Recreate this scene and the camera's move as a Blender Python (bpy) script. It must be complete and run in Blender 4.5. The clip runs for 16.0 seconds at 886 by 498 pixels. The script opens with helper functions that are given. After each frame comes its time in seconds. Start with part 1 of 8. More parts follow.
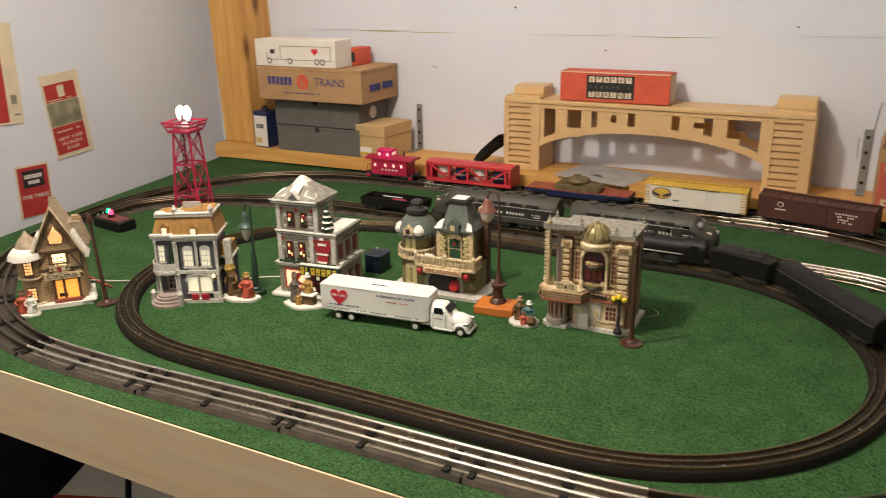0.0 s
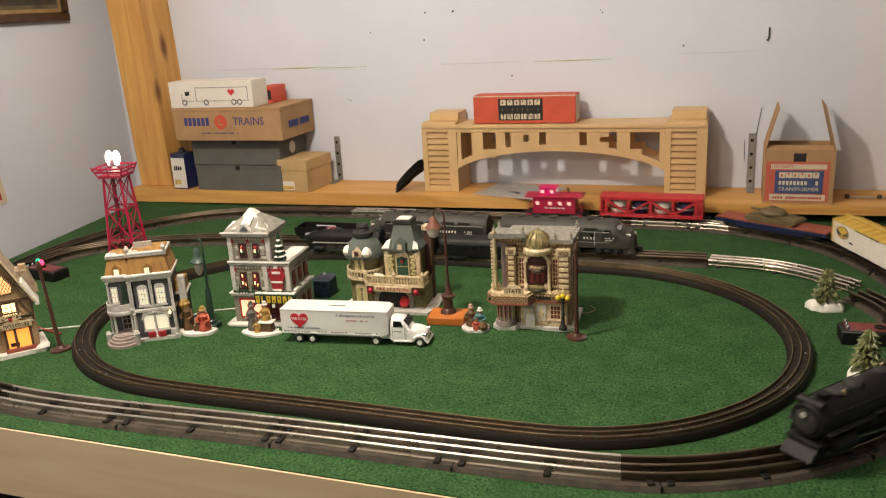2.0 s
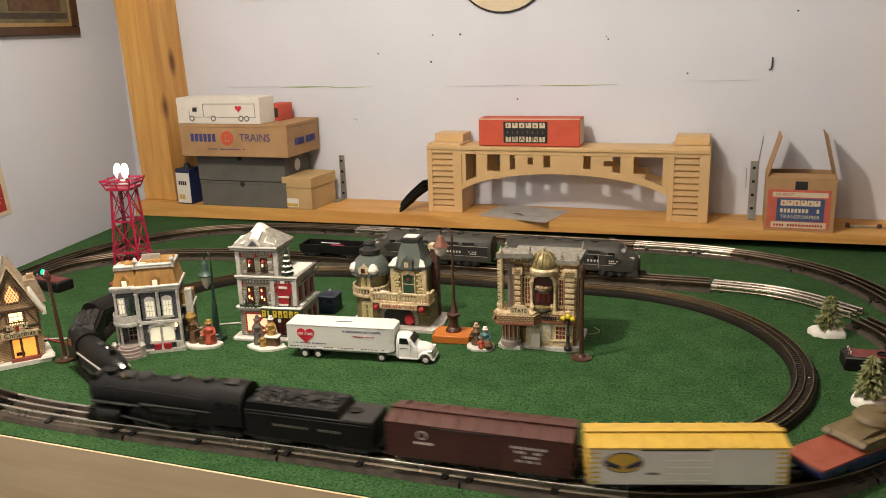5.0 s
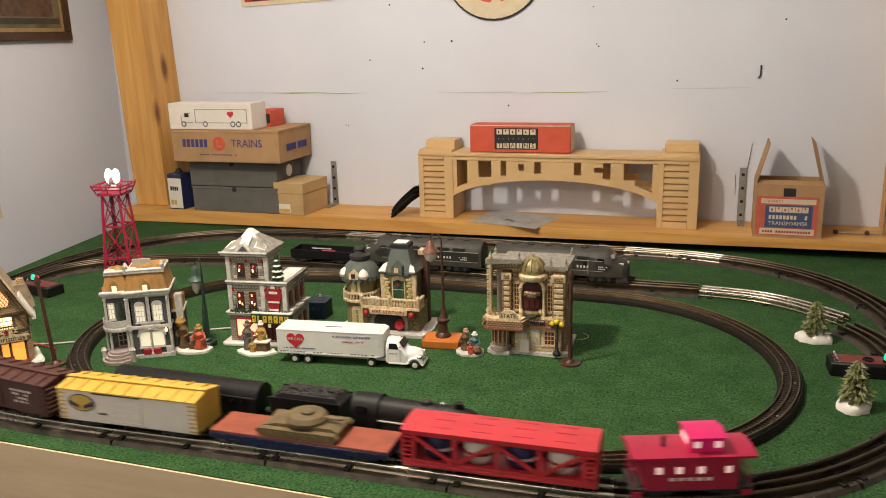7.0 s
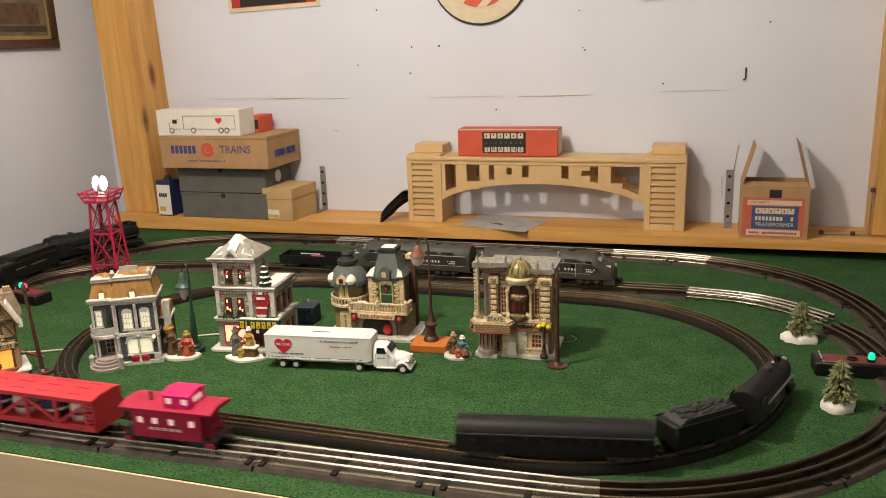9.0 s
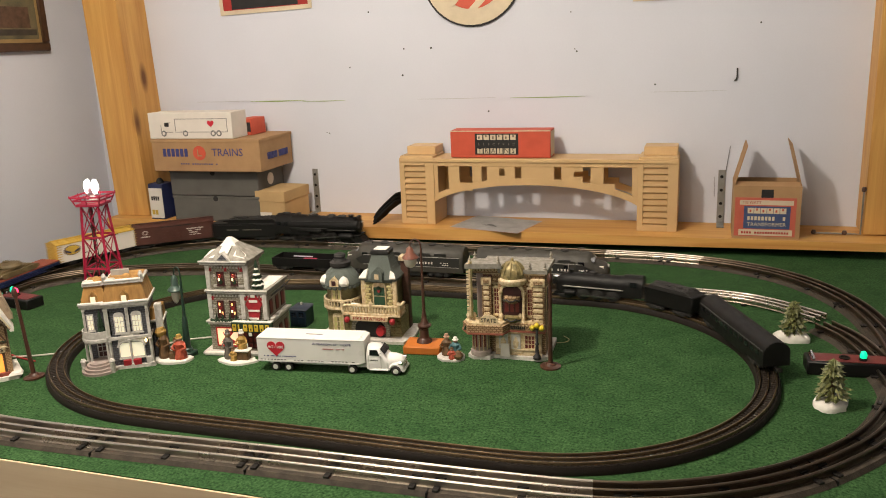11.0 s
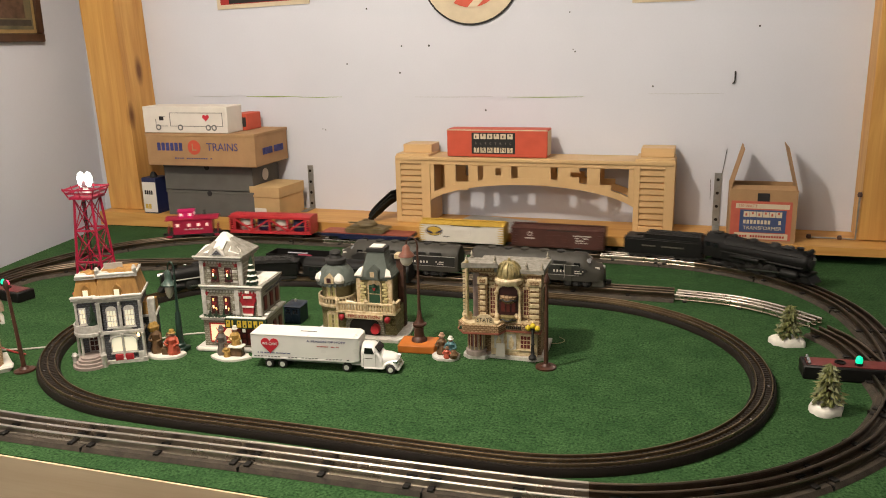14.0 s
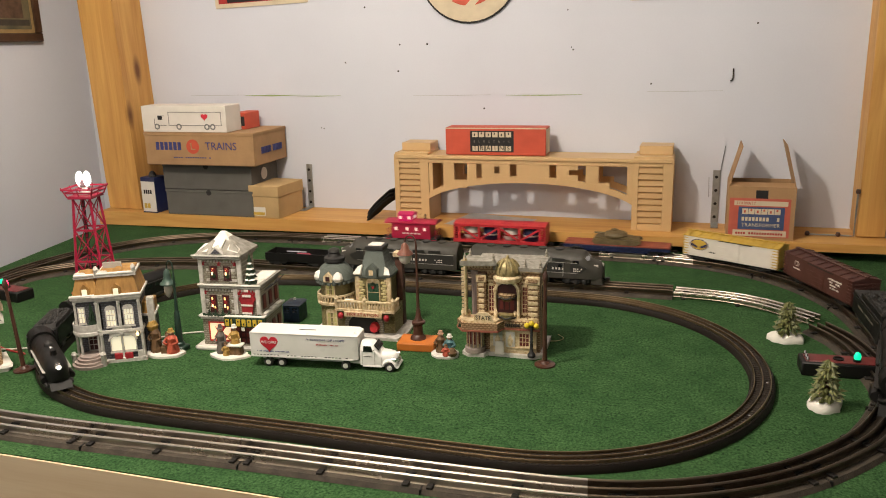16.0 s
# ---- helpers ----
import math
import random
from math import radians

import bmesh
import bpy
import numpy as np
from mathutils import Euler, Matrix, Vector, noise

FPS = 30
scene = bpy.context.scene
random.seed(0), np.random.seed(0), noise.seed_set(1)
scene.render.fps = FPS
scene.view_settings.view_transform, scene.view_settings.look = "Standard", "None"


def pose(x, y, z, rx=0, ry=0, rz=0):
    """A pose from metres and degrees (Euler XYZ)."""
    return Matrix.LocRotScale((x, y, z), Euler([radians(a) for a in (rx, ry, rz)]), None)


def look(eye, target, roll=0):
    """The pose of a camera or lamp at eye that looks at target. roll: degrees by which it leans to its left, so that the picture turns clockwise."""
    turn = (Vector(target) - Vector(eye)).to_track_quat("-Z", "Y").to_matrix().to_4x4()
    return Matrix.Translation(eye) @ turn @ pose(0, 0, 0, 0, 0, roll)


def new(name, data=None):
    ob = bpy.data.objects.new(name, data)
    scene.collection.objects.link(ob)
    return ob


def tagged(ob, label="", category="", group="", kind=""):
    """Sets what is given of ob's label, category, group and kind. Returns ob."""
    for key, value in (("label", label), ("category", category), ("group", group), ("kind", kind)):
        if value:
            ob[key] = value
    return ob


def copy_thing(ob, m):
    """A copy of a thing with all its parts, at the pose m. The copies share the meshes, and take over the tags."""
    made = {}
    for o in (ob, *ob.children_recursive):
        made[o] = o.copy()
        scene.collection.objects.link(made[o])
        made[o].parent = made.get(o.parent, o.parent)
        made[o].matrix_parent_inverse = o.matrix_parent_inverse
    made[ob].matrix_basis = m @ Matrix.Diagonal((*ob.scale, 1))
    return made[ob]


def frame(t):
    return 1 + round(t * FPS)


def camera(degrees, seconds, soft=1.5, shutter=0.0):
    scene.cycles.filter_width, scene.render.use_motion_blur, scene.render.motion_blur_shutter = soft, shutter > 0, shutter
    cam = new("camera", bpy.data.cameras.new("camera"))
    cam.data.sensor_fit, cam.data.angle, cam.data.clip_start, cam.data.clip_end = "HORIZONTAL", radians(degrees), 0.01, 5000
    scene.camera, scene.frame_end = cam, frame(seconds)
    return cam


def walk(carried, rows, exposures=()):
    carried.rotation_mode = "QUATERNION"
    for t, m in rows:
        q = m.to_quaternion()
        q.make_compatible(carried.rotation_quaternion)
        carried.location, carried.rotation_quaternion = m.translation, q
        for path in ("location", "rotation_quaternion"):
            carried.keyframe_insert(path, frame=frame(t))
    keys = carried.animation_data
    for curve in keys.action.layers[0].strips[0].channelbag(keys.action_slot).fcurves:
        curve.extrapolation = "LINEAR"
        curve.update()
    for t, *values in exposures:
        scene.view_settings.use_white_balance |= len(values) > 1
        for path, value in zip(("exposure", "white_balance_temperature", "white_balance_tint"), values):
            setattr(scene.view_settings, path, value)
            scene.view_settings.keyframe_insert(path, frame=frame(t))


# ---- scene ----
cam = camera(57.3, 16.0, 1.0, 0.6)
PATH = [
    (0, (-0.025, 0.012, 0.518), (-0.913, 1.683, -0.128), -1.0),
    (0.5, (-0.033, -0.03, 0.514), (-0.823, 1.69, -0.133), -1.3),
    (1, (-0.038, -0.063, 0.52), (-0.769, 1.683, -0.124), -2.7),
    (1.5, (-0.055, -0.085, 0.521), (-0.74, 1.685, -0.111), -3.4),
    (2, (-0.071, -0.104, 0.522), (-0.729, 1.694, -0.058), -3.3),
    (2.5, (-0.073, -0.118, 0.521), (-0.724, 1.694, -0.02), -3.0),
    (3, (-0.075, -0.126, 0.52), (-0.716, 1.692, -0.015), -2.7),
    (3.5, (-0.084, -0.122, 0.519), (-0.723, 1.696, -0.014), -2.4),
    (4, (-0.09, -0.122, 0.519), (-0.741, 1.693, -0.012), -2.1),
    (6.5, (-0.079, -0.124, 0.52), (-0.719, 1.698, 0.001), -1.6),
    (7, (-0.078, -0.126, 0.52), (-0.713, 1.7, 0.007), -1.7),
    (7.5, (-0.075, -0.129, 0.521), (-0.709, 1.699, 0.012), -1.7),
    (8, (-0.07, -0.13, 0.521), (-0.698, 1.7, 0.015), -1.9),
    (8.5, (-0.065, -0.128, 0.522), (-0.691, 1.703, 0.019), -2.1),
    (9, (-0.067, -0.127, 0.521), (-0.686, 1.707, 0.017), -2.1),
    (11.5, (-0.064, -0.124, 0.519), (-0.668, 1.716, 0.02), -2.3),
    (12, (-0.071, -0.123, 0.518), (-0.673, 1.717, 0.017), -2.0),
    (12.5, (-0.073, -0.126, 0.517), (-0.671, 1.715, 0.014), -1.6),
    (13, (-0.071, -0.126, 0.518), (-0.664, 1.717, 0.016), -1.4),
    (13.5, (-0.071, -0.124, 0.517), (-0.663, 1.72, 0.017), -1.4),
    (14, (-0.074, -0.121, 0.517), (-0.661, 1.724, 0.015), -1.3),
    (14.5, (-0.076, -0.119, 0.516), (-0.664, 1.725, 0.014), -1.3),
    (15, (-0.077, -0.118, 0.516), (-0.665, 1.726, 0.013), -1.4),
    (15.5, (-0.076, -0.119, 0.516), (-0.662, 1.726, 0.011), -1.4),
    (16, (-0.072, -0.122, 0.516), (-0.658, 1.723, 0.011), -1.5),
]
walk(cam, [(t, look(eye, target, roll)) for t, eye, target, roll in PATH])

# ---- light: one warm ceiling bulb over the front of the table, a weaker one behind ----
world = bpy.data.worlds.new("room_air")
world.use_nodes = True
world.node_tree.nodes["Background"].inputs[0].default_value = (0.9, 0.93, 1.0, 1)
world.node_tree.nodes["Background"].inputs[1].default_value = 0.01
scene.world = world


def lamp(name, place, power, size, colour):
    data = bpy.data.lights.new(name, "POINT")
    data.energy, data.shadow_soft_size, data.color = power, size, colour
    ob = new(name, data)
    ob.location = place
    return ob


lamp("ceiling_bulb", (-0.76, 0.66, 1.17), 55.0, 0.05, (1.0, 0.875, 0.725))
lamp("rear_bulb", (-0.9, -1.2, 1.30), 30.0, 0.10, (1.0, 0.875, 0.725))
scene.view_settings.exposure = 0.0


# ---- materials ----
def mat(name, colour, rough=0.6, metal=0.0, vary=0.12, scale=60.0, bump=0.15, grain=600.0, colour2=None, spec=0.5,
        stretch=(1, 1, 1), emit=0.0, vary_ob=0.0, coat=0.0):
    """A surface with two scales of variation: broad stains and fine grain."""
    m = bpy.data.materials.new(name)
    m.use_nodes = True
    nt = m.node_tree
    n, l = nt.nodes, nt.links
    b = n["Principled BSDF"]
    b.inputs["Roughness"].default_value, b.inputs["Metallic"].default_value = rough, metal
    b.inputs["Specular IOR Level"].default_value = spec
    b.inputs["Coat Weight"].default_value = coat
    co = n.new("ShaderNodeTexCoord")
    mp = n.new("ShaderNodeMapping")
    mp.inputs["Scale"].default_value = stretch
    l.new(co.outputs["Object"], mp.inputs["Vector"])
    a = n.new("ShaderNodeTexNoise")
    a.inputs["Scale"].default_value, a.inputs["Detail"].default_value = scale, 5
    l.new(mp.outputs[0], a.inputs["Vector"])
    f = n.new("ShaderNodeTexNoise")
    f.inputs["Scale"].default_value, f.inputs["Detail"].default_value = grain, 3
    l.new(mp.outputs[0], f.inputs["Vector"])
    ramp = n.new("ShaderNodeMix")
    ramp.data_type = "RGBA"
    c2 = colour2 or tuple(max(0, c * (1 - 2.2 * vary)) for c in colour)
    ramp.inputs["A"].default_value, ramp.inputs["B"].default_value = (*colour, 1), (*c2, 1)
    add = n.new("ShaderNodeMath")
    add.operation = "MULTIPLY_ADD"
    add.inputs[1].default_value, add.inputs[2].default_value = 0.45, 0.0
    l.new(f.outputs["Fac"], add.inputs[0])
    mr = n.new("ShaderNodeMapRange")
    mr.inputs["From Min"].default_value, mr.inputs["From Max"].default_value = 0.35, 0.75
    l.new(a.outputs["Fac"], mr.inputs["Value"])
    tot = n.new("ShaderNodeMath")
    tot.operation = "MULTIPLY_ADD"
    tot.inputs[1].default_value = 0.75
    tot.use_clamp = True
    l.new(mr.outputs[0], tot.inputs[0])
    l.new(add.outputs[0], tot.inputs[2])
    l.new(tot.outputs[0], ramp.inputs["Factor"])
    last = ramp.outputs["Result"]
    if vary_ob:
        info = n.new("ShaderNodeObjectInfo")
        hsv = n.new("ShaderNodeHueSaturation")
        r2 = n.new("ShaderNodeMapRange")
        r2.inputs["To Min"].default_value, r2.inputs["To Max"].default_value = 1 - vary_ob, 1 + vary_ob
        l.new(info.outputs["Random"], r2.inputs["Value"])
        l.new(r2.outputs[0], hsv.inputs["Value"])
        l.new(last, hsv.inputs["Color"])
        last = hsv.outputs[0]
    l.new(last, b.inputs["Base Color"])
    r3 = n.new("ShaderNodeMapRange")
    r3.inputs["To Min"].default_value, r3.inputs["To Max"].default_value = max(0.03, rough - 0.1), min(1, rough + 0.12)
    l.new(a.outputs["Fac"], r3.inputs["Value"])
    l.new(r3.outputs[0], b.inputs["Roughness"])
    if bump:
        bp = n.new("ShaderNodeBump")
        bp.inputs["Strength"].default_value, bp.inputs["Distance"].default_value = bump, 0.001
        l.new(f.outputs["Fac"], bp.inputs["Height"])
        l.new(bp.outputs[0], b.inputs["Normal"])
    if emit:
        b.inputs["Emission Color"].default_value = (*colour, 1)
        b.inputs["Emission Strength"].default_value = emit
    return m


def glow(name, colour, strength):
    m = bpy.data.materials.new(name)
    m.use_nodes = True
    b = m.node_tree.nodes["Principled BSDF"]
    b.inputs["Base Color"].default_value = (*colour, 1)
    b.inputs["Emission Color"].default_value = (*colour, 1)
    b.inputs["Emission Strength"].default_value = strength
    return m


def carpet_mat():
    """Needle-felt: speckled fibres over soft traffic marks."""
    m = bpy.data.materials.new("green_carpet")
    m.use_nodes = True
    n, l = m.node_tree.nodes, m.node_tree.links
    b = n["Principled BSDF"]
    b.inputs["Roughness"].default_value, b.inputs["Specular IOR Level"].default_value = 0.95, 0.1
    co = n.new("ShaderNodeTexCoord")

    def noise_node(scale, detail, lo, hi, a, z, stretch=(1, 1, 1), rough=0.5):
        mp = n.new("ShaderNodeMapping")
        mp.inputs["Scale"].default_value = stretch
        l.new(co.outputs["Object"], mp.inputs["Vector"])
        t = n.new("ShaderNodeTexNoise")
        t.inputs["Scale"].default_value, t.inputs["Detail"].default_value = scale, detail
        t.inputs["Roughness"].default_value = rough
        l.new(mp.outputs[0], t.inputs["Vector"])
        r = n.new("ShaderNodeMapRange")
        r.inputs["From Min"].default_value, r.inputs["From Max"].default_value = lo, hi
        r.inputs["To Min"].default_value, r.inputs["To Max"].default_value = a, z
        l.new(t.outputs["Fac"], r.inputs["Value"])
        return r.outputs[0]

    fine = noise_node(270, 7, 0.37, 0.63, 0.0, 1.0, (1, 0.9, 1), 0.65)
    tuft = noise_node(75, 6, 0.36, 0.64, 0.0, 1.0, (1, 1, 1), 0.7)
    broad = noise_node(16, 9, 0.36, 0.64, 0.0, 1.0, (1, 1, 1), 0.85)
    def mix(fac, a, c):
        x = n.new("ShaderNodeMix")
        x.data_type = "RGBA"
        for key, v in (("A", a), ("B", c)):
            if isinstance(v, tuple):
                x.inputs[key].default_value = (*v, 1)
            else:
                l.new(v, x.inputs[key])
        l.new(fac, x.inputs["Factor"])
        return x.outputs["Result"]
    dark = mix(tuft, (0.0055, 0.022, 0.0070), (0.020, 0.058, 0.019))
    lite = mix(broad, (0.029, 0.078, 0.026), (0.073, 0.158, 0.056))
    l.new(mix(fine, dark, lite), b.inputs["Base Color"])
    bp = n.new("ShaderNodeBump")
    bp.inputs["Strength"].default_value, bp.inputs["Distance"].default_value = 0.25, 0.0010
    l.new(fine, bp.inputs["Height"])
    l.new(bp.outputs[0], b.inputs["Normal"])
    return m


def wood_mat(name, c1, c2, along, scale=1.0, knots=True, rough=0.5):
    """Pine: long grain with rings, knots with a shape of their own."""
    m = bpy.data.materials.new(name)
    m.use_nodes = True
    nt = m.node_tree
    n, l = nt.nodes, nt.links
    b = n["Principled BSDF"]
    b.inputs["Roughness"].default_value = rough
    co = n.new("ShaderNodeTexCoord")
    mp = n.new("ShaderNodeMapping")
    mp.inputs["Scale"].default_value = tuple(1.2 * scale if i == along else 14 * scale for i in range(3))
    l.new(co.outputs["Object"], mp.inputs["Vector"])
    w = n.new("ShaderNodeTexNoise")
    w.inputs["Scale"].default_value, w.inputs["Detail"].default_value, w.inputs["Distortion"].default_value = 1.6, 6, 1.4
    l.new(mp.outputs[0], w.inputs["Vector"])
    mp2 = n.new("ShaderNodeMapping")
    mp2.inputs["Scale"].default_value = tuple(8 if i == along else 260 for i in range(3))
    l.new(co.outputs["Object"], mp2.inputs["Vector"])
    g = n.new("ShaderNodeTexNoise")
    g.inputs["Scale"].default_value, g.inputs["Detail"].default_value = 1.5, 3
    l.new(mp2.outputs[0], g.inputs["Vector"])
    mx = n.new("ShaderNodeMix")
    mx.data_type = "RGBA"
    mx.inputs["A"].default_value, mx.inputs["B"].default_value = (*c1, 1), (*c2, 1)
    s = n.new("ShaderNodeMath")
    s.operation, s.use_clamp = "MULTIPLY_ADD", True
    s.inputs[1].default_value = 0.35
    l.new(g.outputs["Fac"], s.inputs[0])
    mr = n.new("ShaderNodeMapRange")
    mr.inputs["From Min"].default_value, mr.inputs["From Max"].default_value, mr.inputs["To Max"].default_value = 0.38, 0.72, 0.7
    l.new(w.outputs["Fac"], mr.inputs["Value"])
    l.new(mr.outputs[0], s.inputs[2])
    l.new(s.outputs[0], mx.inputs["Factor"])
    last = mx.outputs["Result"]
    if knots:
        mp3 = n.new("ShaderNodeMapping")
        mp3.inputs["Scale"].default_value = tuple(2.6 * scale if i == along else 6.5 * scale for i in range(3))
        l.new(co.outputs["Object"], mp3.inputs["Vector"])
        v = n.new("ShaderNodeTexVoronoi")
        v.inputs["Scale"].default_value = 1.0
        l.new(mp3.outputs[0], v.inputs["Vector"])
        kr = n.new("ShaderNodeMapRange")
        kr.inputs["From Min"].default_value, kr.inputs["From Max"].default_value = 0.13, 0.04
        l.new(v.outputs["Distance"], kr.inputs["Value"])
        km = n.new("ShaderNodeMix")
        km.data_type = "RGBA"
        km.inputs["B"].default_value = (c2[0] * 0.35, c2[1] * 0.28, c2[2] * 0.25, 1)
        l.new(last, km.inputs["A"])
        l.new(kr.outputs[0], km.inputs["Factor"])
        last = km.outputs["Result"]
    l.new(last, b.inputs["Base Color"])
    bp = n.new("ShaderNodeBump")
    bp.inputs["Strength"].default_value, bp.inputs["Distance"].default_value = 0.2, 0.0008
    l.new(g.outputs["Fac"], bp.inputs["Height"])
    l.new(bp.outputs[0], b.inputs["Normal"])
    return m


CARPET = carpet_mat()
WALL = mat("bluish_white_wall_paint", (0.64, 0.66, 0.73), 0.75, 0, 0.05, 2.5, 0.12, 220)
CEIL = mat("white_ceiling_paint", (0.75, 0.74, 0.72), 0.9, 0, 0.03, 3, 0.1, 200)
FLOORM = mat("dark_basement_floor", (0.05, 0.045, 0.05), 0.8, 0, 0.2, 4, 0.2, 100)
PINE = wood_mat("varnished_pine", (0.66, 0.38, 0.115), (0.45, 0.20, 0.04), 0)
PINE_Z = wood_mat("varnished_pine_upright", (0.66, 0.38, 0.11), (0.40, 0.17, 0.035), 2)
BOARD = wood_mat("bare_lumber", (0.76, 0.62, 0.40), (0.63, 0.46, 0.26), 0, 0.8)
BLACK = mat("black_painted_metal", (0.007, 0.0066, 0.0062), 0.50, 0.0, 0.2, 80, 0.1, 900, spec=0.28)
SOOT = mat("worn_matt_black", (0.010, 0.0095, 0.009), 0.65, 0.0, 0.3, 120, 0.2, 900, (0.026, 0.024, 0.022))
RUBBER = mat("dark_rubber_roadbed", (0.026, 0.021, 0.016), 0.72, 0, 0.3, 60, 1.0, 420, (0.078, 0.062, 0.046), 0.3)
BEDTIE = mat("dark_moulded_tie", (0.020, 0.015, 0.011), 0.6, 0, 0.3, 120, 0.3, 700, (0.034, 0.026, 0.019), 0.25)
BEDBLACK = mat("black_moulded_roadbed", (0.009, 0.0062, 0.0048), 0.6, 0, 0.3, 120, 0.3, 700, (0.017, 0.012, 0.009), 0.25)
# STEEL: bright tin, also laid where the front rails catch the light
STEEL = mat("bright_tinned_rail_with_glint", (0.66, 0.60, 0.52), 0.27, 1.0, 0.2, 12, 0.0, 500)
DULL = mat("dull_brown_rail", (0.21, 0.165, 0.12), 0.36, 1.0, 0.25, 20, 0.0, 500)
BRASSY = mat("tarnished_brass_rail", (0.30, 0.22, 0.13), 0.36, 1.0, 0.2, 40, 0.0, 500)
TIE = mat("dark_metal_tie", (0.025, 0.022, 0.02), 0.5, 0.6, 0.2, 100, 0.1, 500)
TAN = mat("tan_moulded_plastic", (0.62, 0.415, 0.20), 0.45, 0, 0.06, 12, 0.1, 700)
CHROME = mat("chrome", (0.8, 0.8, 0.8), 0.12, 1.0, 0.05)
WHITE = mat("white_enamel", (0.78, 0.76, 0.73), 0.3, 0, 0.03, 40, 0.03)
SNOW = mat("painted_snow", (0.80, 0.77, 0.70), 0.75, 0, 0.08, 90, 0.5, 900)
RED = mat("red_moulded_plastic", (0.56, 0.034, 0.045), 0.38, 0, 0.1, 40, 0.05)
MAGLIT = mat("glowing_crimson_plastic", (0.62, 0.012, 0.13), 0.38, 0, 0.1, 40, 0.05, emit=0.14)
MAGENTA = mat("crimson_plastic", (0.42, 0.014, 0.055), 0.38, 0, 0.1, 40, 0.05)
BROWN = mat("oxide_brown_paint", (0.085, 0.028, 0.020), 0.5, 0, 0.15, 50, 0.1)
DECK = mat("red_brown_deck", (0.32, 0.075, 0.04), 0.6, 0, 0.15, 50, 0.15)
NAVY = mat("navy_paint", (0.012, 0.018, 0.07), 0.4, 0, 0.15, 50, 0.05)
YELLOW = mat("golden_yellow_paint", (0.62, 0.40, 0.06), 0.45, 0, 0.1, 50, 0.08)
REEFER = mat("cream_white_paint", (0.72, 0.67, 0.60), 0.45, 0, 0.05, 50, 0.05)
OLIVE = mat("olive_drab_plastic", (0.16, 0.115, 0.05), 0.55, 0, 0.2, 60, 0.1)
GREY = mat("dark_grey_engine_paint", (0.048, 0.044, 0.034), 0.55, 0, 0.15, 60, 0.05)
GREYL = mat("light_grey_trim", (0.42, 0.40, 0.36), 0.5, 0, 0.1, 60)
CARD = mat("corrugated_cardboard", (0.42, 0.25, 0.12), 0.85, 0, 0.12, 18, 0.15, 300)
CARDL = mat("pale_cardboard", (0.52, 0.35, 0.16), 0.85, 0, 0.1, 18, 0.1, 300)
GBOX = mat("grey_box_paper", (0.125, 0.118, 0.105), 0.8, 0, 0.1, 18, 0.1, 300)
BLUEP = mat("navy_carton", (0.015, 0.022, 0.085), 0.55, 0, 0.15, 30, 0.05)
ORANGE = mat("orange_carton", (0.58, 0.085, 0.04), 0.6, 0, 0.08, 30, 0.05, 400)
PAPER = mat("aged_paper", (0.66, 0.56, 0.40), 0.85, 0, 0.08, 30, 0.05, 400)
INKRED = mat("red_ink", (0.42, 0.03, 0.025), 0.75, 0, 0.15, 40, 0.05, 400)
INKBLUE = mat("blue_ink", (0.05, 0.055, 0.20), 0.75, 0, 0.15, 40, 0.05, 400)
INK = mat("black_ink", (0.015, 0.013, 0.013), 0.7, 0, 0.15, 40, 0.05, 400)
OFFW = mat("off_white_carton", (0.72, 0.67, 0.60), 0.7, 0, 0.05, 30, 0.05, 400)
BULB = glow("lit_bulb", (1.0, 0.93, 0.84), 7.0)
WARMB = glow("bright_yellow_window", (1.0, 0.72, 0.34), 2.4)
WARM = glow("warm_lit_window", (1.0, 0.52, 0.20), 1.3)
WARMW = glow("white_lit_window", (0.80, 0.74, 0.55), 0.55)
REDWIN = glow("red_lit_window", (0.10, 0.014, 0.010), 0.20)
LREDGLOW = glow("red_light", (1.0, 0.04, 0.12), 3.0)
LGREEN = glow("green_light", (0.0, 0.62, 0.30), 1.3)


# ---- mesh helpers: toy dimensions in millimetres ----
MM = 0.001


def box(bm, x0, x1, y0, y1, z0, z1, bevel=0.0):
    v = [bm.verts.new((x, y, z)) for z in (z0, z1) for x, y in ((x0, y0), (x1, y0), (x1, y1), (x0, y1))]
    fs = [bm.faces.new([v[i] for i in q]) for q in ((3, 2, 1, 0), (4, 5, 6, 7), (0, 1, 5, 4), (1, 2, 6, 5), (2, 3, 7, 6), (3, 0, 4, 7))]
    if bevel:
        es = {e for f in fs for e in f.edges}
        bmesh.ops.bevel(bm, geom=list(es), offset=bevel, segments=1, affect="EDGES")
    return bm


def loft(bm, rings, cap=True):
    """Skin over rings of equal point counts."""
    vs = [[bm.verts.new(p) for p in r] for r in rings]
    for a, b in zip(vs, vs[1:]):
        k = len(a)
        for i in range(k):
            bm.faces.new((a[i], a[(i + 1) % k], b[(i + 1) % k], b[i]))
    if cap:
        bm.faces.new(vs[0][::-1])
        bm.faces.new(vs[-1])
    return bm


def lathe(bm, prof, seg=12, at=(0, 0, 0), axis="z"):
    """prof: (radius, height) from one end to the other."""
    def p(r, h, a):
        c, s = r * math.cos(a), r * math.sin(a)
        q = {"z": (c, s, h), "x": (h, c, s), "y": (s, h, c)}[axis]
        return tuple(q[i] + at[i] for i in range(3))
    return loft(bm, [[p(max(r, 0.01), h, 2 * math.pi * i / seg) for i in range(seg)] for r, h in prof])


def cyl(bm, r, h0, h1, seg=12, at=(0, 0, 0), axis="z"):
    return lathe(bm, [(r, h0), (r, h1)], seg, at, axis)


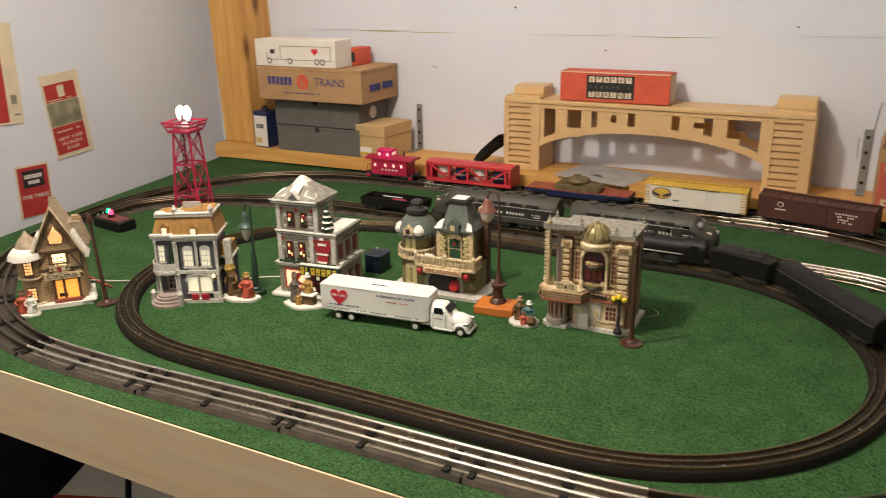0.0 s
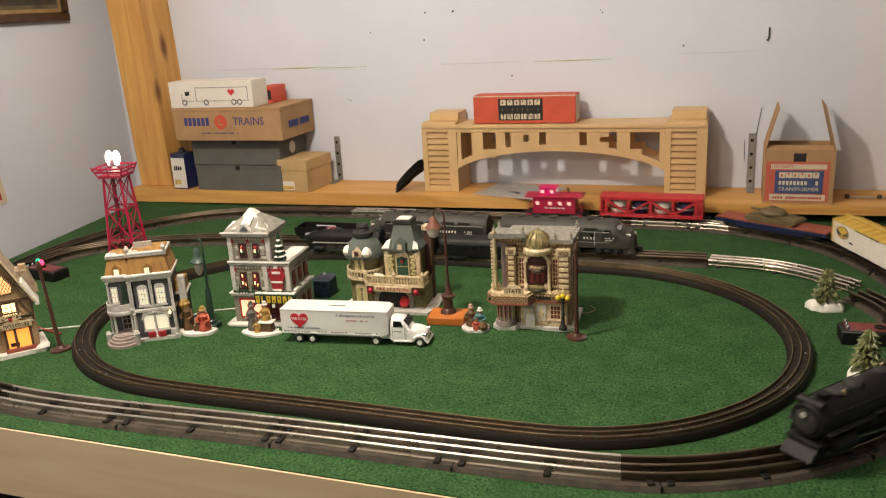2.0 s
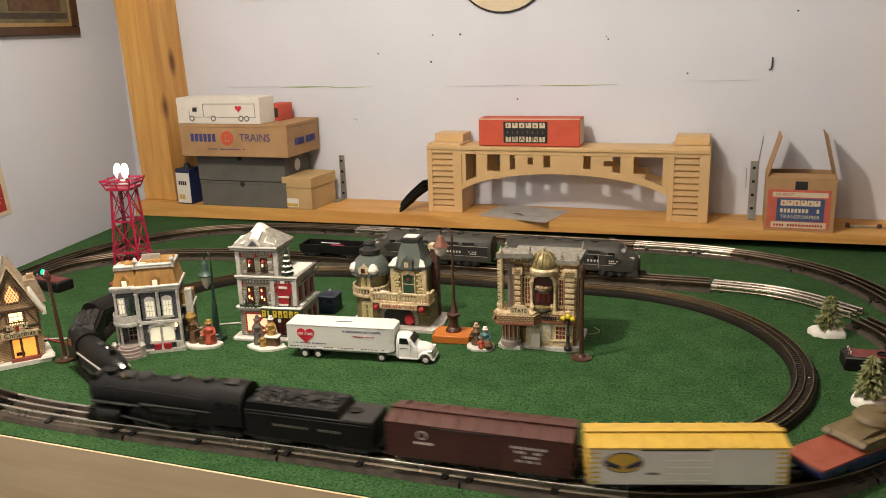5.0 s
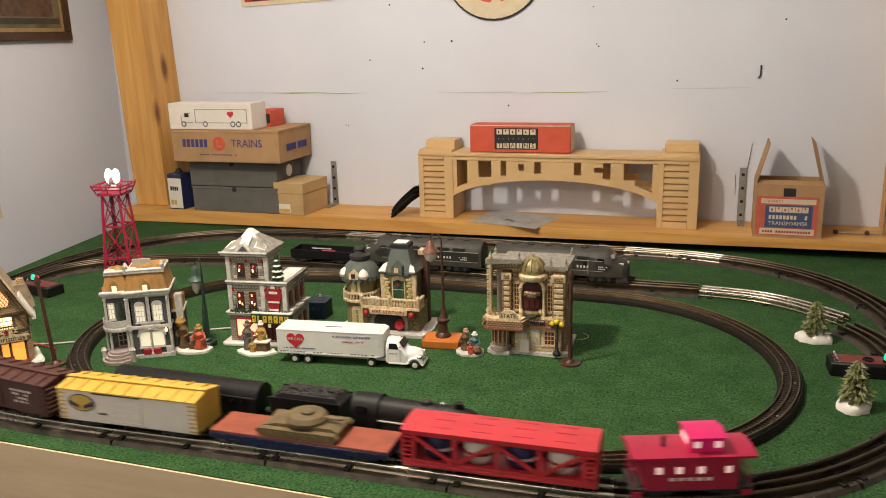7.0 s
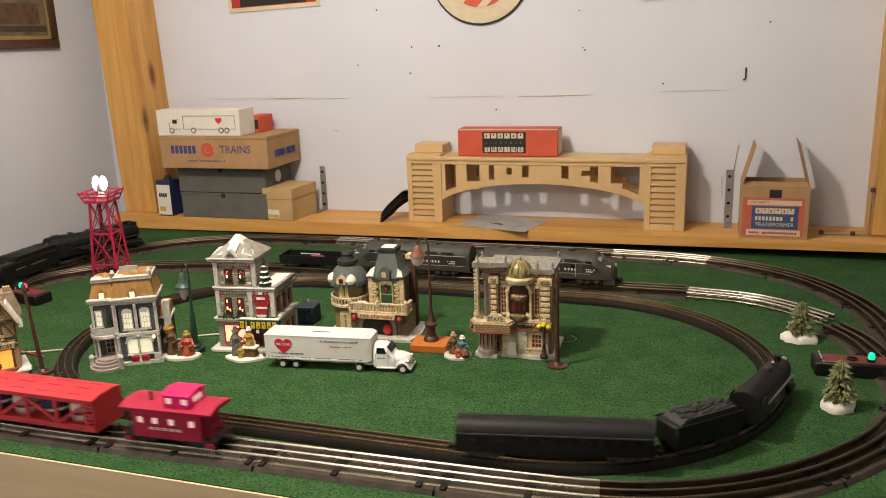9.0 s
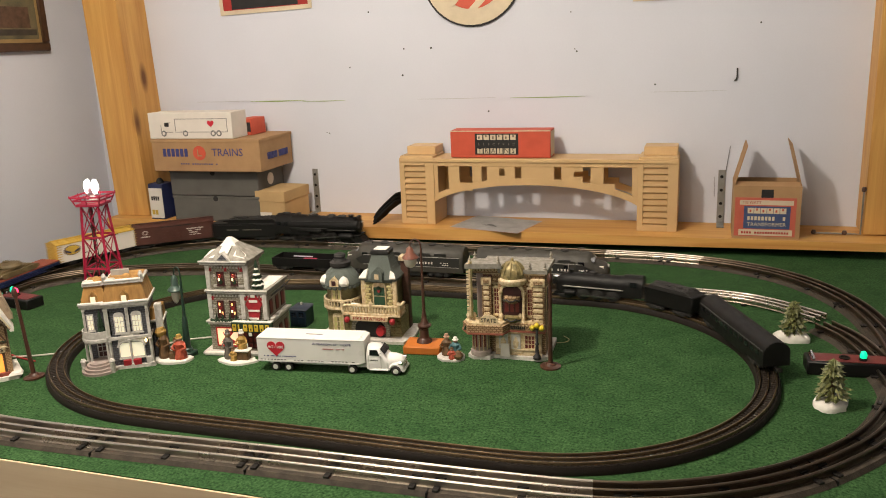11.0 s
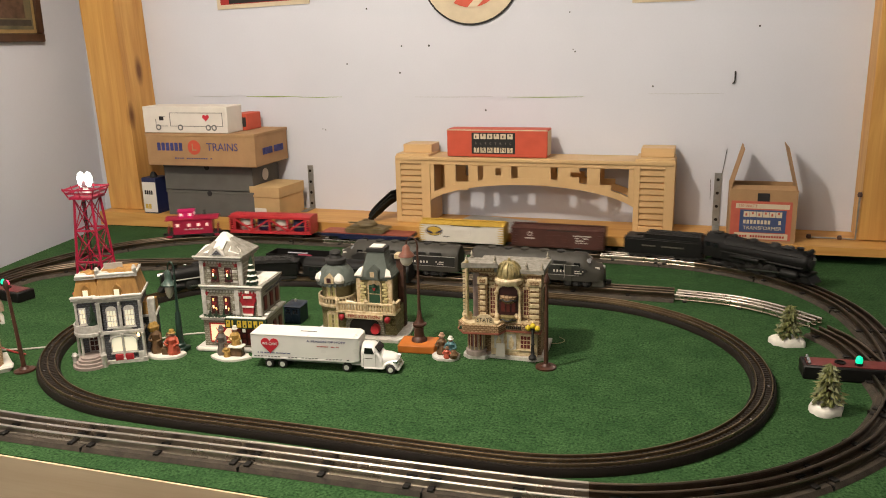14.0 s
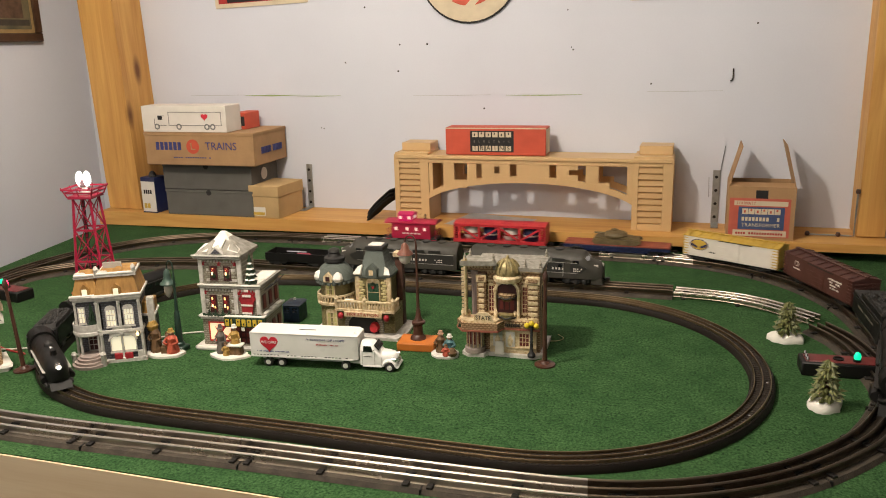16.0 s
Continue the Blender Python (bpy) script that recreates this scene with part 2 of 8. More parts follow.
def prism(bm, poly, d0, d1, axis="y"):
    """A polygon drawn in the plane across axis, drawn out from d0 to d1."""
    def p(a, b, d):
        return {"y": (a, d, b), "x": (d, a, b), "z": (a, b, d)}[axis]
    return loft(bm, [[p(a, b, d) for a, b in poly] for d in (d0, d1)])


def bar(bm, a, b, w, h=None):
    """A square bar from a to b."""
    a, b = Vector(a), Vector(b)
    d = (b - a).normalized()
    side = d.cross(Vector((0, 0, 1)))
    side = side.normalized() if side.length > 1e-4 else Vector((1, 0, 0))
    up = side.cross(d)
    h = h or w
    return loft(bm, [[tuple(p + side * (w / 2 * i) + up * (h / 2 * j)) for i, j in ((-1, -1), (1, -1), (1, 1), (-1, 1))] for p in (a, b)])


def tube(bm, pts, r, seg=6):
    rings = []
    pts = [Vector(p) for p in pts]
    for i, p in enumerate(pts):
        d = (pts[min(i + 1, len(pts) - 1)] - pts[max(i - 1, 0)]).normalized()
        u = d.cross(Vector((0, 0, 1)))
        u = u.normalized() if u.length > 1e-3 else d.cross(Vector((0, 1, 0))).normalized()
        w = u.cross(d)
        rings.append([tuple(p + u * r * math.cos(2 * math.pi * k / seg) + w * r * math.sin(2 * math.pi * k / seg)) for k in range(seg)])
    return loft(bm, rings)


def B():
    return bmesh.new()


def mesh_of(name, bm, material, s=MM, smooth=False):
    bmesh.ops.recalc_face_normals(bm, faces=bm.faces)
    bmesh.ops.scale(bm, vec=(s, s, s), verts=bm.verts)
    me = bpy.data.meshes.new(name)
    bm.to_mesh(me)
    bm.free()
    me.materials.append(material)
    for p in me.polygons:
        p.use_smooth = True
    me.set_sharp_from_angle(angle=radians(75 if smooth else 38))
    return me


def part(name, bm, material, parent, label="", s=MM, smooth=False, m=None):
    ob = new(name, mesh_of(name, bm, material, s, smooth))
    ob.parent = parent
    if m is not None:
        ob.matrix_basis = m
    if label:
        ob["label"] = label
    return ob


def thing(name, label, category, x, y, z=0.0, rz=0.0, group="", kind=""):
    e = new(name)
    e.empty_display_size = 0.02
    e.matrix_basis = pose(x, y, z, 0, 0, rz)
    return tagged(e, label, category, group, kind)


def solid(name, bm, material, label, category="", kind="", s=1.0, group="", smooth=False, m=None):
    ob = new(name, mesh_of(name, bm, material, s, smooth))
    if m is not None:
        ob.matrix_basis = m
    return tagged(ob, label, category, group, kind)


def words(name, text, size, material, parent, x, y, z, rx=90, ry=0, rz=0, label="", width=0.0, depth=0.0004):
    """Lettering in the built-in font, turned into a mesh, centred on its place (metres)."""
    cu = bpy.data.curves.new(name, "FONT")
    cu.body, cu.size, cu.align_x, cu.align_y, cu.extrude = text, size, "CENTER", "CENTER", depth / 2
    cu.resolution_u = 2
    tmp = bpy.data.objects.new(name, cu)
    me = bpy.data.meshes.new_from_object(tmp)
    bpy.data.objects.remove(tmp)
    if width:
        xs = [v.co.x for v in me.vertices]
        k = width / (max(xs) - min(xs))
        for v in me.vertices:
            v.co.x *= k
    me.materials.clear()
    me.materials.append(material)
    ob = new(name, me)
    ob.parent = parent
    ob.matrix_basis = pose(x, y, z, rx, ry, rz)
    if label:
        ob["label"] = label
    return ob


# ---- the lines of the three tracks ----
def spline(points, closed, step=0.01):
    """An even chain of places along a smooth curve through the points."""
    k, out = len(points), []
    for i in range(k if closed else k - 1):
        p = [Vector(points[(i + j) % k if closed else min(max(i + j, 0), k - 1)]) for j in (-1, 0, 1, 2)]
        # centripetal-like tangents scaled to the span
        d = (p[2] - p[1]).length
        t1 = (p[2] - p[0]).normalized() * d
        t2 = (p[3] - p[1]).normalized() * d
        for j in range(24):
            u = j / 24
            out.append((2 * u**3 - 3 * u**2 + 1) * p[1] + (u**3 - 2 * u**2 + u) * t1 + (3 * u**2 - 2 * u**3) * p[2] + (u**3 - u**2) * t2)
    if not closed:
        out.append(Vector(points[-1]))
    pts = out + [out[0]] if closed else out
    cum = [0.0]
    for a, b in zip(pts, pts[1:]):
        cum.append(cum[-1] + (b - a).length)
    total = cum[-1]
    k = max(8, round(total / step))
    res, j = [], 0
    for i in range(k if closed else k + 1):
        s = total * i / k
        while j < len(cum) - 2 and cum[j + 1] < s:
            j += 1
        f = (s - cum[j]) / max(1e-9, cum[j + 1] - cum[j])
        res.append(pts[j].lerp(pts[j + 1], f))
    return res, total


def oval(xl, xr, y0, r):
    """Front straight at y0, run to the right first; half circles of radius r at both ends."""
    pts = [(x, y0) for x in (xl, (xl + xr) / 2)]
    pts += [(xr + r * math.sin(a), y0 + r - r * math.cos(a)) for a in [math.pi * i / 12 for i in range(13)]]
    pts += [((xl + xr) / 2, y0 + 2 * r)]
    pts += [(xl - r * math.sin(a), y0 + r + r * math.cos(a)) for a in [math.pi * i / 12 for i in range(12)]]
    return pts


OUTER_PTS = [(-0.95, 0.686), (-0.6, 0.698), (-0.26, 0.706), (-0.14, 0.717), (-0.045, 0.750), (0.041, 0.803), (0.109, 0.869), (0.165, 0.945),
             (0.212, 1.06), (0.238, 1.20), (0.236, 1.35), (0.205, 1.495), (0.130, 1.625), (0.022, 1.709), (-0.12, 1.755), (-0.32, 1.767),
             (-0.66, 1.769), (-1.0, 1.768), (-1.18, 1.760), (-1.33, 1.722), (-1.45, 1.645), (-1.535, 1.52), (-1.572, 1.38), (-1.572, 1.23),
             (-1.538, 1.07), (-1.46, 0.935), (-1.36, 0.830), (-1.24, 0.748), (-1.10, 0.698)]
OUTER, OUTER_LEN = spline(OUTER_PTS, True)
INNER, INNER_LEN = spline(oval(-0.838, -0.288, 0.766, 0.327), True)


# ---- the room ----
def slab(name, x0, x1, y0, y1, z0, z1, material, label, category):
    return solid(name, box(B(), x0, x1, y0, y1, z0, z1), material, label, category, "structure")


slab("floor", -2.0, 2.4, -3.0, 2.2, -1.0, -0.9, FLOORM, "dark basement floor under the train table", "floor")
slab("ceiling", -2.0, 2.4, -3.0, 2.2, 1.45, 1.55, CEIL, "white painted basement ceiling", "ceiling")
slab("wall_north", -2.0, 2.4, 2.0, 2.2, -0.9, 1.45, WALL, "pale blue-white painted wall behind the shelf", "wall")
slab("wall_west", -2.0, -1.885, -3.0, 2.0, -0.9, 1.45, WALL, "pale blue-white painted side wall with pinned papers", "wall")
slab("wall_east", 2.3, 2.4, -3.0, 2.0, -0.9, 1.45, WALL, "plain painted side wall", "wall")
slab("wall_south", -1.885, 2.3, -3.0, -2.9, -0.9, 1.45, WALL, "plain painted wall behind the camera", "wall")

# the table: carpeted top on lumber
table = thing("train_table", "lumber train table topped with green carpet", "table", 0, 0)
part("tabletop", prism(B(), [(-1.57, 0.6265), (0.55, 0.6265), (0.55, 1.995), (-1.80, 1.995), (-1.745, 1.80)], -0.02, 0.0, "z"), CARPET, table, "green indoor-outdoor carpet", s=1)
part("front_board", prism(B(), [(0.6235, -0.108), (0.645, -0.108), (0.645, -0.0205), (0.6262, -0.0205), (0.6262, -0.0015), (0.6235, -0.0015)], -1.57, 0.55, "x"), BOARD, table, "bare pine front board", s=1)
for lx in (-1.50, 0.5):
    for ly in (0.68, 1.94):
        part("leg", box(B(), lx - 0.04, lx + 0.04, ly - 0.04, ly + 0.04, -0.9, -0.022), BOARD, table, s=1)

# two added sheets in the dark floor colour imitate the shade under the table
part("skirt", box(B(), -1.78, 0.5, 1.25, 1.27, -0.9, -0.022), FLOORM, table, "dark sheet added to keep the space under the table black", s=1)
part("side_skirt", box(B(), -1.60, -1.58, 0.70, 1.25, -0.9, -0.022), FLOORM, table, "dark sheet added to keep the space under the table black", s=1)

# ledge and posts
solid("shelf", prism(B(), [(-1.765, 0.002), (0.354, 0.024), (0.354, 0.042), (-1.765, 0.042)], 1.83, 1.998, "y"), PINE, "varnished pine ledge along the wall at the back of the table", "shelf", "structure")
solid("left_post", prism(B(), [(-1.756, 0.044), (-1.643, 0.044), (-1.690, 1.448), (-1.806, 1.448)], 1.871, 1.998, "y"), PINE_Z, "knotty varnished pine post in the corner", "post", "structure")
solid("right_post", box(B(), 0.290, 0.352, 1.905, 1.998, 0.044, 1.448, 0.002), PINE_Z, "varnished pine post at the end of the ledge", "post", "structure")


# ---- tracks ----
def ribbon(chain, closed, off, w0, w1, z0, z1):
    """A bar that follows a chain of places at the side offset off: width w0 at the foot, w1 at the top. Metres."""
    bm = B()
    k = len(chain)
    rings = []
    for i, p in enumerate(chain):
        a = chain[(i - 1) % k] if closed or i else chain[0]
        b = chain[(i + 1) % k] if closed or i < k - 1 else chain[-1]
        d = (b - a).normalized()
        nrm = Vector((d.y, -d.x))
        rings.append([bm.verts.new((*(p + nrm * (off + o)), z)) for o, z in ((-w0 / 2, z0), (w0 / 2, z0), (w1 / 2, z1), (-w1 / 2, z1))])
    for i in range(k if closed else k - 1):
        a, b = rings[i], rings[(i + 1) % k]
        for j in range(4):
            bm.faces.new((a[j], a[(j + 1) % 4], b[(j + 1) % 4], b[j]))
    if not closed:
        bm.faces.new(rings[0])
        bm.faces.new(rings[-1][::-1])
    return bm




def cut(chain, test):
    """The runs of a closed chain where test holds."""
    k = len(chain)
    start = next(i for i in range(k) if test(chain[i]) and not test(chain[i - 1]))
    runs, now = [], []
    for j in range(k + 1):
        p = chain[(start + j) % k]
        if j < k and test(p):
            now.append(p)
        elif now:
            runs.append(now + [p])
            now = []
    return runs


def swept(chain, closed, off, outline):
    """A bar of any closed outline (side offset, height) along a chain of places."""
    bm = B()
    k, m = len(chain), len(outline)
    rings = []
    for i, p in enumerate(chain):
        a = chain[(i - 1) % k] if closed or i else chain[0]
        b = chain[(i + 1) % k] if closed or i < k - 1 else chain[-1]
        d = (b - a).normalized()
        nrm = Vector((d.y, -d.x))
        rings.append([bm.verts.new((*(p + nrm * (off + o)), z)) for o, z in outline])
    for i in range(k if closed else k - 1):
        a, b = rings[i], rings[(i + 1) % k]
        for j in range(m):
            bm.faces.new((a[j], a[(j + 1) % m], b[(j + 1) % m], b[j]))
    if not closed:
        bm.faces.new(rings[0])
        bm.faces.new(rings[-1][::-1])
    return bm


def rail_outline(bed, top, r=0.0023, foot=0.0033):
    """Tubular toy rail: flanged foot, thin web, round head."""
    c = top - r
    head = [(r * math.sin(a), c + r * math.cos(a)) for a in [radians(150 - 30 * i) for i in range(11)]]
    return [(-foot, bed), (foot, bed), (foot, bed + 0.0008), (0.0008, bed + 0.0014)] + head + [(-0.0008, bed + 0.0014), (-foot, bed + 0.0008)]


def rails(parent, chain, closed, bed, top, material, gauge=0.0168):
    for off in (-gauge, 0.0, gauge):
        part("rail", swept(chain, closed, off, rail_outline(bed, top)), material, parent, s=1)


def at_chain(chain, i):
    a, b = chain[i - 1], chain[(i + 1) % len(chain)]
    d = b - a
    return chain[i], math.degrees(math.atan2(d.y, d.x))


TIE_MESH = mesh_of("tie", box(B(), -4, 4, -28, 28, 0, 3.2, 0.6), TIE)
FIBRE_MESH = mesh_of("insulator", box(B(), -7, 7, -3.6, 3.6, 0, 1.8, 0.4), BLACK)
CLIP_MESH = mesh_of("tie_clip", box(B(), -4, 4, -1.8, 1.8, 0, 2.2, 0.4), TIE)
SLOT_MESH = mesh_of("roadbed_joint", box(B(), -0.9, 0.9, -32.5, 32.5, 0, 6.4), BLACK)


def put(name, me, parent, p, z, rz):
    ob = new(name, me)
    ob.parent = parent
    ob.matrix_basis = pose(p.x, p.y, z, 0, 0, rz)
    return ob


# front straight: glint painted in as brighter metal; back stretches: brighter sections
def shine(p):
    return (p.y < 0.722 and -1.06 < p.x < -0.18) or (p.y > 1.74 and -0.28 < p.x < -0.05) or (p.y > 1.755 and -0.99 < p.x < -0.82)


outer_track = thing("outer_track_loop", "three-rail tubular track loop on dark rubber roadbed", "track", 0, 0)
part("roadbed", ribbon(OUTER, True, 0, 0.064, 0.056, 0.0005, 0.006), RUBBER, outer_track, "pebbled dark rubber roadbed", s=1)
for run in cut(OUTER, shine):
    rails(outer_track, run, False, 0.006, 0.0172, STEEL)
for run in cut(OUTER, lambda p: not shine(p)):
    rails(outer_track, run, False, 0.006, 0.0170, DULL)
SECTION = OUTER_LEN / 21
for k in range(21):
    base = int(((k * SECTION + 0.122) / OUTER_LEN) * len(OUTER))
    for off in (1.2, SECTION * 50, SECTION * 100 - 1.2):
        p, a = at_chain(OUTER, int(base + off) % len(OUTER))
        put("tie", TIE_MESH, outer_track, p, 0.0058, a)
        put("insulator", FIBRE_MESH, outer_track, p, 0.0090, a)
        nrm = Vector((math.sin(radians(a)), -math.cos(radians(a))))
        for side in (-1, 1):
            put("tie_clip", CLIP_MESH, outer_track, p + nrm * side * 0.0225, 0.0070, a)
    p, a = at_chain(OUTER, base % len(OUTER))
    put("roadbed_joint", SLOT_MESH, outer_track, p, 0.0002, a)

inner_track = thing("inner_track_loop", "three-rail track loop on tall black roadbed with fine ties", "track", 0, 0)
part("roadbed", swept(INNER, True, 0, [(-0.0182, 0.0004), (0.0182, 0.0004), (0.0180, 0.0064), (0.0156, 0.0112), (-0.0156, 0.0112), (-0.0180, 0.0064)]), BEDBLACK, inner_track, s=1)
for off in (-0.0115, 0.0, 0.0115):
    part("rail", swept(INNER, True, off, [(-0.0010, 0.0110), (0.0010, 0.0110), (0.0010, 0.0150), (0.0006, 0.0157), (-0.0006, 0.0157), (-0.0010, 0.0150)]), BRASSY, inner_track, s=1)
bmt = B()
n_ties = round(INNER_LEN / 0.0078)
for i in range(n_ties):
    s = INNER_LEN * i / n_ties
    f = s / INNER_LEN * len(INNER)
    p, a = at_chain(INNER, int(f) % len(INNER))
    q = INNER[int(f) % len(INNER)].lerp(INNER[(int(f) + 1) % len(INNER)], f - int(f))
    d = Vector((math.cos(radians(a)), math.sin(radians(a))))
    nn = Vector((-d.y, d.x))
    c = [q + d * (0.0019 * u) + nn * (0.0146 * v) for u, v in ((-1, -1), (1, -1), (1, 1), (-1, 1))]
    loft(bmt, [[(v.x, v.y, z) for v in c] for z in (0.0109, 0.0121)])
tagged(part("tie_strip", bmt, BEDTIE, inner_track, "fine moulded ties", s=1), kind="stuff")
for s in (0.05, 0.42, 0.62, 0.74, 0.93, 1.05, 1.3, 1.72, 2.1, 2.62, 2.71, 2.8, 2.92, 3.05):
    p, a = at_chain(INNER, int(s / INNER_LEN * len(INNER)) % len(INNER))
    put("screw_head", bpy.data.meshes.get("screw_head") or mesh_of("screw_head", lathe(B(), [(1.9, 0), (1.7, 0.8), (0.5, 1.1)], 8), CHROME), inner_track,
        p + Vector((math.sin(radians(a)), -math.cos(radians(a)))) * 0.0058, 0.0121, a)

siding = thing("siding_track", "three-rail siding track with grey engines standing on it", "track", 0, 0)
MIDDLE, _ = spline([(-1.545, 1.22), (-1.535, 1.31), (-1.47, 1.39), (-1.36, 1.45), (-1.18, 1.495), (-0.95, 1.505), (-0.6, 1.505), (-0.3, 1.504), (-0.104, 1.505)], False)
part("roadbed", ribbon(MIDDLE, False, 0, 0.070, 0.058, 0.0005, 0.006), RUBBER, siding, s=1)
rails(siding, MIDDLE, False, 0.006, 0.0170, DULL)
for i in range(6, len(MIDDLE) - 2, 11):
    p, a = at_chain(MIDDLE, i)
    put("tie", TIE_MESH, siding, p, 0.0058, a)
    put("insulator", FIBRE_MESH, siding, p, 0.0090, a)
SHINY, _ = spline([(-0.100, 1.505), (0.005, 1.490), (0.070, 1.458), (0.146, 1.392)], False)
loose = thing("curved_track_section", "bright loose curved three-rail track section lying on the carpet", "track", 0, 0)
rails(loose, SHINY, False, 0.003, 0.0140, STEEL)
for i in (2, 13, len(SHINY) - 3):
    p, a = at_chain(SHINY, i)
    put("tie", TIE_MESH, loose, p, 0.0006, a)
    put("insulator", FIBRE_MESH, loose, p, 0.0040, a)
PIECE, _ = spline([(0.146, 1.352), (0.180, 1.292), (0.203, 1.20), (0.215, 1.12), (0.216, 1.04)], False)
spur = thing("switch_track", "dull three-rail spur track joining the outer loop", "track", 0, 0)
part("roadbed", ribbon(PIECE, False, 0, 0.064, 0.052, 0.0003, 0.005), RUBBER, spur, s=1)
rails(spur, PIECE, False, 0.005, 0.0160, DULL)
for i in (2, 12, 22):
    p, a = at_chain(PIECE, i)
    put("tie", TIE_MESH, spur, p, 0.0048, a)
motor = thing("switch_motor", "small black track switch motor box beside the outer loop", "switch motor", 0.180, 0.885, 0.0, 48)
part("housing", box(B(), -28, 28, -60, -38, 0, 16, 2), BLACK, motor)
part("lever", box(B(), -4, 4, -38, -30, 8, 12, 0.8), CHROME, motor)


# ---- rolling stock: x ahead, z = 0 at the rail head, millimetres ----
def bogie(parent, x, r=7.5, base=30, gauge=33):
    bm = B()
    for sy in (-1, 1):
        box(bm, x - base / 2 - 7, x + base / 2 + 7, sy * (gauge / 2 + 4.5) - 1.5, sy * (gauge / 2 + 4.5) + 1.5, r - 2.5, r + 3.5, 0.6)
        box(bm, x - 7, x + 7, sy * (gauge / 2 + 5.5) - 2.0, sy * (gauge / 2 + 5.5) + 2.0, r - 5, r + 3, 0.6)
    box(bm, x - 5, x + 5, -gauge / 2 - 3, gauge / 2 + 3, r - 1, r + 4)
    t = part("bogie", bm, SOOT, parent)
    for dx in (-base / 2, base / 2):
        w = B()
        for sy in (-1, 1):
            cyl(w, r, sy * gauge / 2 - 2, sy * gauge / 2 + 2, 14, (x + dx, 0, r), "y")
        cyl(w, 1.6, -gauge / 2, gauge / 2, 6, (x + dx, 0, r), "y")
        part("wheelset", w, TIE, t)
    return t


def coupler(parent, x, way, z=9):
    bm = B()
    box(bm, min(x, x + way * 14), max(x, x + way * 14), -2.2, 2.2, z - 2, z + 1.5)
    box(bm, min(x + way * 10, x + way * 18), max(x + way * 10, x + way * 18), -5, 5, z - 3.5, z + 3.5, 0.8)
    return part("coupler", bm, TIE, parent)


def roofed(w, h0, h1, ridge):
    return [(-w / 2, h0), (w / 2, h0), (w / 2, h1), (w * 0.22, h1 + ridge * 0.75), (0, h1 + ridge), (-w * 0.22, h1 + ridge * 0.75), (-w / 2, h1)]


def boxcar(name, label, side, roofm, endm, logo):
    c = thing(name, label, "train car", 0, 0, 0.5)
    L, w = 208, 57
    part("frame", box(B(), -L / 2 + 6, L / 2 - 6, -22, 22, 8, 13), SOOT, c)
    part("body", box(B(), -L / 2, L / 2, -w / 2, w / 2, 12.5, 60, 0.6), side, c)
    part("roof", prism(B(), [(-w / 2 - 1.5, 60), (w / 2 + 1.5, 60), (w / 2 + 1.5, 62), (0, 68), (-w / 2 - 1.5, 62)], -L / 2 - 1.5, L / 2 + 1.5, "x"), roofm, c)
    bm = B()
    box(bm, -L / 2 - 3, L / 2 + 3, -4.5, 4.5, 68.4, 70, 0.4)
    part("running_board", bm, roofm, c)
    for i in range(-4, 5):
        bm = B()
        for sy in (-1, 1):
            bar(bm, (i * L / 9, sy * 5, 68.2), (i * L / 9, sy * (w / 2 + 1), 63.2), 1.6)
        part("roof_seam", bm, roofm, c)
    for sy in (-1, 1):
        d = part("door", box(B(), -24, 24, sy * (w / 2 + 0.3) - 0.9, sy * (w / 2 + 0.3) + 0.9, 14, 58, 0.4), side, c)
        g = B()
        for k in range(5):
            box(g, -23, 23, sy * (w / 2 + 1.3) - 0.5, sy * (w / 2 + 1.3) + 0.5, 18 + k * 9, 19 + k * 9)
        part("door_rib", g, side, d)
        part("door_track", box(B(), -24, 50, sy * (w / 2 + 1) - 1.1, sy * (w / 2 + 1) + 1.1, 58, 60, 0.3), SOOT, c)
        for sx in (-1, 1):
            g = B()
            for k in range(7):
                box(g, sx * (L / 2 - 5) - 6, sx * (L / 2 - 5) + 6, sy * (w / 2 + 0.9) - 0.7, sy * (w / 2 + 0.9) + 0.7, 16 + k * 6.4, 17.6 + k * 6.4)
            part("ladder", g, endm, c)
    for sx in (-1, 1):
        end = part("end_panel", box(B(), sx * (L / 2 + 0.5) - 0.6, sx * (L / 2 + 0.5) + 0.6, -w / 2, w / 2, 12.5, 60), endm, c)
        for k in range(6):
            part("end_rib", box(B(), sx * (L / 2 + 1.4) - 0.9, sx * (L / 2 + 1.4) + 0.9, -w / 2 + 3, w / 2 - 3, 17 + k * 7, 20 + k * 7, 0.4), endm, end)
        bogie(c, sx * (L / 2 - 36))
        coupler(c, sx * (L / 2 - 4), sx)
    logo(c, w)
    return c


def oval_plate(parent, x, y, z, rx, rz, m, name, thick=0.7):
    bm = B()
    ring = [(x + rx * math.cos(2 * math.pi * i / 20), z + rz * math.sin(2 * math.pi * i / 20)) for i in range(20)]
    prism(bm, ring, y - thick / 2, y + thick / 2, "y")
    return part(name, bm, m, parent)


def bars(parent, name, m, x, y, z, w, h, n, gap, thick=0.6, seed=1):
    """A line of unreadable lettering as little bars (front side, y given)."""
    r = random.Random(seed)
    bm = B()
    cw = w / n
    for i in range(n):
        if r.random() < 0.12:
            continue
        box(bm, x + i * cw, x + i * cw + cw * (1 - gap), y - thick / 2, y + thick / 2, z, z + h)
    return part(name, bm, m, parent)


LOGO_BLUE = mat("dark_blue_logo", (0.03, 0.03, 0.09), 0.5)


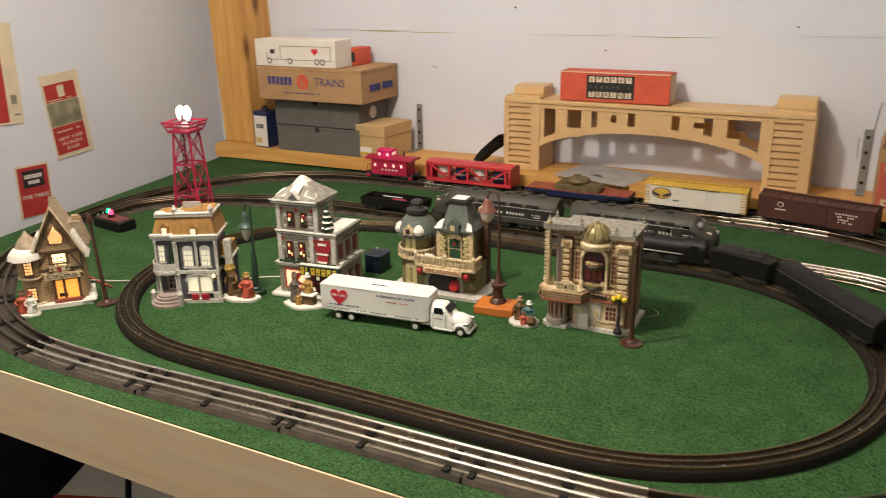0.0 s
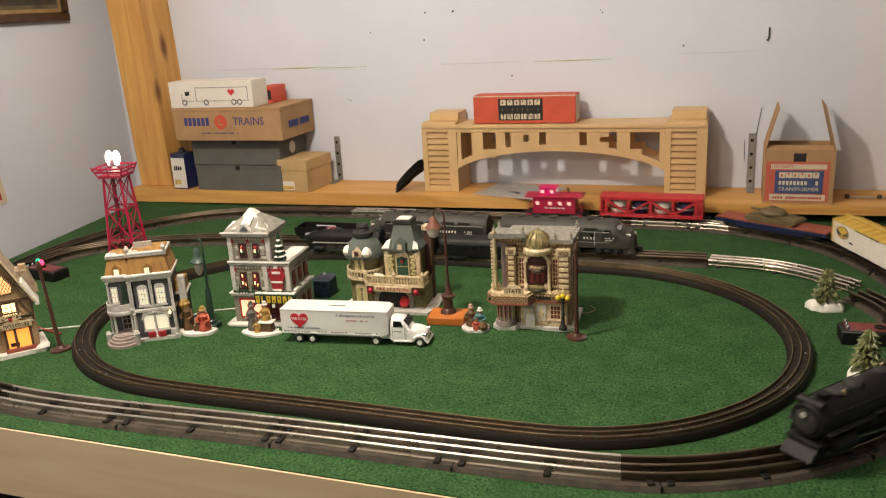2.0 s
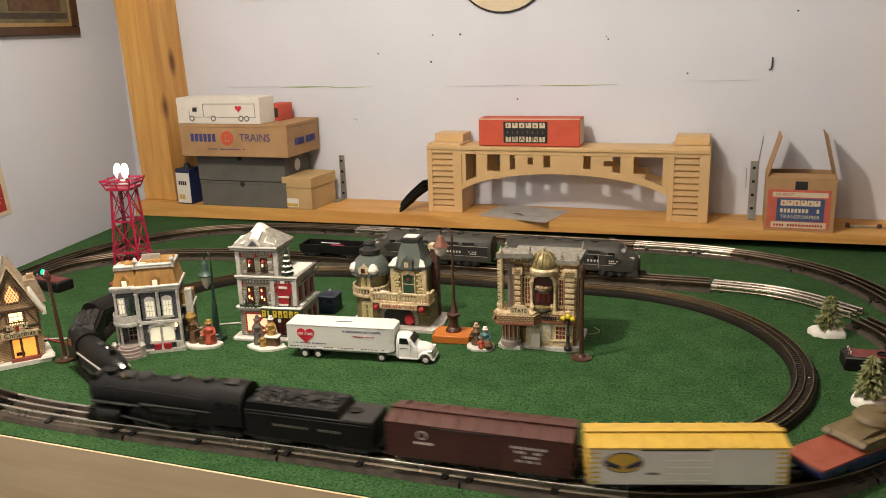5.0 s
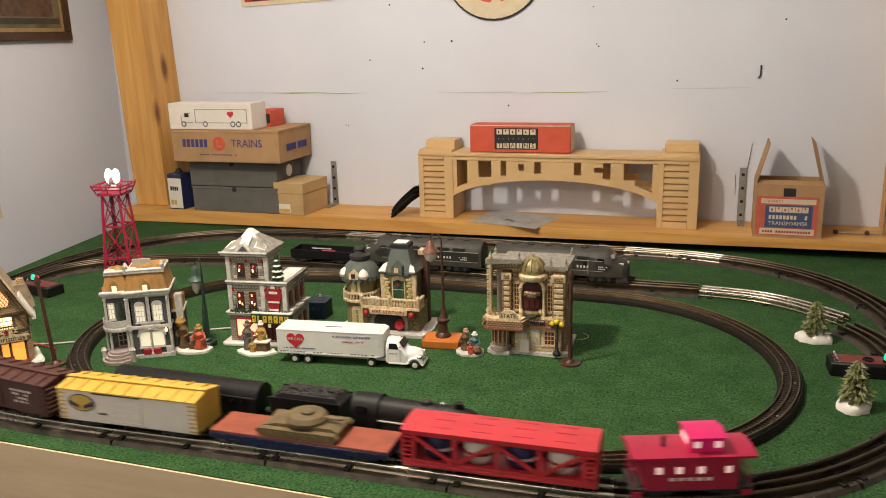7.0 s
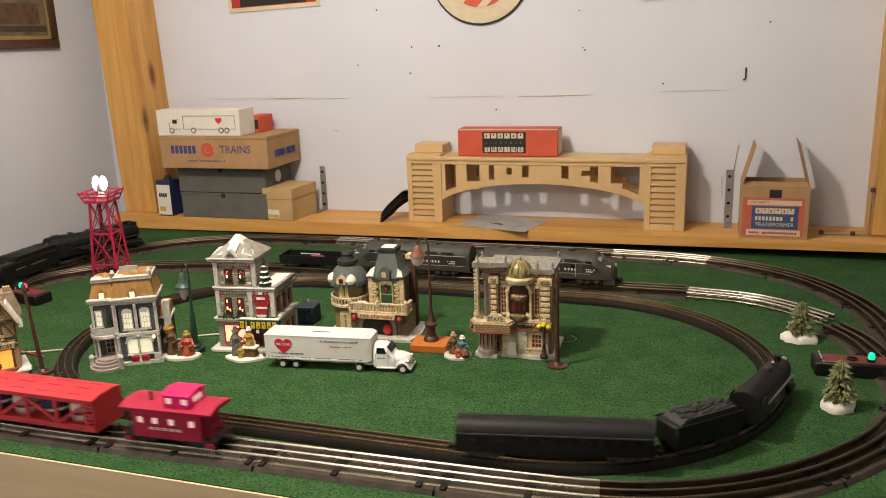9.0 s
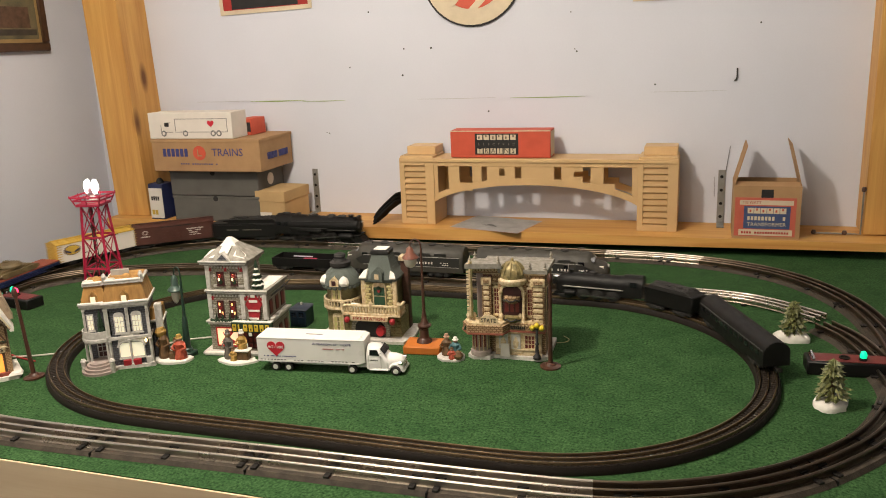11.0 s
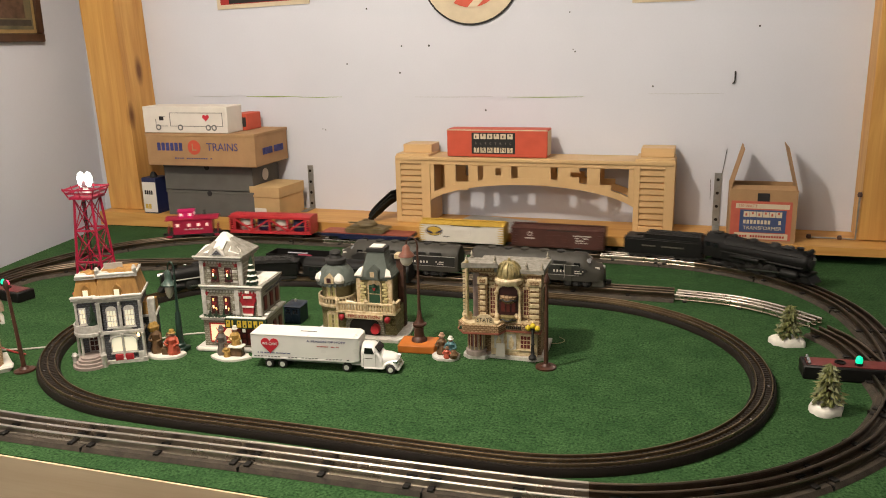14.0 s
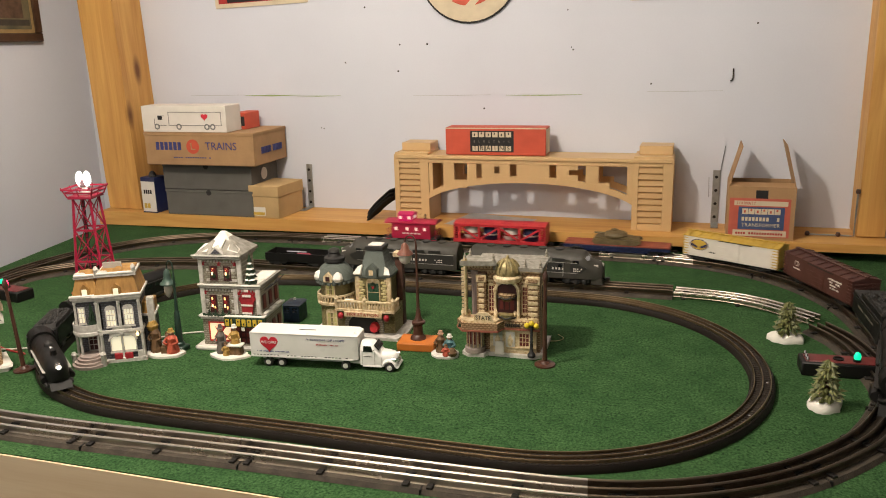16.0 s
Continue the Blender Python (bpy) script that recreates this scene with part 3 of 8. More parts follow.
def reefer_logo(c, w):
    for sy in (-1, 1):
        o = oval_plate(c, 68 * sy, sy * (w / 2 + 0.4), 42, 21, 13.5, LOGO_BLUE, "emblem")
        p = oval_plate(c, 68 * sy, sy * (w / 2 + 0.9), 42, 19, 12, YELLOW, "emblem_field")
        q = B()
        for s in (-1, 1):
            prism(q, [(68 * sy + s * 3, 38), (68 * sy + s * 19, 46), (68 * sy + s * 17, 38), (68 * sy + s * 10, 36), (68 * sy + s * 4, 33)], sy * (w / 2 + 1.4) - 0.3, sy * (w / 2 + 1.4) + 0.3, "y")
        part("emblem_wing", q, LOGO_BLUE, c)
        bars(c, "lettering", INK, 30 if sy > 0 else -44, sy * (w / 2 + 0.3), 26, 14, 3, 4, 0.3)


def brown_logo(c, w):
    for sy in (-1, 1):
        oval_plate(c, 62 * sy, sy * (w / 2 + 0.4), 47, 6, 6, OFFW, "emblem")
        oval_plate(c, 62 * sy, sy * (w / 2 + 0.9), 47, 4.4, 4.4, BROWN, "emblem_field")
        for k, (x, z, wd) in enumerate(((50, 34, 22), (-78, 45, 40), (-72, 39, 30), (-70, 33, 26), (-70, 27, 26))):
            bars(c, "lettering", OFFW, x if sy > 0 else -x - wd, sy * (w / 2 + 0.3), z, wd, 3.2, 7, 0.35, seed=k)


def make_flatcar():
    c = thing("flatcar", "navy flatcar with red-brown deck on the outer track", "train car", 0, 0, 0.5)
    L, w = 236, 58
    bm = B()
    box(bm, -L / 2, L / 2, -w / 2, w / 2, 12, 20, 0.8)
    part("body", bm, NAVY, c)
    part("deck", box(B(), -L / 2 + 1, L / 2 - 1, -w / 2 + 1, w / 2 - 1, 20.2, 23.5, 0.5), DECK, c)
    for sy in (-1, 1):
        part("sill", box(B(), -70, 70, sy * (w / 2 - 2) - 1.5, sy * (w / 2 - 2) + 1.5, 6, 12), NAVY, c)
        for i in range(9):
            part("stake_pocket", box(B(), -L / 2 + 14 + i * 25, -L / 2 + 18 + i * 25, sy * (w / 2 + 0.8) - 1, sy * (w / 2 + 0.8) + 1, 13, 19), NAVY, c)
    for sx in (-1, 1):
        bogie(c, sx * (L / 2 - 38))
        coupler(c, sx * (L / 2 - 4), sx)
    # the load is chained down, so it travels as a part
    t = part("toy_tank", prism(B(), [(-52, 27), (-46, 24), (42, 24), (52, 30), (48, 36), (28, 41), (-44, 41), (-52, 36)], -19, 19, "y"), OLIVE, c, "olive drab toy tank")
    for sy in (-1, 1):
        part("tread", prism(B(), [(-54, 31), (-48, 24), (44, 24), (54, 31), (50, 36), (-50, 36)], sy * 23 - 5, sy * 23 + 5, "y"), OLIVE, t)
        g = B()
        for i in range(6):
            cyl(g, 4.5, sy * 28 - 1, sy * 28 + 1, 10, (-38 + i * 15, 0, 29), "y")
        part("road_wheels", g, OLIVE, t)
    part("turret", lathe(B(), [(26, 41), (27, 45), (23, 51), (14, 54), (2, 55)], 16, (-4, 0, 0)), OLIVE, t, smooth=False)
    part("hatch", lathe(B(), [(8, 54), (8, 57), (6, 58)], 10, (-8, 5, 0)), OLIVE, t)
    part("gun", cyl(B(), 2.4, -52, -22, 8, (0, 0, 47), "x"), OLIVE, t)
    return c


def make_barrel_car():
    c = thing("barrel_car", "red truss-sided car carrying blue and white vats", "train car", 0, 0, 0.5)
    L, w = 220, 57
    part("frame", box(B(), -L / 2, L / 2, -w / 2, w / 2, 10, 15, 0.8), RED, c)
    bm = B()
    prism(bm, [(-w / 2 - 1, 58), (w / 2 + 1, 58), (w / 2 + 1, 61), (w * 0.2, 64.5), (-w * 0.2, 64.5), (-w / 2 - 1, 61)], -L / 2, L / 2, "x")
    r = part("roof", bm, RED, c)
    for i in range(4):
        for y in (-18, 0, 18):
            part("roof_slot", box(B(), -86 + i * 46, -62 + i * 46, y - 0.7, y + 0.7, 62.0 if abs(y) > 9 else 64.0, 63.6 if abs(y) > 9 else 65.0), MAGENTA, r)
    for sy in (-1, 1):
        y0, y1 = sy * (w / 2 - 1.5) - 1.5, sy * (w / 2 - 1.5) + 1.5
        part("top_chord", box(B(), -L / 2, L / 2, y0, y1, 54, 58), RED, c)
        part("bottom_chord", box(B(), -L / 2, L / 2, y0, y1, 15, 19), RED, c)
        xs = [-L / 2 + 14 + i * (L - 28) / 4 for i in range(5)]
        for x in xs:
            part("post", box(B(), x - 2.5, x + 2.5, y0, y1, 19, 54), RED, c)
        for i in range(4):
            a, b = (xs[i], xs[i + 1]) if i % 2 == 0 else (xs[i + 1], xs[i])
            part("brace", bar(B(), (a, sy * (w / 2 - 1.5), 53), (b, sy * (w / 2 - 1.5), 19), 3, 4.5), RED, c)
        for sx in (-1, 1):
            g = B()
            for k in range(6):
                box(g, sx * (L / 2 - 6) - 6, sx * (L / 2 - 6) + 6, sy * (w / 2) - 1, sy * (w / 2) + 1, 19 + k * 6.3, 21 + k * 6.3)
            part("ladder", g, RED, c)
    for sx in (-1, 1):
        part("end_panel", box(B(), sx * (L / 2 - 1.5) - 1.5, sx * (L / 2 - 1.5) + 1.5, -w / 2, w / 2, 15, 58), RED, c)
        bogie(c, sx * (L / 2 - 38))
        coupler(c, sx * (L / 2 - 4), sx)
    for i in range(4):
        x = -L / 2 + 14 + (i + 0.5) * (L - 28) / 4
        v = part("vat", lathe(B(), [(16, 16), (19, 26), (19, 40), (16, 52), (3, 53)], 14, (x, 0, 0)), (REEFER, BLUEP)[i % 2], c, ("cream vat", "dark blue vat")[i % 2], smooth=True)
        part("hoop", lathe(B(), [(19.4, 29), (19.6, 33)], 14, (x, 0, 0)), (INKRED, REEFER)[i % 2], v)
    return c


def make_caboose():
    c = thing("caboose", "crimson plastic caboose with lit windows", "caboose", 0, 0, 0.5)
    L, w = 136, 54
    part("frame", box(B(), -L / 2, L / 2, -w / 2 + 3, w / 2 - 3, 9, 13), SOOT, c)
    part("body", box(B(), -50, 52, -w / 2 + 2, w / 2 - 2, 11, 54, 0.6), MAGENTA, c)
    part("roof", prism(B(), [(-w / 2 - 1, 53), (w / 2 + 1, 53), (w / 2 + 1, 56), (w * 0.2, 61), (-w * 0.2, 61), (-w / 2 - 1, 56)], -L / 2, L / 2, "x"), MAGENTA, c)
    cu = part("cupola", box(B(), -34, 4, -w / 2 + 7, w / 2 - 7, 58, 77, 0.8), MAGLIT, c, "crimson cupola lit from within")
    part("cupola_roof", prism(B(), [(-w / 2 + 5, 77), (w / 2 - 5, 77), (0, 82)], -36, 6, "x"), MAGLIT, cu)
    part("stove_pipe", cyl(B(), 2.2, 58, 74, 8, (30, 8, 0)), SOOT, c)
    for sy in (-1, 1):
        for x in (-38, -8, 16, 38):
            f = part("window_frame", box(B(), x - 5.5, x + 5.5, sy * (w / 2 - 1.6) - 0.8, sy * (w / 2 - 1.6) + 0.8, 32, 45, 0.3), MAGENTA, c)
            part("pane", box(B(), x - 3.6, x + 3.6, sy * (w / 2 - 0.9) - 0.5, sy * (w / 2 - 0.9) + 0.5, 34, 43), WINLIT, f)
        for x in (-27, -4):
            part("cupola_window", box(B(), x - 3.8, x + 3.8, sy * (w / 2 - 6.8) - 0.6, sy * (w / 2 - 6.8) + 0.6, 64, 72), WINLIT, cu)
        part("step", box(B(), -66, -54, sy * (w / 2 - 5) - 3, sy * (w / 2 - 5) + 3, 3, 10), MAGENTA, c)
        part("step", box(B(), 56, 67, sy * (w / 2 - 5) - 3, sy * (w / 2 - 5) + 3, 3, 10), MAGENTA, c)
        bars(c, "lettering", OFFW, -20, sy * (w / 2 - 1.6), 24, 50, 4, 5, 0.4)
    for sx in (-1, 1):
        part("cupola_window", box(B(), -15 + sx * 19.3 - 0.6, -15 + sx * 19.3 + 0.6, -10, 10, 64, 72), WINLIT, cu)
        g = B()
        for y in (-20, -7, 7, 20):
            bar(g, (sx * 64, y, 13), (sx * 64, y, 34), 1.2)
        bar(g, (sx * 64, -20, 34), (sx * 64, 20, 34), 1.2)
        part("end_railing", g, MAGENTA, c)
        bogie(c, sx * 40, base=26)
        coupler(c, sx * 62, sx)
    return c


WINLIT = glow("caboose_window_light", (0.85, 0.55, 0.50), 0.6)


def make_steamer():
    c = thing("steam_locomotive", "black steam locomotive with fat boiler and low domes", "locomotive", 0, 0, 0.5)
    prof = [(8, 120), (20, 120), (23, 117), (24, 110), (24.5, 70), (26, 10), (28, -40), (28.5, -62)]
    part("boiler", lathe(B(), prof[::-1], 26, (0, 0, 46), "x"), BLACK, c, smooth=False)
    part("smokebox_front", lathe(B(), [(15, 119), (15, 122), (10, 124), (2, 124.5)], 18, (0, 0, 46), "x"), SOOT, c)
    h = part("headlight", lathe(B(), [(5, 116), (5.5, 124), (4.5, 125)], 12, (0, 0, 56), "x"), BLACK, c)
    part("lens", lathe(B(), [(4, 124.6), (3.6, 125.8)], 12, (0, 0, 56), "x"), GREYL, h)
    part("chimney", lathe(B(), [(8, 66), (7, 70), (8, 76), (5, 76.2)], 14, (96, 0, 0)), BLACK, c)
    part("sand_box", box(B(), 60, 82, -10, 10, 68, 74, 2.5), SOOT, c)
    part("feedwater_heater", cyl(B(), 5.5, -16, 16, 10, (113, 0, 68), "y"), BLACK, c)
    part("steam_dome", lathe(B(), [(12, 68), (11.5, 73), (9, 76), (2, 77)], 14, (44, 0, 0)), SOOT, c)
    part("sand_dome", lathe(B(), [(9, 70), (8.5, 75), (5, 77), (1, 77.5)], 14, (-2, 0, 0)), SOOT, c)
    part("turret_valve", box(B(), -52, -42, -6, 6, 72, 79, 1.2), SOOT, c)
    part("bell", lathe(B(), [(3.6, 69), (3, 74), (1, 76)], 10, (72, 9, 0)), BRASSY, c)
    part("whistle", bar(B(), (-24, -8, 70), (-14, -8, 76), 2.6), BRASSY, c)
    for x in (92, 58, 20, -18):
        r = 24.4 + max(0.0, (70 - x)) * 0.026
        part("boiler_band", lathe(B(), [(r + 0.4, x - 1), (r + 0.4, x + 1)], 26, (0, 0, 46), "x"), BLACK, c)
    cab = part("cab", loft(B(), [arch(56, 22, 77, 12, -104), arch(56, 22, 77, 12, -60)]), BLACK, c)
    part("roof_hatch", box(B(), -92, -74, -10, 10, 76, 78.5, 0.8), SOOT, cab)
    for sy in (-1, 1):
        for x in (-92, -74):
            part("cab_window", box(B(), x - 6, x + 6, sy * 28 - 0.5, sy * 28 + 0.5, 46, 57), GLASSD, cab)
        part("running_board", box(B(), -60, 40, sy * 26 - 4, sy * 26 + 4, 39, 41.5, 0.5), SOOT, c)
        part("front_board", box(B(), 40, 114, sy * 25 - 4, sy * 25 + 4, 35, 37.5, 0.5), SOOT, c)
        part("handrail", tube(B(), [(-56, sy * 28, 58), (20, sy * 25.4, 60), (108, sy * 23, 60)], 0.8, 6), TIE, c)
        part("cylinder", lathe(B(), [(10, 72), (11, 76), (11, 102), (9, 106)], 14, (0, sy * 23, 18), "x"), BLACK, c)
        part("air_tank", lathe(B(), [(5, -40), (6.5, -36), (6.5, 20), (5, 24)], 10, (0, sy * 24, 33), "x"), BLACK, c)
        part("firebox_side", box(B(), -62, -8, sy * 21 - 6, sy * 21 + 6, 20, 40, 1), BLACK, c)
        for x in (-46, -15, 16, 47):
            w = part("driver", lathe(B(), [(15.5, sy * 17 - 3), (15.5, sy * 17 + 1), (14, sy * 17 + 3)], 22, (x, 0, 15.5), "y"), SOOT, c)
            g = B()
            for k in range(8):
                a = math.pi * k / 8
                bar(g, (x - 12 * math.cos(a), sy * 20.2, 15.5 - 12 * math.sin(a)), (x + 12 * math.cos(a), sy * 20.2, 15.5 + 12 * math.sin(a)), 1.2)
            part("spoke_ring", g, TIE, w)
        part("side_rod", bar(B(), (-50, sy * 23.5, 11), (51, sy * 23.5, 11), 2, 3), TIE, c)
        part("main_rod", bar(B(), (-2, sy * 27, 10), (80, sy * 26, 19), 2, 3), CHROMED, c)
        part("ladder", bar(B(), (118, sy * 14, 14), (108, sy * 20, 36), 2), BLACK, c)
    part("pilot", prism(B(), [(110, 3), (134, 3), (124, 16), (110, 18)], -20, 20, "y"), BLACK, c)
    part("pilot_deck", box(B(), 100, 124, -22, 22, 18, 23, 0.8), BLACK, c)
    part("frame", box(B(), -92, 112, -9, 9, 10, 24), BLACK, c)
    for x in (90, -78):
        bogie(c, x, 7, 24, 33)
    return c


def coal(parent, x0, x1, w, z):
    r = random.Random(4)
    bm = B()
    for i in range(150):
        x, y = r.uniform(x0, x1), r.uniform(-w, w)
        a = r.uniform(2.2, 4.2)
        h = z + 3.5 * (1 - abs(y) / w)
        m = pose(x, y, h, r.uniform(0, 90), r.uniform(0, 90), r.uniform(0, 90))
        bmesh.ops.create_icosphere(bm, subdivisions=1, radius=a, matrix=m)
    return part("coal_load", bm, SOOT, parent)


LETTER = mat("faded_cream_lettering", (0.20, 0.18, 0.14), 0.6)


def make_tender():
    c = thing("tender", "black coal tender with a line of white lettering", "tender", 0, 0, 0.5)
    L, w = 160, 55
    part("frame", box(B(), -L / 2, L / 2, -24, 24, 10, 14), SOOT, c)
    part("body", box(B(), -L / 2 + 2, L / 2 - 4, -w / 2, w / 2, 13, 52, 1.2), BLACK, c)
    part("coal_bunker", prism(B(), [(-40, 52), (L / 2 - 5, 52), (L / 2 - 8, 63), (-36, 63)], -w / 2 + 1.5, w / 2 - 1.5, "y"), BLACK, c)
    part("rear_deck", box(B(), -L / 2 + 3, -41, -w / 2 + 1, w / 2 - 1, 52, 53.5, 0.5), SOOT, c)
    coal(c, -34, L / 2 - 10, 22, 62)
    part("hatch", lathe(B(), [(8, 52), (8, 56), (5, 57)], 12, (-50, 0, 0)), BLACK, c)
    for sy in (-1, 1):
        bars(c, "lettering", LETTER, -40, sy * (w / 2 + 0.2), 32, 82, 3.4, 15, 0.45, seed=3)
        part("handrail", tube(B(), [(-L / 2 + 6, sy * (w / 2 + 1.5), 48), (L / 2 - 8, sy * (w / 2 + 1.5), 48)], 0.7), TIE, c)
    for sx in (-1, 1):
        bogie(c, sx * 46, 7.5, 34)
    coupler(c, -L / 2 + 4, -1)
    return c


def arch(w, z0, z1, n=10, x=0.0, dy=0.0):
    """A cross-section with upright sides and a rounded top."""
    k = min(w / 2, (z1 - z0) * 0.6)
    pts = [(x, dy - w / 2, z0), (x, dy + w / 2, z0)]
    for i in range(n + 1):
        a = math.pi * i / n
        pts.append((x, dy + w / 2 * math.cos(a), z1 - k + k * math.sin(a)))
    return pts


def make_small_steamer():
    c = thing("small_steam_locomotive", "small black streamlined steam engine with a bright headlight", "locomotive", 0, 0, 0.5)
    part("shroud", loft(B(), [arch(40, 14, 56, 10, -62), arch(40, 14, 57, 10, -40), arch(39, 14, 57, 10, 40), arch(37, 14, 55, 10, 58), arch(30, 14, 50, 10, 70), arch(18, 16, 43, 10, 77), arch(6, 22, 36, 10, 79)]), BLACK, c, smooth=False)
    part("cab", loft(B(), [arch(46, 14, 61, 10, -80), arch(46, 14, 61, 10, -46)]), BLACK, c)
    for sy in (-1, 1):
        part("cab_window", box(B(), -72, -58, sy * 23 - 0.5, sy * 23 + 0.5, 38, 50), GLASSD, c)
        part("running_board", box(B(), -46, 60, sy * 20.5 - 2.5, sy * 20.5 + 2.5, 28, 30, 0.4), GREYL, c)
        for x in (-28, -2, 24):
            part("driver", lathe(B(), [(13, sy * 17 - 3), (13, sy * 17 + 2), (11, sy * 17 + 3)], 18, (x, 0, 13), "y"), SOOT, c)
        part("side_rod", bar(B(), (-32, sy * 21, 9), (28, sy * 21, 9), 2, 3.5), CHROMED, c)
        part("cylinder", lathe(B(), [(7, 38), (8, 40), (8, 56), (7, 58)], 12, (0, sy * 20, 13), "x"), BLACK, c)
    part("chimney", lathe(B(), [(6, 55), (5, 62), (6, 64)], 12, (50, 0, 0)), BLACK, c)
    part("dome", lathe(B(), [(8, 55), (7, 61), (2, 64)], 12, (10, 0, 0)), SOOT, c)
    part("bell", lathe(B(), [(3, 56), (3, 60), (1, 62)], 10, (30, 0, 0)), CHROME, c)
    h = part("headlight", lathe(B(), [(5, 66), (5.5, 79), (5, 81)], 14, (0, 0, 43), "x"), CHROME, c)
    part("lens", lathe(B(), [(4.2, 80.4), (3.6, 81.6)], 12, (0, 0, 43), "x"), BULBL, h)
    part("pilot", prism(B(), [(62, 3), (84, 3), (76, 14), (62, 14)], -17, 17, "y"), BLACK, c)
    part("frame", box(B(), -78, 64, -9, 9, 8, 15), BLACK, c)
    bogie(c, 56, 6, 14, 31)
    return c


def make_small_tender():
    c = thing("small_tender", "short black tender with worn brown coal top", "tender", 0, 0, 0.5)
    part("body", box(B(), -50, 50, -23, 23, 12, 48, 2), BLACK, c)
    part("deck_top", prism(B(), [(-42, 48), (46, 48), (42, 56), (-34, 56)], -19, 19, "y"), SOOT, c)
    coal(c, -34, 40, 16, 55)
    for sy in (-1, 1):
        part("edge_rail", box(B(), -50, 50, sy * 23 - 1, sy * 23 + 1, 47, 49.5), BLACK, c)
    for sx in (-1, 1):
        bogie(c, sx * 28, 7, 24, 31)
        coupler(c, sx * 44, sx, 8)
    return c


def make_coach():
    c = thing("passenger_coach", "long black passenger coach with a smooth rounded roof", "train car", 0, 0, 0.5)
    L = 236
    part("body", loft(B(), [arch(46, 12, 60, 10, x) for x in (-L / 2, -L / 2 + 4, L / 2 - 4, L / 2)]), BLACK, c)
    for sy in (-1, 1):
        part("letter_board", box(B(), -L / 2 + 2, L / 2 - 2, sy * 23.1 - 0.6, sy * 23.1 + 0.6, 41, 43), GREYL2, c)
        for i in range(12):
            part("window", box(B(), -104 + i * 18, -93 + i * 18, sy * 23.1 - 0.5, sy * 23.1 + 0.5, 29, 38), GLASSD, c)
        part("skirt", box(B(), -60, 60, sy * 20 - 1, sy * 20 + 1, 5, 12), BLACK, c)
    for sx in (-1, 1):
        bogie(c, sx * 84, 7, 28, 31)
        coupler(c, sx * (L / 2 - 6), sx, 8)
    return c


GLASSD = mat("dark_window", (0.01, 0.011, 0.013), 0.12, 0, 0.05)
GREYL2 = mat("worn_grey_stripe", (0.06, 0.058, 0.055), 0.45)
CHROMED = mat("dull_steel_rod", (0.32, 0.31, 0.30), 0.35, 1.0)
BULBL = glow("headlight_lens", (1.0, 0.93, 0.8), 2.6)

REEFERCAR = boxcar("refrigerator_car", "cream boxcar with yellow roof and oval emblem", REEFER, YELLOW, YELLOW, reefer_logo)
BROWNCAR = boxcar("boxcar", "oxide brown boxcar with white lettering", BROWN, BROWN, BROWN, brown_logo)
# thing, metres ahead of the caboose's middle, half the distance between its bogies
OUTER_TRAIN = [(make_caboose(), 0.0, 0.040), (make_barrel_car(), 0.226, 0.076), (make_flatcar(), 0.503, 0.086), (REEFERCAR, 0.766, 0.070),
               (BROWNCAR, 1.010, 0.072), (make_tender(), 1.243, 0.050), (make_steamer(), 1.448, 0.070)]
for (car, _a, _h), size in zip(OUTER_TRAIN, (1.0, 1.04, 1.04, 1.02, 1.05, 1.14, 1.05)):
    car.scale = (size, 0.96, 0.92)
# thing, metres behind the nose of the engine, half the distance between its bogies
INNER_TRAIN = [(make_small_steamer(), 0.090, 0.048), (make_small_tender(), 0.246, 0.028), (make_coach(), 0.438, 0.084)]
INNER_TRAIN[0][0].scale = (1.10, 0.90, 0.86)
INNER_TRAIN[1][0].scale = (1.06, 0.92, 0.82)
INNER_TRAIN[2][0].scale = (1.02, 0.92, 0.80)


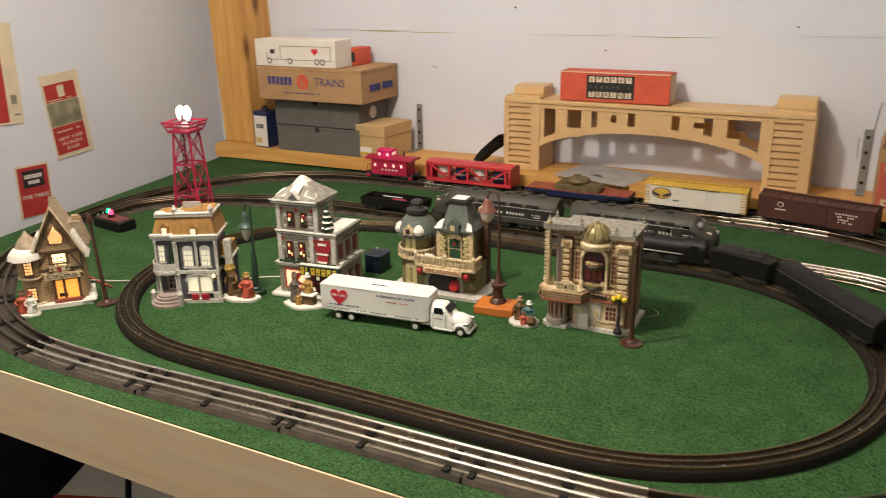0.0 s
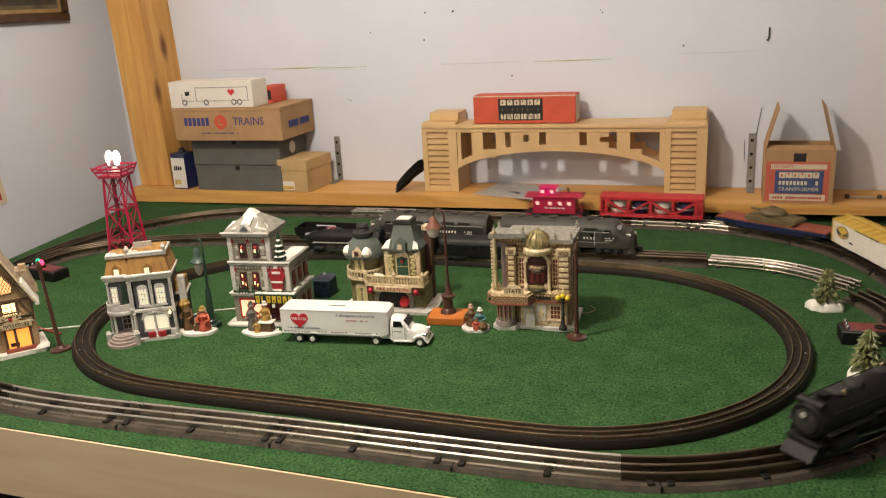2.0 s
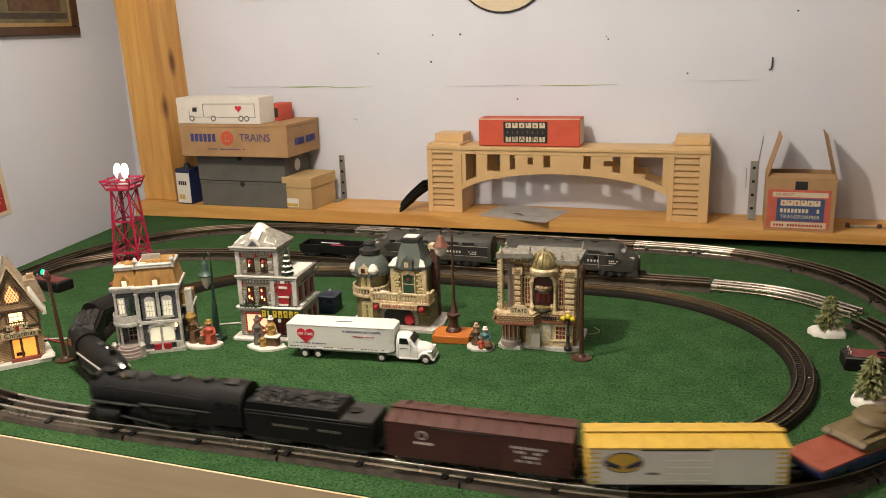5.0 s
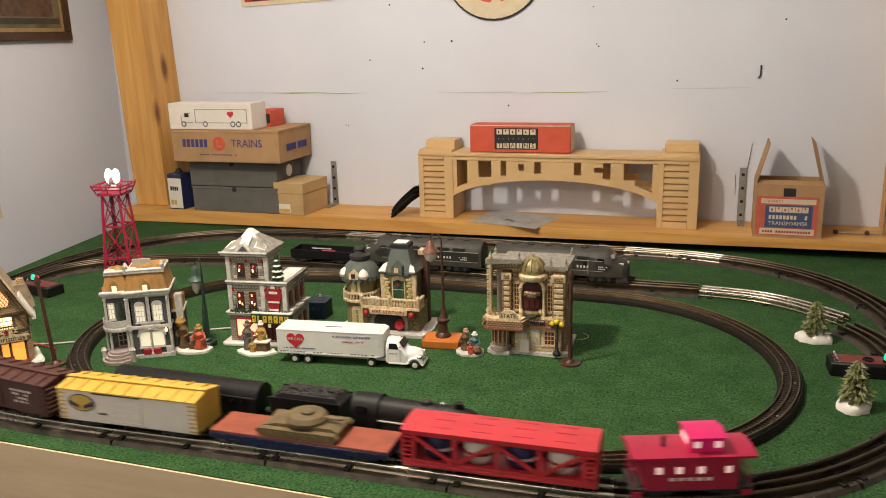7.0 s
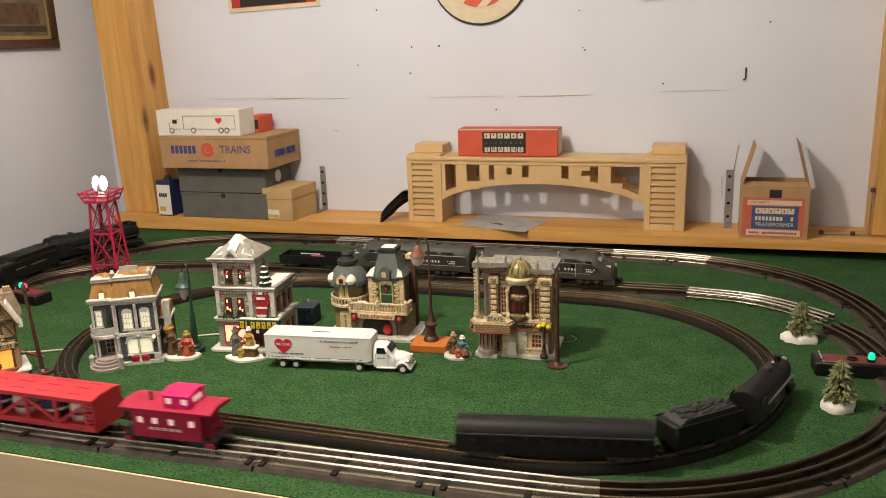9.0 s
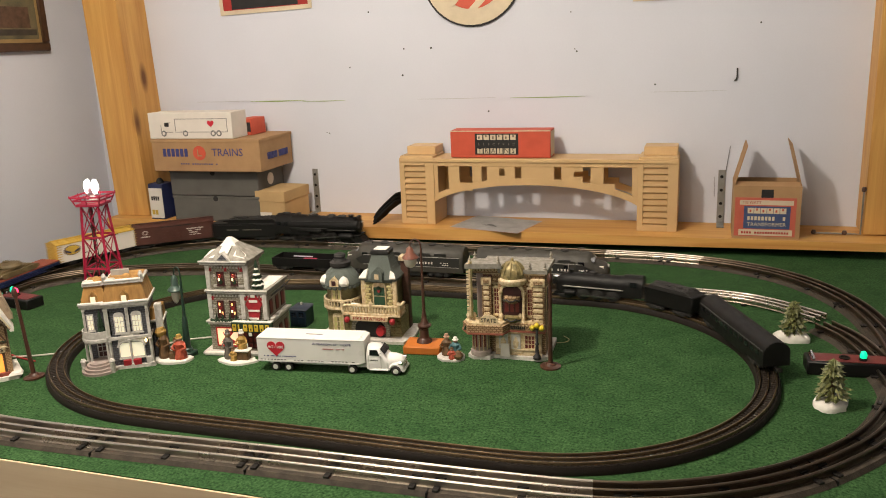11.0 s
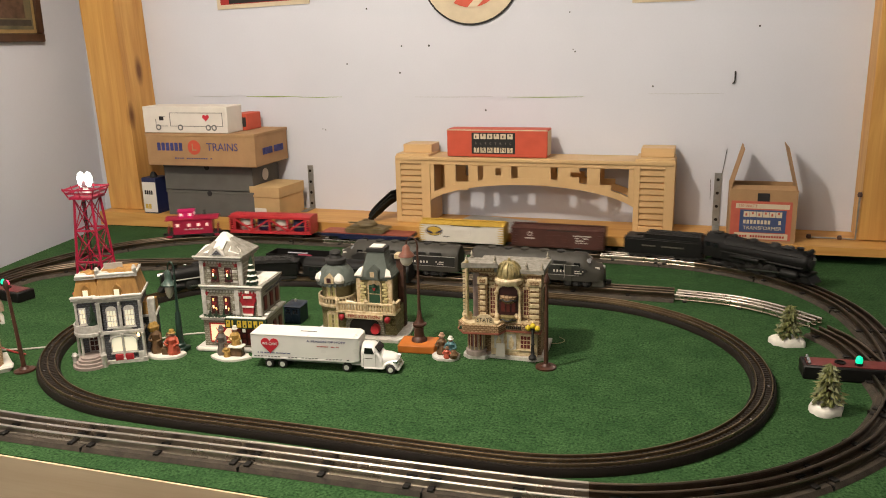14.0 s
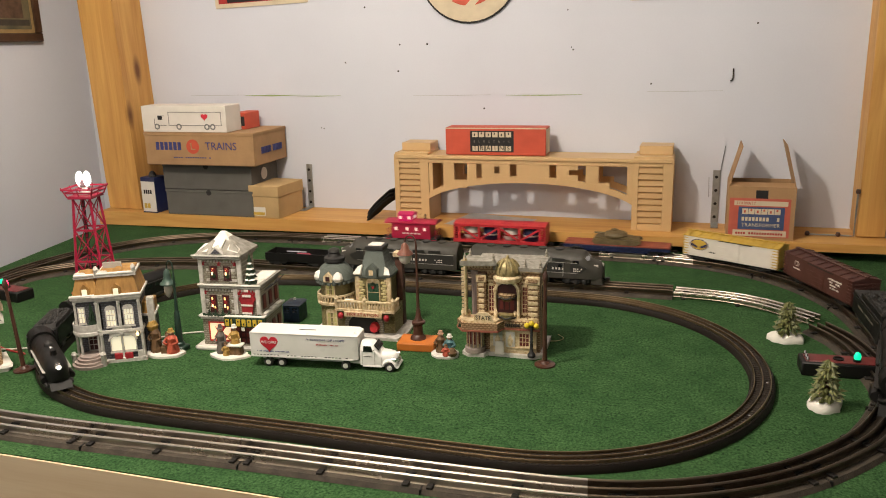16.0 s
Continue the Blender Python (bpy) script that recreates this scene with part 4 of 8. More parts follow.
def make_diesel(name, label, x, y, rz, nose=True):
    c = thing(name, label, "locomotive", x, y, 0.0172, rz)
    L, w = 268, 54
    rings = [arch(w - 6, 13, 59, 12, -L / 2), arch(w, 13, 62, 12, -L / 2 + 5), arch(w, 13, 62, 12, L / 2 - 44), arch(w - 1, 13, 60.5, 12, L / 2 - 36), arch(w - 2, 13, 52, 12, L / 2 - 29),
             arch(w - 4, 13, 46.5, 12, L / 2 - 24), arch(w - 7, 13, 44, 12, L / 2 - 12), arch(w - 14, 13, 40, 12, L / 2 - 4), arch(w - 26, 14, 32, 12, L / 2)]
    part("body", loft(B(), rings), GREY, c)
    for sy in (-1, 1):
        y0 = sy * (w / 2 + 0.1)
        part("side_band", box(B(), -L / 2 + 6, L / 2 - 64, y0 - 0.4, y0 + 0.4, 24, 42), GREYD, c)
        part("band_front", prism(B(), [(L / 2 - 64, 24), (L / 2 - 40, 24), (L / 2 - 30, 34), (L / 2 - 50, 42), (L / 2 - 64, 42)], y0 - 0.4, y0 + 0.4, "y"), GREYD, c)
        for z in (42.2, 23.2):
            part("stripe", box(B(), -L / 2 + 6, L / 2 - 48, y0 - 0.8, y0 + 0.8, z, z + 0.7), GREYL, c)
        bars(c, "lettering", OFFW, -10 if sy < 0 else -70, sy * (w / 2 + 0.7), 29, 72, 4.2, 11, 0.5, seed=5)
        bars(c, "lettering", OFFW, 78 if sy < 0 else -104, sy * (w / 2 + 0.7), 27, 18, 2.0, 5, 0.3, seed=6)
        bars(c, "lettering", OFFW, 78 if sy < 0 else -104, sy * (w / 2 + 0.7), 31, 18, 2.0, 5, 0.3, seed=7)
        for k in range(5):
            part("side_screen", box(B(), -100 + k * 34, -74 + k * 34, y0 - 0.5, y0 + 0.5, 45, 50.5, 0.3), GREYD, c)
        part("porthole", cyl(B(), 4, y0 - 0.5, y0 + 0.5, 14, (52, 0, 36), "y"), GLASSD, c)
        part("cab_door", box(B(), L / 2 - 74, L / 2 - 62, y0 - 0.6, y0 + 0.6, 16, 48, 0.3), GREY, c)
        part("step_ladder", box(B(), L / 2 - 73, L / 2 - 63, sy * (w / 2 - 2) - 1, sy * (w / 2 - 2) + 1, 4, 14), SOOT, c)
        part("cab_window", box(B(), L / 2 - 58, L / 2 - 46, sy * (w / 2 - 0.4) - 0.7, sy * (w / 2 - 0.4) + 0.7, 40, 47), GLASSD, c)
        part("windscreen", loft(B(), [[(L / 2 - 36, sy * 4, 53), (L / 2 - 36, sy * 19, 50), (L / 2 - 29.6, sy * 19, 46), (L / 2 - 29.6, sy * 4, 48)], [(L / 2 - 33, sy * 4, 55.5), (L / 2 - 33, sy * 19, 52), (L / 2 - 26.5, sy * 19, 47), (L / 2 - 26.5, sy * 4, 50)]]), WINGLINT, c)
        part("number_board", box(B(), L / 2 - 18, L / 2 - 9, sy * 17 - 1.4, sy * 17 + 1.4, 35, 39, 0.4), OFFW, c)
        part("fuel_tank", box(B(), -40, 30, sy * 18 - 5, sy * 18 + 5, 3, 13, 1), SOOT, c)
        part("grab_rail", tube(B(), [(L / 2 - 76, sy * (w / 2 + 1.6), 18), (L / 2 - 76, sy * (w / 2 + 1.6), 44)], 0.6), GREYL, c)
        for sx in (-1, 1):
            for dx in (-17, 0, 17):
                part("axle_box", box(B(), sx * (L / 2 - 52) + dx - 4, sx * (L / 2 - 52) + dx + 4, sy * 25 - 1.6, sy * 25 + 1.6, 4, 11, 0.8), SOOT, c)
    for xx in (-96, -62, -28, 12, 46):
        part("roof_fan", lathe(B(), [(9, 60.5), (9, 63), (7.5, 63.6), (2, 62.6)], 14, (xx, 0, 0)), SOOT if xx % 4 else GREY, c)
    part("roof_rib", box(B(), -L / 2 + 10, L / 2 - 60, -1.2, 1.2, 61.6, 62.8), GREY, c)
    part("horn", tube(B(), [(L / 2 - 62, 6, 60), (L / 2 - 62, 6, 66), (L / 2 - 50, 6, 66)], 1.2), TIE, c)
    part("headlight", lathe(B(), [(4, L / 2 - 8), (3.6, L / 2 - 0.5), (2.4, L / 2)], 12, (0, 0, 36), "x"), GREYL, c)
    part("pilot", prism(B(), [(L / 2 - 22, 3), (L / 2 + 1, 3), (L / 2 - 2, 15), (L / 2 - 22, 15)], -22, 22, "y"), GREY, c)
    for sx in (-1, 1):
        bogie(c, sx * (L / 2 - 52), 8, 40)
        coupler(c, sx * (L / 2 - 6), sx)
    c.scale = (1.04, 1.08, 1.12)
    return c


GREYD = mat("charcoal_band", (0.025, 0.024, 0.022), 0.45)
# windscreen glass with its white highlight put into the base colour
WINGLINT = mat("window_with_highlight", (0.35, 0.36, 0.38), 0.2)
make_diesel("diesel_engine", "grey diesel engine with lettered dark band, facing along the siding", -0.381, 1.501, -0.8)
make_diesel("diesel_engine", "grey diesel engine coupled tail to tail on the siding", -0.690, 1.505, 180)
gon = thing("gondola_car", "low black gondola car standing on the siding", "train car", -0.935, 1.505, 0.0172, 1)
part("floor", box(B(), -75, 75, -25, 25, 10, 14), BLACK, gon)
for sy in (-1, 1):
    part("side", box(B(), -75, 75, sy * 25 - 1.2, sy * 25 + 1.2, 14, 30), BLACK, gon)
    part("end", box(B(), sy * 75 - 1.2, sy * 75 + 1.2, -26, 26, 14, 30), BLACK, gon)
    bogie(gon, sy * 48)
part("load", box(B(), -10, 24, -10, 8, 14, 24, 2), MAGENTA, gon, "small crimson block")
part("pipe_load", cyl(B(), 2, -40, 10, 8, (0, 14, 24), "x"), CHROME, gon)


# ---- things on the ledge ----
def make_bridge():
    b = thing("arch_bridge", "tan moulded plastic toy arch bridge standing on the ledge", "toy bridge", -0.839, 1.882, 0.042)
    W, D = 716, 104
    x0, x1 = 96, 622

    def arch_z(x):
        u = (x - (x0 + x1) / 2) / ((x1 - x0) / 2)
        return 52 + 76 * math.sqrt(max(0.0, 1 - (0.93 * u) ** 2)) - 18

    part("deck", box(B(), 94, W - 94, 0.6, D - 0.6, 157, 177, 1.0), TAN, b)
    part("deck_lip", box(B(), 4, W - 4, -3, 0.4, 168, 176, 0.8), TAN, b)
    for k, y in enumerate((0, D - 8)):
        rib = part("arch_rib", loft(B(), [[(x, y + 1, arch_z(x)), (x, y + 7, arch_z(x)), (x, y + 7, arch_z(x) + 17), (x, y + 1, arch_z(x) + 17)]
                                          for x in [x0 + (x1 - x0) * i / 36 for i in range(37)]]), TAN, b)
        # broad cut-out shapes between arch and deck
        for x, w, step, hole in ((97, 10, 0, 0), (136, 30, 34, 0), (201, 25, 0, 0), (240, 74, 0, 1), (331, 84, 0, 0), (433, 54, 0, 2), (506, 32, 28, 0), (607, 14, 0, 0)):
            low = min(arch_z(x), arch_z(x + w)) + 12
            if hole == 1:
                pieces = [(x, x + 33, low, 157.6), (x + 33, x + 47, low, 133), (x + 33, x + 47, 151, 157.6), (x + 47, x + w, low, 157.6)]
            elif hole == 2:
                pieces = [(x, x + 32, low, 157.6), (x + 32, x + w, low, 133), (x + 32, x + w, 146, 157.6)]
            else:
                pieces = [(x, x + w, low, 157.6)]
            if step:
                pieces.append((x + w, x + w + step, min(arch_z(x), arch_z(x + w + step)) + 12, max(arch_z(x), arch_z(x + w + step)) + 17))
            for x_a, x_b, z_a, z_b in pieces:
                part("upright", box(B(), x_a, x_b, y + 1.8, y + 6.2, z_a, z_b), TAN, rib)
    for sx, px in ((0, 0), (1, W - 96)):
        p = part("pier", box(B(), px, px + 96, 6, D, 0, 176, 1.0), TAN, b)
        part("pier_frame", box(B(), px, px + 14, 0, 6.2, 0, 178, 0.8), TAN, p)
        part("pier_frame", box(B(), px + 72, px + 96, 0, 6.2, 0, 178, 0.8), TAN, p)
        part("pier_frame", box(B(), px + 14, px + 72, 0, 6.2, 158, 178, 0.8), TAN, p)
        part("pier_frame", box(B(), px + 14, px + 72, 0, 6.2, 0, 16, 0.8), TAN, p)
        for k in range(9):
            part("louvre", prism(B(), [(0.5, 20 + k * 15.4), (6, 16 + k * 15.4), (6, 25 + k * 15.4), (0.5, 27.5 + k * 15.4)], px + 14, px + 72, "x"), TAN, p)
        part("cap", box(B(), px + 12, px + 92, 34, D - 2, 183, 205, 1.5), TAN, p)
        part("cap_step", box(B(), px + 2, px + 94, 3, D - 1, 176, 183, 1.0), TAN, p)
    return b


make_bridge()


def carton(name, label, x, y, z, w, d, h, rz, material, bevel=1.5):
    """A closed box: origin at its front left foot."""
    c = thing(name, label, "box", x, y, z, rz)
    part("body", box(B(), 0, w, 0, d, 0, h, bevel), material, c)
    return c


def plate(parent, name, material, x0, x1, z0, z1, y=-0.5, t=0.8, label=""):
    return part(name, box(B(), x0, x1, y - t / 2, y + t / 2, z0, z1), material, parent, label)


rb = carton("orange_carton", "long orange train carton with a black lettered panel, on the bridge", -0.697, 1.893, 0.2205, 262, 62, 70, 0.5, ORANGE)
plate(rb, "label_panel", INK, 66, 180, 8, 62)
for i in range(6):
    plate(rb, "letter_block", PAPER, 72 + i * 17.5, 86 + i * 17.5, 46, 59, -1.2)
    plate(rb, "letter_block", PAPER, 72 + i * 17.5, 86 + i * 17.5, 11, 24, -1.2)
for i in range(8):
    words("lettering", "ELECTRIC"[i], 0.008, LETTER, rb, 0.077 + i * 0.013, -0.0014, 0.0345)
for i in range(6):
    plate(rb, "letter_cut", INK, 76 + i * 17.5 + (i % 3), 79 + i * 17.5 + (i % 3), 49 + (i % 2) * 4, 55 + (i % 2) * 3, -1.7)
    words("lettering", "TRAINS"[i], 0.0165, INK, rb, 0.079 + i * 0.0175, -0.0019, 0.0178)
plate(rb, "lid_edge", PAPER, 0, 262, 67, 69.5, -0.4)
part("end_flap", box(B(), 261.5, 262.5, 4, 58, 4, 66), PAPER, rb)

low = carton("grey_box", "lower grey cardboard shoebox under another on the ledge", -1.525, 1.835, 0.0422, 280, 150, 73, 0, GBOX)
up = carton("grey_box", "upper grey cardboard box with a round white sticker", -1.530, 1.838, 0.1157, 284, 150, 74, 0.5, GBOX)
for b_ in (low, up):
    part("lid_edge", box(B(), -1.5, 286 if b_ is up else 282, -1.5, 151.5, 66, 73, 0.8), GBOX, b_)
    part("finger_notch", cyl(B(), 8, -1.8, -1.2, 14, (142, 0, 66), "y"), INK, b_)
st = B()
cyl(st, 17, 284.2, 285.4, 18, (0, 70, 40), "x")
part("sticker", st, OFFW, up)
big = carton("train_set_carton", "brown corrugated train set carton with blue lettering", -1.553, 1.803, 0.1902, 342, 185, 90, 0.5, CARD)
part("lid_edge", box(B(), -1.5, 343.5, -1.5, 186, 82, 90.5, 0.8), CARD, big)
for i in range(6):
    plate(big, "letter_block", INKBLUE, 36 + i * 14, 46 + i * 14, 42, 64)
words("lettering", "TRAINS", 0.030, INKBLUE, big, 0.242, -0.0009, 0.053, width=0.096)
ob = B()
cyl(ob, 20, -1.1, -0.4, 22, (154, 0, 52), "y")
em = part("emblem", ob, ORANGE, big)
plate(em, "emblem_stroke", CARD, 148, 151, 43, 62, -1.5)
plate(em, "emblem_stroke", CARD, 151, 162, 43, 46.5, -1.5)
bars(big, "small_print", INKBLUE, 90, -0.4, 20, 120, 3, 16, 0.3, seed=8)
for i in range(6):
    part("side_lettering", box(B(), 342, 344.2, 40 + i * 9, 46 + i * 9, 30, 48), INKBLUE, big)
    part("side_lettering", box(B(), 342, 344.2, 104 + i * 9, 110 + i * 9, 30, 48), INKBLUE, big)
PRINTGREY = mat("grey_print", (0.20, 0.19, 0.18), 0.7)
wb = carton("white_carton", "white printed carton with a toy lorry drawn on it", -1.556, 1.806, 0.2812, 266, 78, 72, 0.5, OFFW)
for x, z in ((48, 12), (118, 12), (206, 12), (224, 12)):
    part("printed_wheel", cyl(B(), 8.5, -0.9, -0.3, 12, (x, 0, z + 3), "y"), PRINTGREY, wb)
    part("printed_hub", cyl(B(), 4.5, -1.3, -0.8, 12, (x, 0, z + 3), "y"), OFFW, wb)
for x0, x1, z0, z1 in ((86, 252, 54, 55.5), (86, 252, 18, 19.5), (86, 87.5, 18, 55), (250, 251.5, 18, 55), (40, 78, 18, 19.5), (40, 41.5, 18, 38), (52, 72, 44, 45.5)):
    plate(wb, "printed_line", PRINTGREY, x0, x1, z0, z1)
plate(wb, "printed_window", INK, 52, 66, 34, 44)
HEART = mat("red_heart_print", (0.60, 0.02, 0.04), 0.45)


def heart(parent, x, z, s, y, t=0.6, name="heart"):
    pts = []
    for i in range(28):
        a = 2 * math.pi * i / 28
        pts.append((x + s * 16 * math.sin(a) ** 3 / 17, z + s * (13 * math.cos(a) - 5 * math.cos(2 * a) - 2 * math.cos(3 * a) - math.cos(4 * a)) / 17))
    return part(name, prism(B(), pts, y - t / 2, y + t / 2, "y"), HEART, parent)


heart(wb, 200, 42, 11, -0.6)
ob2 = carton("small_orange_carton", "small orange and blue carton end behind the white box", -1.318, 1.886, 0.2812, 40, 80, 46, 0.5, ORANGE)
plate(ob2, "printed_panel", INK, 24, 38, 10, 36)

tb = carton("tan_carton", "small tan cardboard carton with a yellow sticker", -1.255, 1.838, 0.0422, 92, 128, 88, -4, CARDL)
part("lid", box(B(), -2, 94, -2, 130, 60, 90, 1), CARDL, tb)
plate(tb, "sticker", OFFW, 4, 48, 6, 30)
plate(tb, "sticker_print", YELLOW, 6, 46, 8, 16, -1.2)

bl = carton("navy_carton", "navy carton with a pale printed front", -1.612, 1.838, 0.0422, 50, 52, 104, -4, BLUEP)
plate(bl, "front_label", OFFW, 2, 50, 4, 92)
bars(bl, "lettering", INK, 10, -1.2, 56, 30, 12, 4, 0.3)
bars(bl, "lettering", YELLOW, 8, -1.2, 14, 34, 14, 3, 0.2, seed=2)
kn = thing("small_dark_tin", "small dark round tin on top of the navy carton", "tin", -1.578, 1.852, 0.1466)
part("body", lathe(B(), [(10, 0), (11, 4), (8, 12), (4, 16)], 12), SOOT, kn)

pile = thing("track_pile", "pile of black curved track sections leaning beside the bridge", "track", -0.945, 1.865, 0.042)
for i in range(7):
    c = []
    for k in range(9):
        u = k / 8
        c.append(Vector((0.030 + 0.066 * u + 0.003 * i, 0.010 * math.sin(u * 2) + 0.008 * i)))
    bm = B()
    for j, off in enumerate((-9, 0, 9)):
        tube(bm, [(v.x * 1000, v.y * 1000 + off * 0.5, 6 + 5 * i * 0.6 + (68 - i * 3) * (k / 8) ** 0.75 + off) for k, v in enumerate(c)], 3.2, 5)
    part("section", bm, BLACK, pile)

paper = thing("photo_sheet", "glossy grey photo sheet lying on the ledge under the bridge", "paper", -0.585, 1.893, 0.0428, -14)
part("sheet", box(B(), -96, 96, -60, 84, 0, 0.8), mat("grey_photo", (0.46, 0.45, 0.43), 0.35, 0, 0.2, 25, 0.02, 200), paper)
part("border", box(B(), -99, 99, -63, 87, 0.1, 0.5), mat("pink_border", (0.62, 0.45, 0.42), 0.5), paper)
for px_, py_, pw_, ph_ in ((-20, -14, 26, 12), (2, -20, 14, 8), (-34, -8, 10, 6)):
    part("printed_shape", prism(B(), [(px_, py_), (px_ + pw_, py_ + 3), (px_ + pw_ - 4, py_ + ph_), (px_ + 5, py_ + ph_ + 2)], 0.9, 1.2, "z"), GREYD, paper)

LABELRED = mat("faded_red_label", (0.56, 0.12, 0.075), 0.6, 0, 0.12, 40, 0.05, 400)
LABELBLUE = mat("slate_blue_label", (0.055, 0.085, 0.20), 0.65, 0, 0.15, 40, 0.05, 400)
tr = thing("transformer_carton", "open brown carton with an orange and blue transformer label", "box", 0.004, 1.842, 0.0422, 0)
for x0, x1, y0, y1 in ((0, 146, 0, 2), (0, 146, 118, 120), (0, 2, 2, 118), (144, 146, 2, 118)):
    part("wall", box(B(), x0, x1, y0, y1, 0, 124), CARD, tr)
part("bottom", box(B(), 2, 144, 2, 118, 0, 3), CARD, tr)
part("flap", prism(B(), [(0, 123), (2, 123), (26, 216), (24, 216)], 4, 112, "y"), CARD, tr, "raised cardboard flap")
part("flap", prism(B(), [(144, 123), (146, 123), (120, 220), (118, 220)], 8, 114, "y"), CARD, tr, "raised cardboard flap")
# added black block stands in for the shade inside the open carton
part("dark_filler", box(B(), 8, 138, 8, 112, 4, 112, 3), BLACK, tr, "black block added to darken the inside of the carton")
part("front_flap", prism(B(), [(0, 123), (2, 123), (26, 128), (26, 130)], 4, 142, "x"), CARD, tr)
tr.matrix_basis = pose(0.003, 1.842, 0.0422)
lab = plate(tr, "label_sheet", LABELRED, 4, 136, 6, 97)
plate(lab, "label_panel", PAPER, 14, 130, 80, 91, -1.2)
plate(lab, "label_panel", LABELBLUE, 24, 124, 24, 77, -1.2)
for i in range(6):
    plate(lab, "letter_block", PAPER, 32 + i * 14, 45 + i * 14, 60, 73, -1.7)
    plate(lab, "block_cut", LABELRED, 36 + i * 14, 40 + i * 14, 63 + (i % 2) * 4, 69 + (i % 2) * 3, -2.2)
bars(lab, "script_line", PAPER, 32, -1.7, 44, 84, 9, 11, 0.3)
words("lettering", "110 WATT", 0.010, INKRED, lab, 0.040, -0.0019, 0.0855, width=0.04)
words("lettering", "TRANSFORMER", 0.012, PAPER, lab, 0.074, -0.0021, 0.034, width=0.084)
plate(lab, "label_strip", PAPER, 14, 130, 8, 22, -1.2)
bars(lab, "small_print", INKRED, 20, -1.8, 12, 104, 5, 18, 0.3, seed=6)
plate(tr, "tape_mark", INK, 60, 86, 97, 116)


def bracket(x, z0, z1, y=1.998, w=17, n=4):
    b = thing("angle_bracket", "perforated zinc angle bracket screwed to the wall above the ledge", "bracket", x, y, z0, 0, "angle brackets")
    h = (z1 - z0) * 1000
    part("upright", box(B(), -w / 2, w / 2, -2.5, 0, 0, h, 0.5), ZINC, b)
    part("foot", box(B(), -w / 2, w / 2, -60, -2.5, 0.3, 2.8, 0.4), ZINC, b)
    for k in range(n):
        part("screw", lathe(B(), [(4, -4.2), (3, -2.4)], 10, (0, 0, h * (k + 0.5) / n), "y"), TIE, b)
    return b


ZINC = mat("zinc_plate", (0.42, 0.42, 0.40), 0.45, 0.8, 0.15, 60)
bracket(-1.147, 0.0425, 0.170)
bracket(-0.022, 0.0425, 0.178)
COPPERK = mat("dark_brown_knob", (0.07, 0.03, 0.02), 0.4)
pb = thing("wire_bracket", "thin white wire bracket on the ledge beside the post", "bracket", 0.282, 1.94, 0.0425)
part("wire", tube(B(), [(-100, -34, 3), (-10, -34, 3), (3, -36, 3), (3, -37, 60), (3, -38, 112)], 2, 6), ZINC, pb)
part("knob", lathe(B(), [(5, 0), (6, 4), (4, 9)], 10, (-30, -34, 1)), COPPERK, pb)
part("knob", lathe(B(), [(5, 0), (6, 4), (4, 9)], 10, (-96, -34, 1)), COPPERK, pb)
part("knob", lathe(B(), [(5, 0), (5.5, 5), (4, 10)], 10, (3, -38, 104)), COPPERK, pb)


# ---- papers and marks on the walls ----
def flat_north(name, label, category, x0, x1, z0, z1, material, rz=0.0):
    p = thing(name, label, category, x0, 1.9975, z0)
    p.matrix_basis = pose(x0, 1.9975, z0, 0, rz, 0)
    part("sheet", box(B(), 0, (x1 - x0) * 1000, -1.0, 0.8, 0, (z1 - z0) * 1000), material, p)
    return p


po = flat_north("poster", "cream poster with red printed field above the ledge", "poster", -1.408, -1.117, 0.611, 0.95, PAPER, -1.6)
plate(po, "printed_field", INKRED, 12, 280, 12, 320, -1.4)
plate(po, "printed_panel", INK, 40, 250, 14, 60, -2.0)
ps = flat_north("paper_notice", "pale paper notice pinned high on the wall", "paper", -0.247, -0.10, 0.592, 0.80, PAPER)
sign = thing("round_sign", "round cream and red sign with a dark rim on the wall", "sign", -0.656, 1.997, 0.686)
for r_, y_, m_, n_ in ((137, -1.5, INK, "rim"), (132, -3.0, PAPER, "field"), (92, -4.0, ORANGE, "disc")):
    part(n_, cyl(B(), r_, y_, 0, 40, (0, 0, 0), "y"), m_, sign)
part("device_stroke", prism(B(), [(-70, -66), (-50, -84), (60, 40), (40, 56)], -5, -4, "y"), PAPER, sign)
part("device_stroke", prism(B(), [(-10, -92), (14, -92), (70, -40), (56, -24)], -5, -4, "y"), PAPER, sign)

marks = thing("wall_marks", "green chalk line, scuffs and nail holes on the wall", "wall marks", 0, 1.9992, 0, kind="structure")
GREENCH = mat("green_chalk", (0.36, 0.50, 0.16), 0.9, 0, 0.2, 80)
SCUFF = mat("faint_scuff", (0.50, 0.51, 0.52), 0.9, 0, 0.1, 80)
for x0, x1, z, h, m_ in ((-1.52, -1.34, 0.367, 1.2, SCUFF), (-1.34, -1.16, 0.366, 2.6, GREENCH), (-1.17, -1.035, 0.364, 1.4, GREENCH), (-0.82, -0.60, 0.3645, 1.2, SCUFF), (-0.56, -0.36, 0.364, 1.7, GREENCH), (-0.20, -0.02, 0.372, 1.0, SCUFF)):
    part("chalk_line", prism(B(), [(x0 * 1000, z * 1000), ((x0 + x1) * 500, z * 1000 - h * 0.7), (x1 * 1000, z * 1000 + 1), (x1 * 1000, z * 1000 + 1.6), ((x0 + x1) * 500, z * 1000 + h * 0.7), (x0 * 1000, z * 1000 + 0.8)], -0.4, 0.4, "y"), m_, marks)
r_ = random.Random(11)
